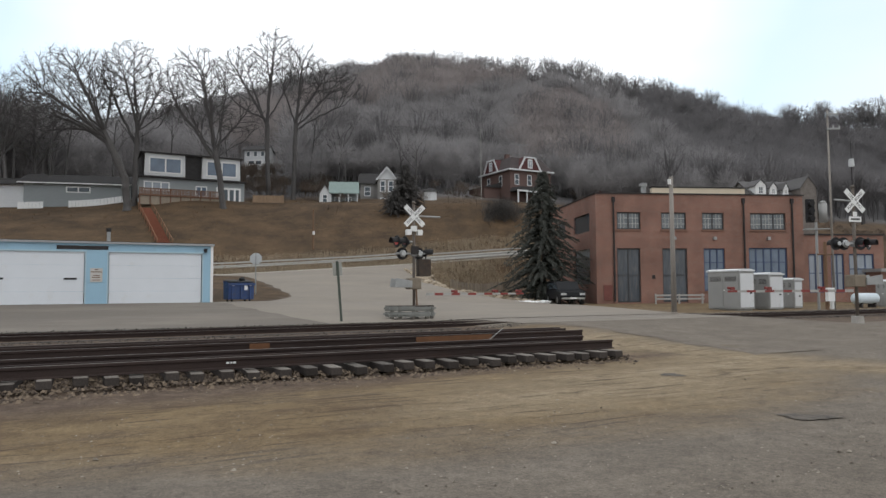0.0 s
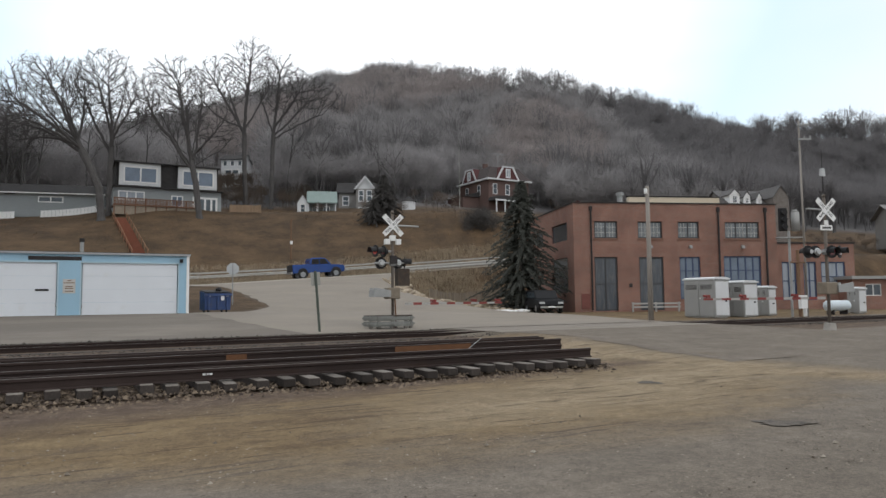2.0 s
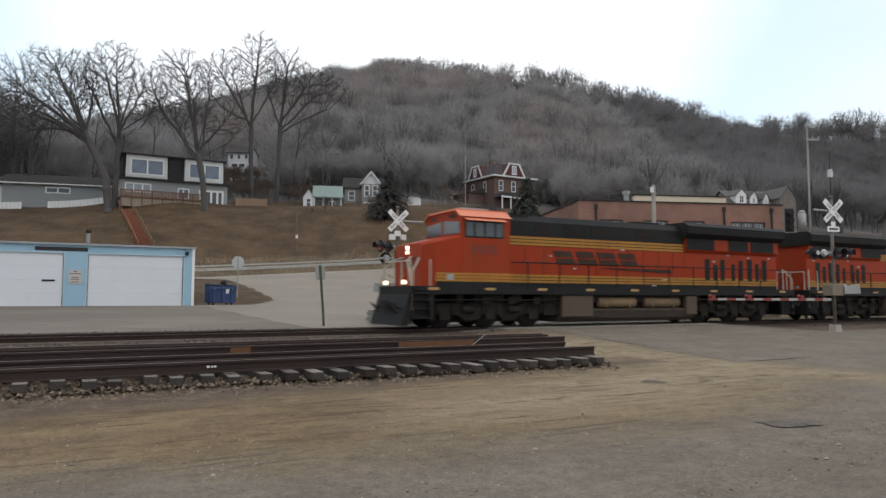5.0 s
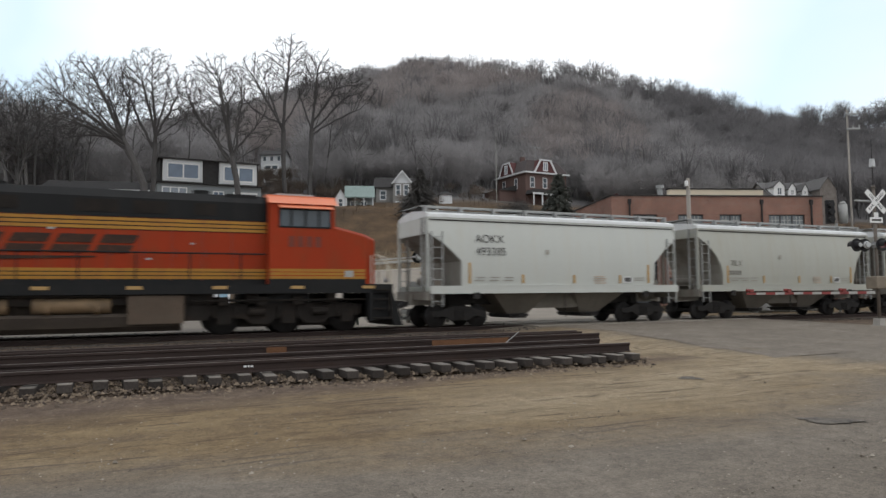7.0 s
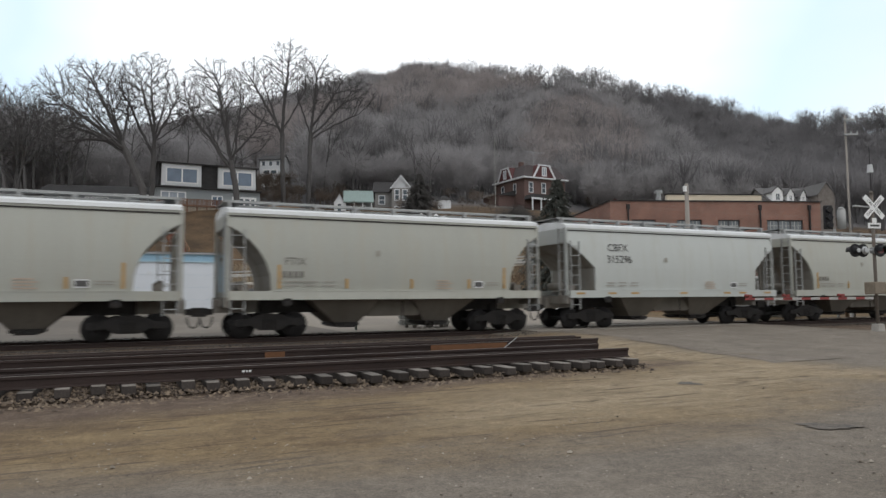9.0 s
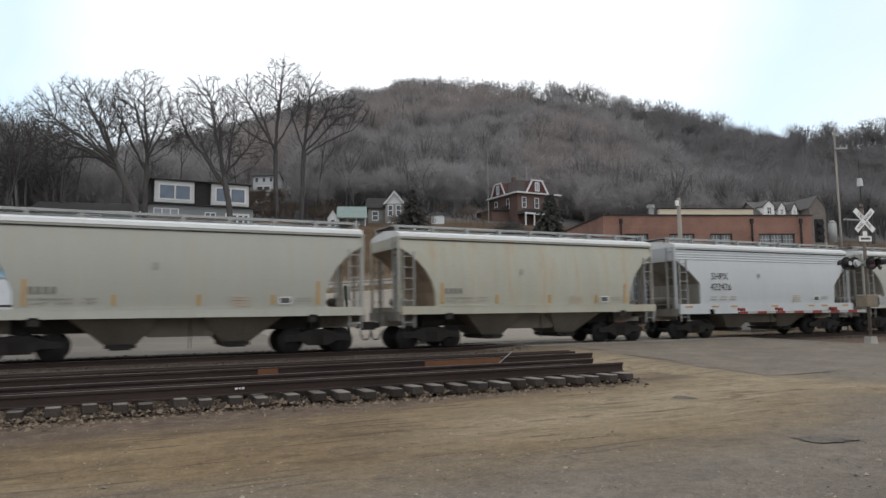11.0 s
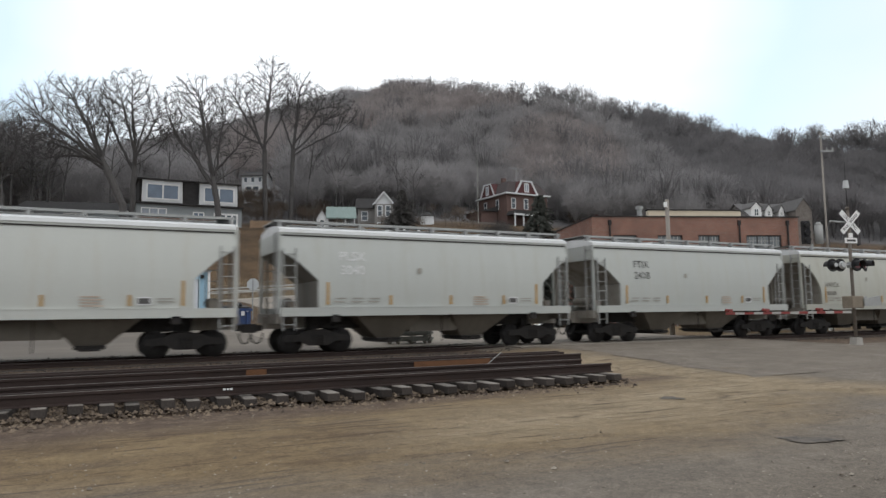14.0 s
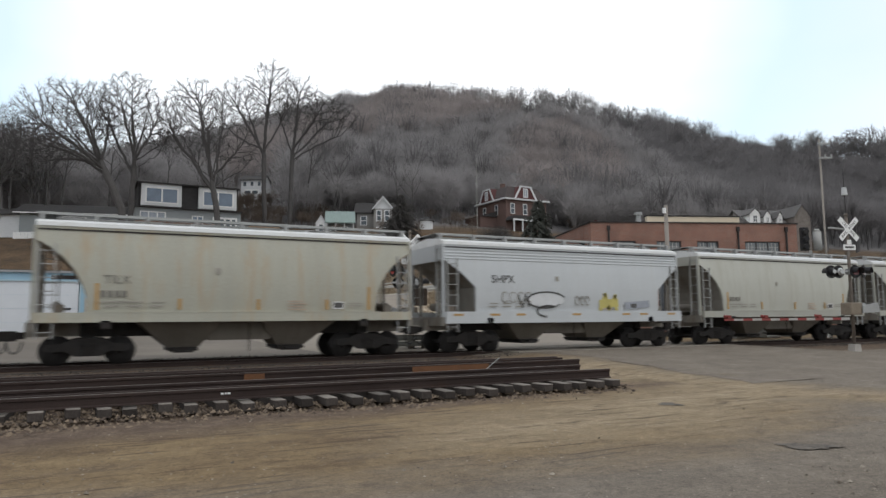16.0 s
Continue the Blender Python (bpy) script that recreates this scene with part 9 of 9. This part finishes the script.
def grass_tuft(seed):
    """A few flattened dry blades, about 1 unit high."""
    rnd = random.Random(seed)
    v, f = [], []
    for i in range(7):
        a, ln = rnd.uniform(0, 6.28), rnd.uniform(0.5, 1.1)
        c, s = math.cos(a), math.sin(a)
        ox, oy = rnd.gauss(0, 0.35), rnd.gauss(0, 0.35)
        b = len(v)
        v += [(ox - s * 0.12, oy + c * 0.12, 0), (ox + s * 0.12, oy - c * 0.12, 0), (ox + c * ln, oy + s * ln, rnd.uniform(0.6, 1.0))]
        f.append((b, b + 1, b + 2))
    return np.array(v), np.array(f)


def weed_tuft(seed):
    """A clump of thin upright dry stems, about 1 unit high."""
    rnd = random.Random(seed)
    v, f = [], []
    for i in range(22):
        a = rnd.uniform(0, 3.14)
        c, s = math.cos(a) * 0.03, math.sin(a) * 0.03
        ox, oy = rnd.gauss(0, 0.5), rnd.gauss(0, 0.5)
        b = len(v)
        v += [(ox - s, oy + c, 0), (ox + s, oy - c, 0), (ox + rnd.gauss(0, 0.22), oy + rnd.gauss(0, 0.22), rnd.uniform(0.35, 1.0))]
        f.append((b, b + 1, b + 2))
    return np.array(v), np.array(f)


def scatter(name, spots, variants, material, label, thick=1.0):
    vs, fs, n = [], [], 0
    rng = np.random.default_rng(7)
    for i, (x, y, z, h) in enumerate(spots):
        v, f = variants[i % len(variants)]
        a = rng.uniform(0, 6.283)
        c, s = math.cos(a), math.sin(a)
        w = h * rng.uniform(0.8, 1.15)
        q = np.stack(((v[:, 0] * c - v[:, 1] * s) * w + x, (v[:, 0] * s + v[:, 1] * c) * w + y, v[:, 2] * h + z - 0.2), -1)
        vs.append(q)
        fs.append(f + n)
        n += len(v)
    vs, fs = np.concatenate(vs), np.concatenate(fs)
    me = bpy.data.meshes.new(name)
    me.vertices.add(len(vs))
    me.vertices.foreach_set("co", vs.astype(np.float32).ravel())
    me.loops.add(len(fs) * 3)
    me.loops.foreach_set("vertex_index", fs.astype(np.int32).ravel())
    me.polygons.add(len(fs))
    me.polygons.foreach_set("loop_start", np.arange(0, len(fs) * 3, 3, dtype=np.int32))
    me.update(calc_edges=True)
    me.materials.append(material)
    return tagged(new(name, me), label, "woods", kind="stuff")


def build_woods():
    rng = np.random.default_rng(4)
    spots, reds, darks = [], [], []
    while len(spots) + len(reds) + len(darks) < 7000:
        l = rng.uniform(-230, 250)
        u = rng.uniform(0, 1)
        d = 116 + 215 * u ** 0.72
        x, y = 0.448 * d + 0.894 * l, 0.894 * d - 0.448 * l
        if abs(l) > d * 0.72 + 15 or y < 74:
            continue
        de = max(100, 0.448 * x + 0.894 * 70 + 14)
        if -0.315 < l / d < -0.235 and d < 150:
            continue
        if d > 285 and rng.uniform() < 0.25:
            continue
        if 0.02 < l / d < 0.19 and d < 136:
            continue
        if d < de + 16 or (l > 28 and l < 66 and d < 128):
            continue
        h = rng.uniform(8.0, 14.5) * (0.62 if d > 276 else 1.0 if d > 150 else 0.8)
        patch = noise.noise(Vector((x * 0.012, y * 0.012, 3.0)))
        (darks if l + 60 * patch > 62 else reds if patch > 0.30 or math.hypot((l / d - 0.185) / 0.075, (d - 185) / 62) + 0.5 * patch < 1 else spots).append((x, y, float(height(x, y)), h))
    crest = []
    for i in range(330):
        l, d = rng.uniform(-215, 225), rng.uniform(276, 312)
        x, y = 0.448 * d + 0.894 * l, 0.894 * d - 0.448 * l
        crest.append((x, y, float(height(x, y)), rng.uniform(12, 20) * (0.78 if -40 < l < 12 else 1.0)))
    tall = [crest_tree(i) for i in range(6)]
    stand = []
    for i in range(52):
        d, a = rng.uniform(112, 145), rng.uniform(-0.70, -0.535)
        l = d * a
        x, y = 0.448 * d + 0.894 * l, 0.894 * d - 0.448 * l
        stand.append((x, y, hz(x, y), rng.uniform(15, 21) * (1 if a < -0.58 else 0.8)))
    for i in range(46):
        d, a = rng.uniform(118, 140), rng.uniform(-0.54, -0.2)
        l = d * a
        x, y = 0.448 * d + 0.894 * l, 0.894 * d - 0.448 * l
        if not -0.32 < a < -0.23:
            stand.append((x, y, hz(x, y), rng.uniform(9, 15)))
    scatter("bare_woods", stand, tall, M["stand"], "dark stand of bare trees behind the houses")
    def along(p):
        return 0.894 * p[0] - 0.448 * p[1]
    scatter("crest_woods", [(x, y, z, h * 0.8) for x, y, z, h in crest if along((x, y)) > 80], tall, M["twig_dark"], "dark bare trees along the lower shoulder of the crest")
    crest = [p for p in crest if along(p) <= 80]
    scatter("crest_woods", crest, tall, M["twig_crest"], "taller bare trees standing along the crest of the bluff")
    poles = []
    while len(poles) < 520:
        d = rng.uniform(128, 290)
        l = d * rng.uniform(-0.62, 0.62)
        x, y = 0.448 * d + 0.894 * l, 0.894 * d - 0.448 * l
        if y > 80 and not -0.32 < l / d < -0.23 and not (0.02 < l / d < 0.19 and d < 140):
            poles.append((x, y, float(height(x, y)), rng.uniform(11, 17)))
    scatter("bare_woods", poles, [wood_tree(i + 90, 70, 0.46, 0.30, 11, 2.2) for i in range(8)], M["twig_dark"], "taller trees with visible trunks among the woods")
    variants = [wood_tree(i) for i in range(14)]
    scatter("bare_woods", spots, variants, M["twig"], "dense grey-brown leafless woods covering the bluff")
    scatter("bare_woods", darks, variants, M["twig_dark"], "darker leafless woods on the shoulder of the bluff")
    scatter("bare_woods", reds, variants, M["twig_red"], "reddish-brown leafless woods patch on the bluff")
    # scrub between the houses and along the foot of the woods
    brush = []
    while len(brush) < 380:
        l = rng.uniform(-85, 110)
        d = rng.uniform(96, 128)
        x, y = 0.448 * d + 0.894 * l, 0.894 * d - 0.448 * l
        if y < 72 or (l < -18 and d < 112) or (0.05 < l / d < 0.19 and d < 130):
            continue
        if min(math.hypot(x - a, y - b) for a, b in ((12, 106), (33, 101), (66, 101), (41, 105), (46, 97.5), (62, 97), (70, 98), (62, 91), (67, 93))) < 7.5:
            continue
        brush.append((x, y, hz(x, y), rng.uniform(1.0, 3.4)))
    foot = []
    while len(foot) < 1000:
        l, d = rng.uniform(-85, 120), rng.uniform(113, 150)
        x, y = 0.448 * d + 0.894 * l, 0.894 * d - 0.448 * l
        if y < 74 or (0.02 < l / d < 0.19 and d < 136) or -0.33 < l / d < -0.22 or d < max(100, 0.448 * x + 62.6 + 14) + 9:
            continue
        if min(math.hypot(x - a, y - b) for a, b in ((12, 108), (33, 103), (67, 105), (41, 108), (46, 97.5), (-3, 114), (-10, 117))) < 9.5:
            continue
        foot.append((x, y, float(height(x, y)), rng.uniform(5.0, 11.0)))
    scatter("bare_woods", foot, [wood_tree(i + 30, 250, 0.18, 0.32, 9) for i in range(8)], M["twig"], "thin young woods along the foot of the bluff")
    for i in range(60):
        x, y = 27.2 + rng.normal(0, 2.6), 138.2 + rng.normal(0, 1.2)
        brush.append((x, y, hz(x, y), rng.uniform(2.6, 4.4)))
    while len(brush) < 560:
        d = rng.uniform(108, 128)
        l = d * rng.uniform(-0.34, -0.17)
        x, y = 0.448 * d + 0.894 * l, 0.894 * d - 0.448 * l
        if math.hypot(x - 12, y - 106) > 10:
            brush.append((x, y, hz(x, y), rng.uniform(2.0, 4.4)))
    bush = []
    for i in range(34):
        x, y = 49.8 + rng.normal(0, 1.5), 81.0 + rng.normal(0, 1.0)
        bush.append((x, y, hz(x, y) - 0.2, rng.uniform(2.2, 3.9) * math.exp(-((x - 49.8) / 3.5) ** 2)))
    scatter("bushes", bush, [wood_tree(i + 60, 320, 0.08, 0.55, 10) for i in range(5)], M["needle_dim"], "dark rounded bushes below the brick house")
    scatter("scrub", brush, variants, M["brush"], "tangled leafless scrub at the foot of the woods")
    weeds = []
    while len(weeds) < 2600:
        x, y = rng.uniform(-6, 60), rng.choice([rng.uniform(70.4, 71.3), rng.uniform(71.9, 76.5), rng.uniform(55, 62.5)])
        if y < 65 and x < 29.5:
            continue
        weeds.append((x, y, hz(x, y), rng.uniform(0.5, 1.1)))
    while len(weeds) < 4200:
        x, y = rng.uniform(28.5, 36), rng.uniform(46.5, 62.5)
        if math.hypot(x - 33.1, y - 47.1) > 3.2:
            weeds.append((x, y, hz(x, y), rng.uniform(0.3, 0.8)))
    tufts = []
    while len(tufts) < 8000:
        l, d = rng.uniform(-62, 75), rng.uniform(64, 116)
        x, y = 0.448 * d + 0.894 * l, 0.894 * d - 0.448 * l
        if y < 71.9 or d > max(100, 0.448 * x + 62.6 + 14) + 8:
            continue
        if noise.noise(Vector((x * 0.11, y * 0.11, 9.0))) + 0.5 * noise.noise(Vector((x * 0.5, y * 0.5, 2.0))) < rng.uniform(-0.45, 0.35):
            continue
        tufts.append((x, y, hz(x, y) + 0.15, rng.uniform(0.08, 0.2)))
    scatter("dead_grass", tufts, [grass_tuft(i) for i in range(8)], M["grass_tuft"], "matted dead grass tufts over the slope")
    scatter("dead_weeds", weeds, [weed_tuft(i) for i in range(8)], M["weed"], "dry straw-coloured weeds along the banks")


M["weed"] = mat("dry_weeds", (0.33, 0.265, 0.185), 1.0, scale=0.5, var=0.3, fine=3, bump=0, world_space=True)


# ---------- stones, ballast and leaves near the track panels ----------
def build_litter():
    rnd = random.Random(12)
    vs, fs = [], []

    def pebble(x, y, z, s, flat):
        b = len(vs)
        a0 = rnd.uniform(0, 6.28)
        ring = []
        for k in range(5):
            a = a0 + k * 1.2566 + rnd.uniform(-0.25, 0.25)
            rr = s * rnd.uniform(0.7, 1.2)
            vs.append((x + rr * math.cos(a), y + rr * math.sin(a), z))
            ring.append(b + k)
        vs.append((x + rnd.uniform(-0.3, 0.3) * s, y + rnd.uniform(-0.3, 0.3) * s, z + s * flat))
        for k in range(5):
            fs.append((ring[k], ring[(k + 1) % 5], b + 5))

    for i in range(9000):
        x = rnd.uniform(-6, 11.0)
        y = 12.65 + abs(rnd.gauss(0, 0.5)) * rnd.choice((-0.8, 1, 1.6)) if rnd.random() < 0.75 else rnd.uniform(12.3, 18.5)
        if y < 11.0:
            continue
        pebble(x, y, hz(x, y) + rnd.uniform(0, 0.09) * (y > 12.3), rnd.uniform(0.018, 0.055), rnd.uniform(0.5, 1.1))
    me = bpy.data.meshes.new("ballast_stones")
    me.from_pydata(vs, [], fs)
    me.materials.append(M["stone_mix"])
    tagged(new("ballast_stones", me), "loose mixed ballast stones and dry leaves among the ties", "stones", kind="stuff")
    vs.clear()
    fs.clear()
    for i in range(5200):
        y = 4.0 + 17 * rnd.random() ** 1.4
        x = rnd.uniform(-0.55, 1.9) * y * 1.0
        pebble(x, y, hz(x, y) + 0.002, rnd.uniform(0.005, 0.017) * (2.0 if rnd.random() < 0.03 else 1), rnd.uniform(0.4, 0.9))
    me = bpy.data.meshes.new("gravel")
    me.from_pydata(vs, [], fs)
    me.materials.append(M["gravel_pale"])
    tagged(new("gravel", me), "scattered gravel and grit on the dirt verge", "gravel", kind="stuff")
    vs.clear()
    fs.clear()
    for i in range(7000):
        x = rnd.uniform(-10, 45)
        y = rnd.choice((rnd.uniform(21.8, 23.4), rnd.uniform(25.3, 26.6)))
        if 14.4 < x < 27:
            continue
        pebble(x, y, 0.12 if 22.8 < y < 25.8 else hz(x, y) + 0.02, rnd.uniform(0.02, 0.05), rnd.uniform(0.6, 1.1))
    me = bpy.data.meshes.new("ballast_stones")
    me.from_pydata(vs, [], fs)
    me.materials.append(M["stone_dark"])
    tagged(new("ballast_stones", me), "dark ballast stones beside the main rails", "stones", kind="stuff")


def island_mat(name, dark, light, rough=0.95):
    m = bpy.data.materials.new(name)
    m.use_nodes = True
    n, l = m.node_tree.nodes, m.node_tree.links
    geo = n.new("ShaderNodeNewGeometry")
    r = n.new("ShaderNodeValToRGB")
    r.color_ramp.elements[0].color = (*dark, 1)
    r.color_ramp.elements[1].color = (*light, 1)
    l.new(geo.outputs["Random Per Island"], r.inputs["Fac"])
    l.new(r.outputs["Color"], n["Principled BSDF"].inputs["Base Color"])
    n["Principled BSDF"].inputs["Roughness"].default_value = rough
    return m


M["gravel_pale"] = island_mat("pale_gravel", (0.075, 0.058, 0.042), (0.36, 0.32, 0.26))
M["grass_tuft"] = island_mat("dead_grass", (0.095, 0.060, 0.031), (0.23, 0.16, 0.085))
M["stone_mix"] = island_mat("mixed_stones", (0.042, 0.030, 0.024), (0.225, 0.172, 0.122))
M["stone_dark"] = island_mat("dark_stones", (0.02, 0.017, 0.015), (0.085, 0.072, 0.06))


# ---------- assembly ----------
build_ground()
build_paving()
build_main_track()
build_garage()
build_brick()
build_houses()
build_trees()
build_woods()
build_crossing()
build_trackside()
build_dumpster()
build_guards()
build_rocks()
parked_suv(pose(32.2, 43.4, 0.46, 0, 0, -112))
CARS = build_cars()
LOCO_2 = locomotive("orange and black diesel locomotive coupled behind the leader", False)
LOCO_1 = locomotive("orange and black leading diesel locomotive with lit headlights", True)
PICKUP = pickup_truck()
VAN = white_van()
build_panels()
build_litter()


def drive(ob, x_at, y, turn):
    rows = []
    for i in range(33):
        t = 0.5 * i
        x = x_at(t)
        z, ahead = float(upper_road_z(x)), float(upper_road_z(x + 1))
        pitch = -math.degrees(math.atan(ahead - z))
        rows.append((t, pose(x, y, z + 0.045, 0, pitch if turn == 0 else -pitch, turn)))
    walk(ob, rows)


def motions():
    for i, car in enumerate(CARS):
        run_along(car, i * CAR_PITCH + HALF)
    run_along(LOCO_2, -1.42 - LOCO_L / 2)
    run_along(LOCO_1, -1.6 - LOCO_L - 1.05 - LOCO_L / 2, True)
    drive(PICKUP, lambda t: 14.7 + 13.0 * (t - 1.5), 65.2, 0)
    drive(VAN, lambda t: 16.0 - 15.0 * (t - 14.5), 67.4, 180)


motions()
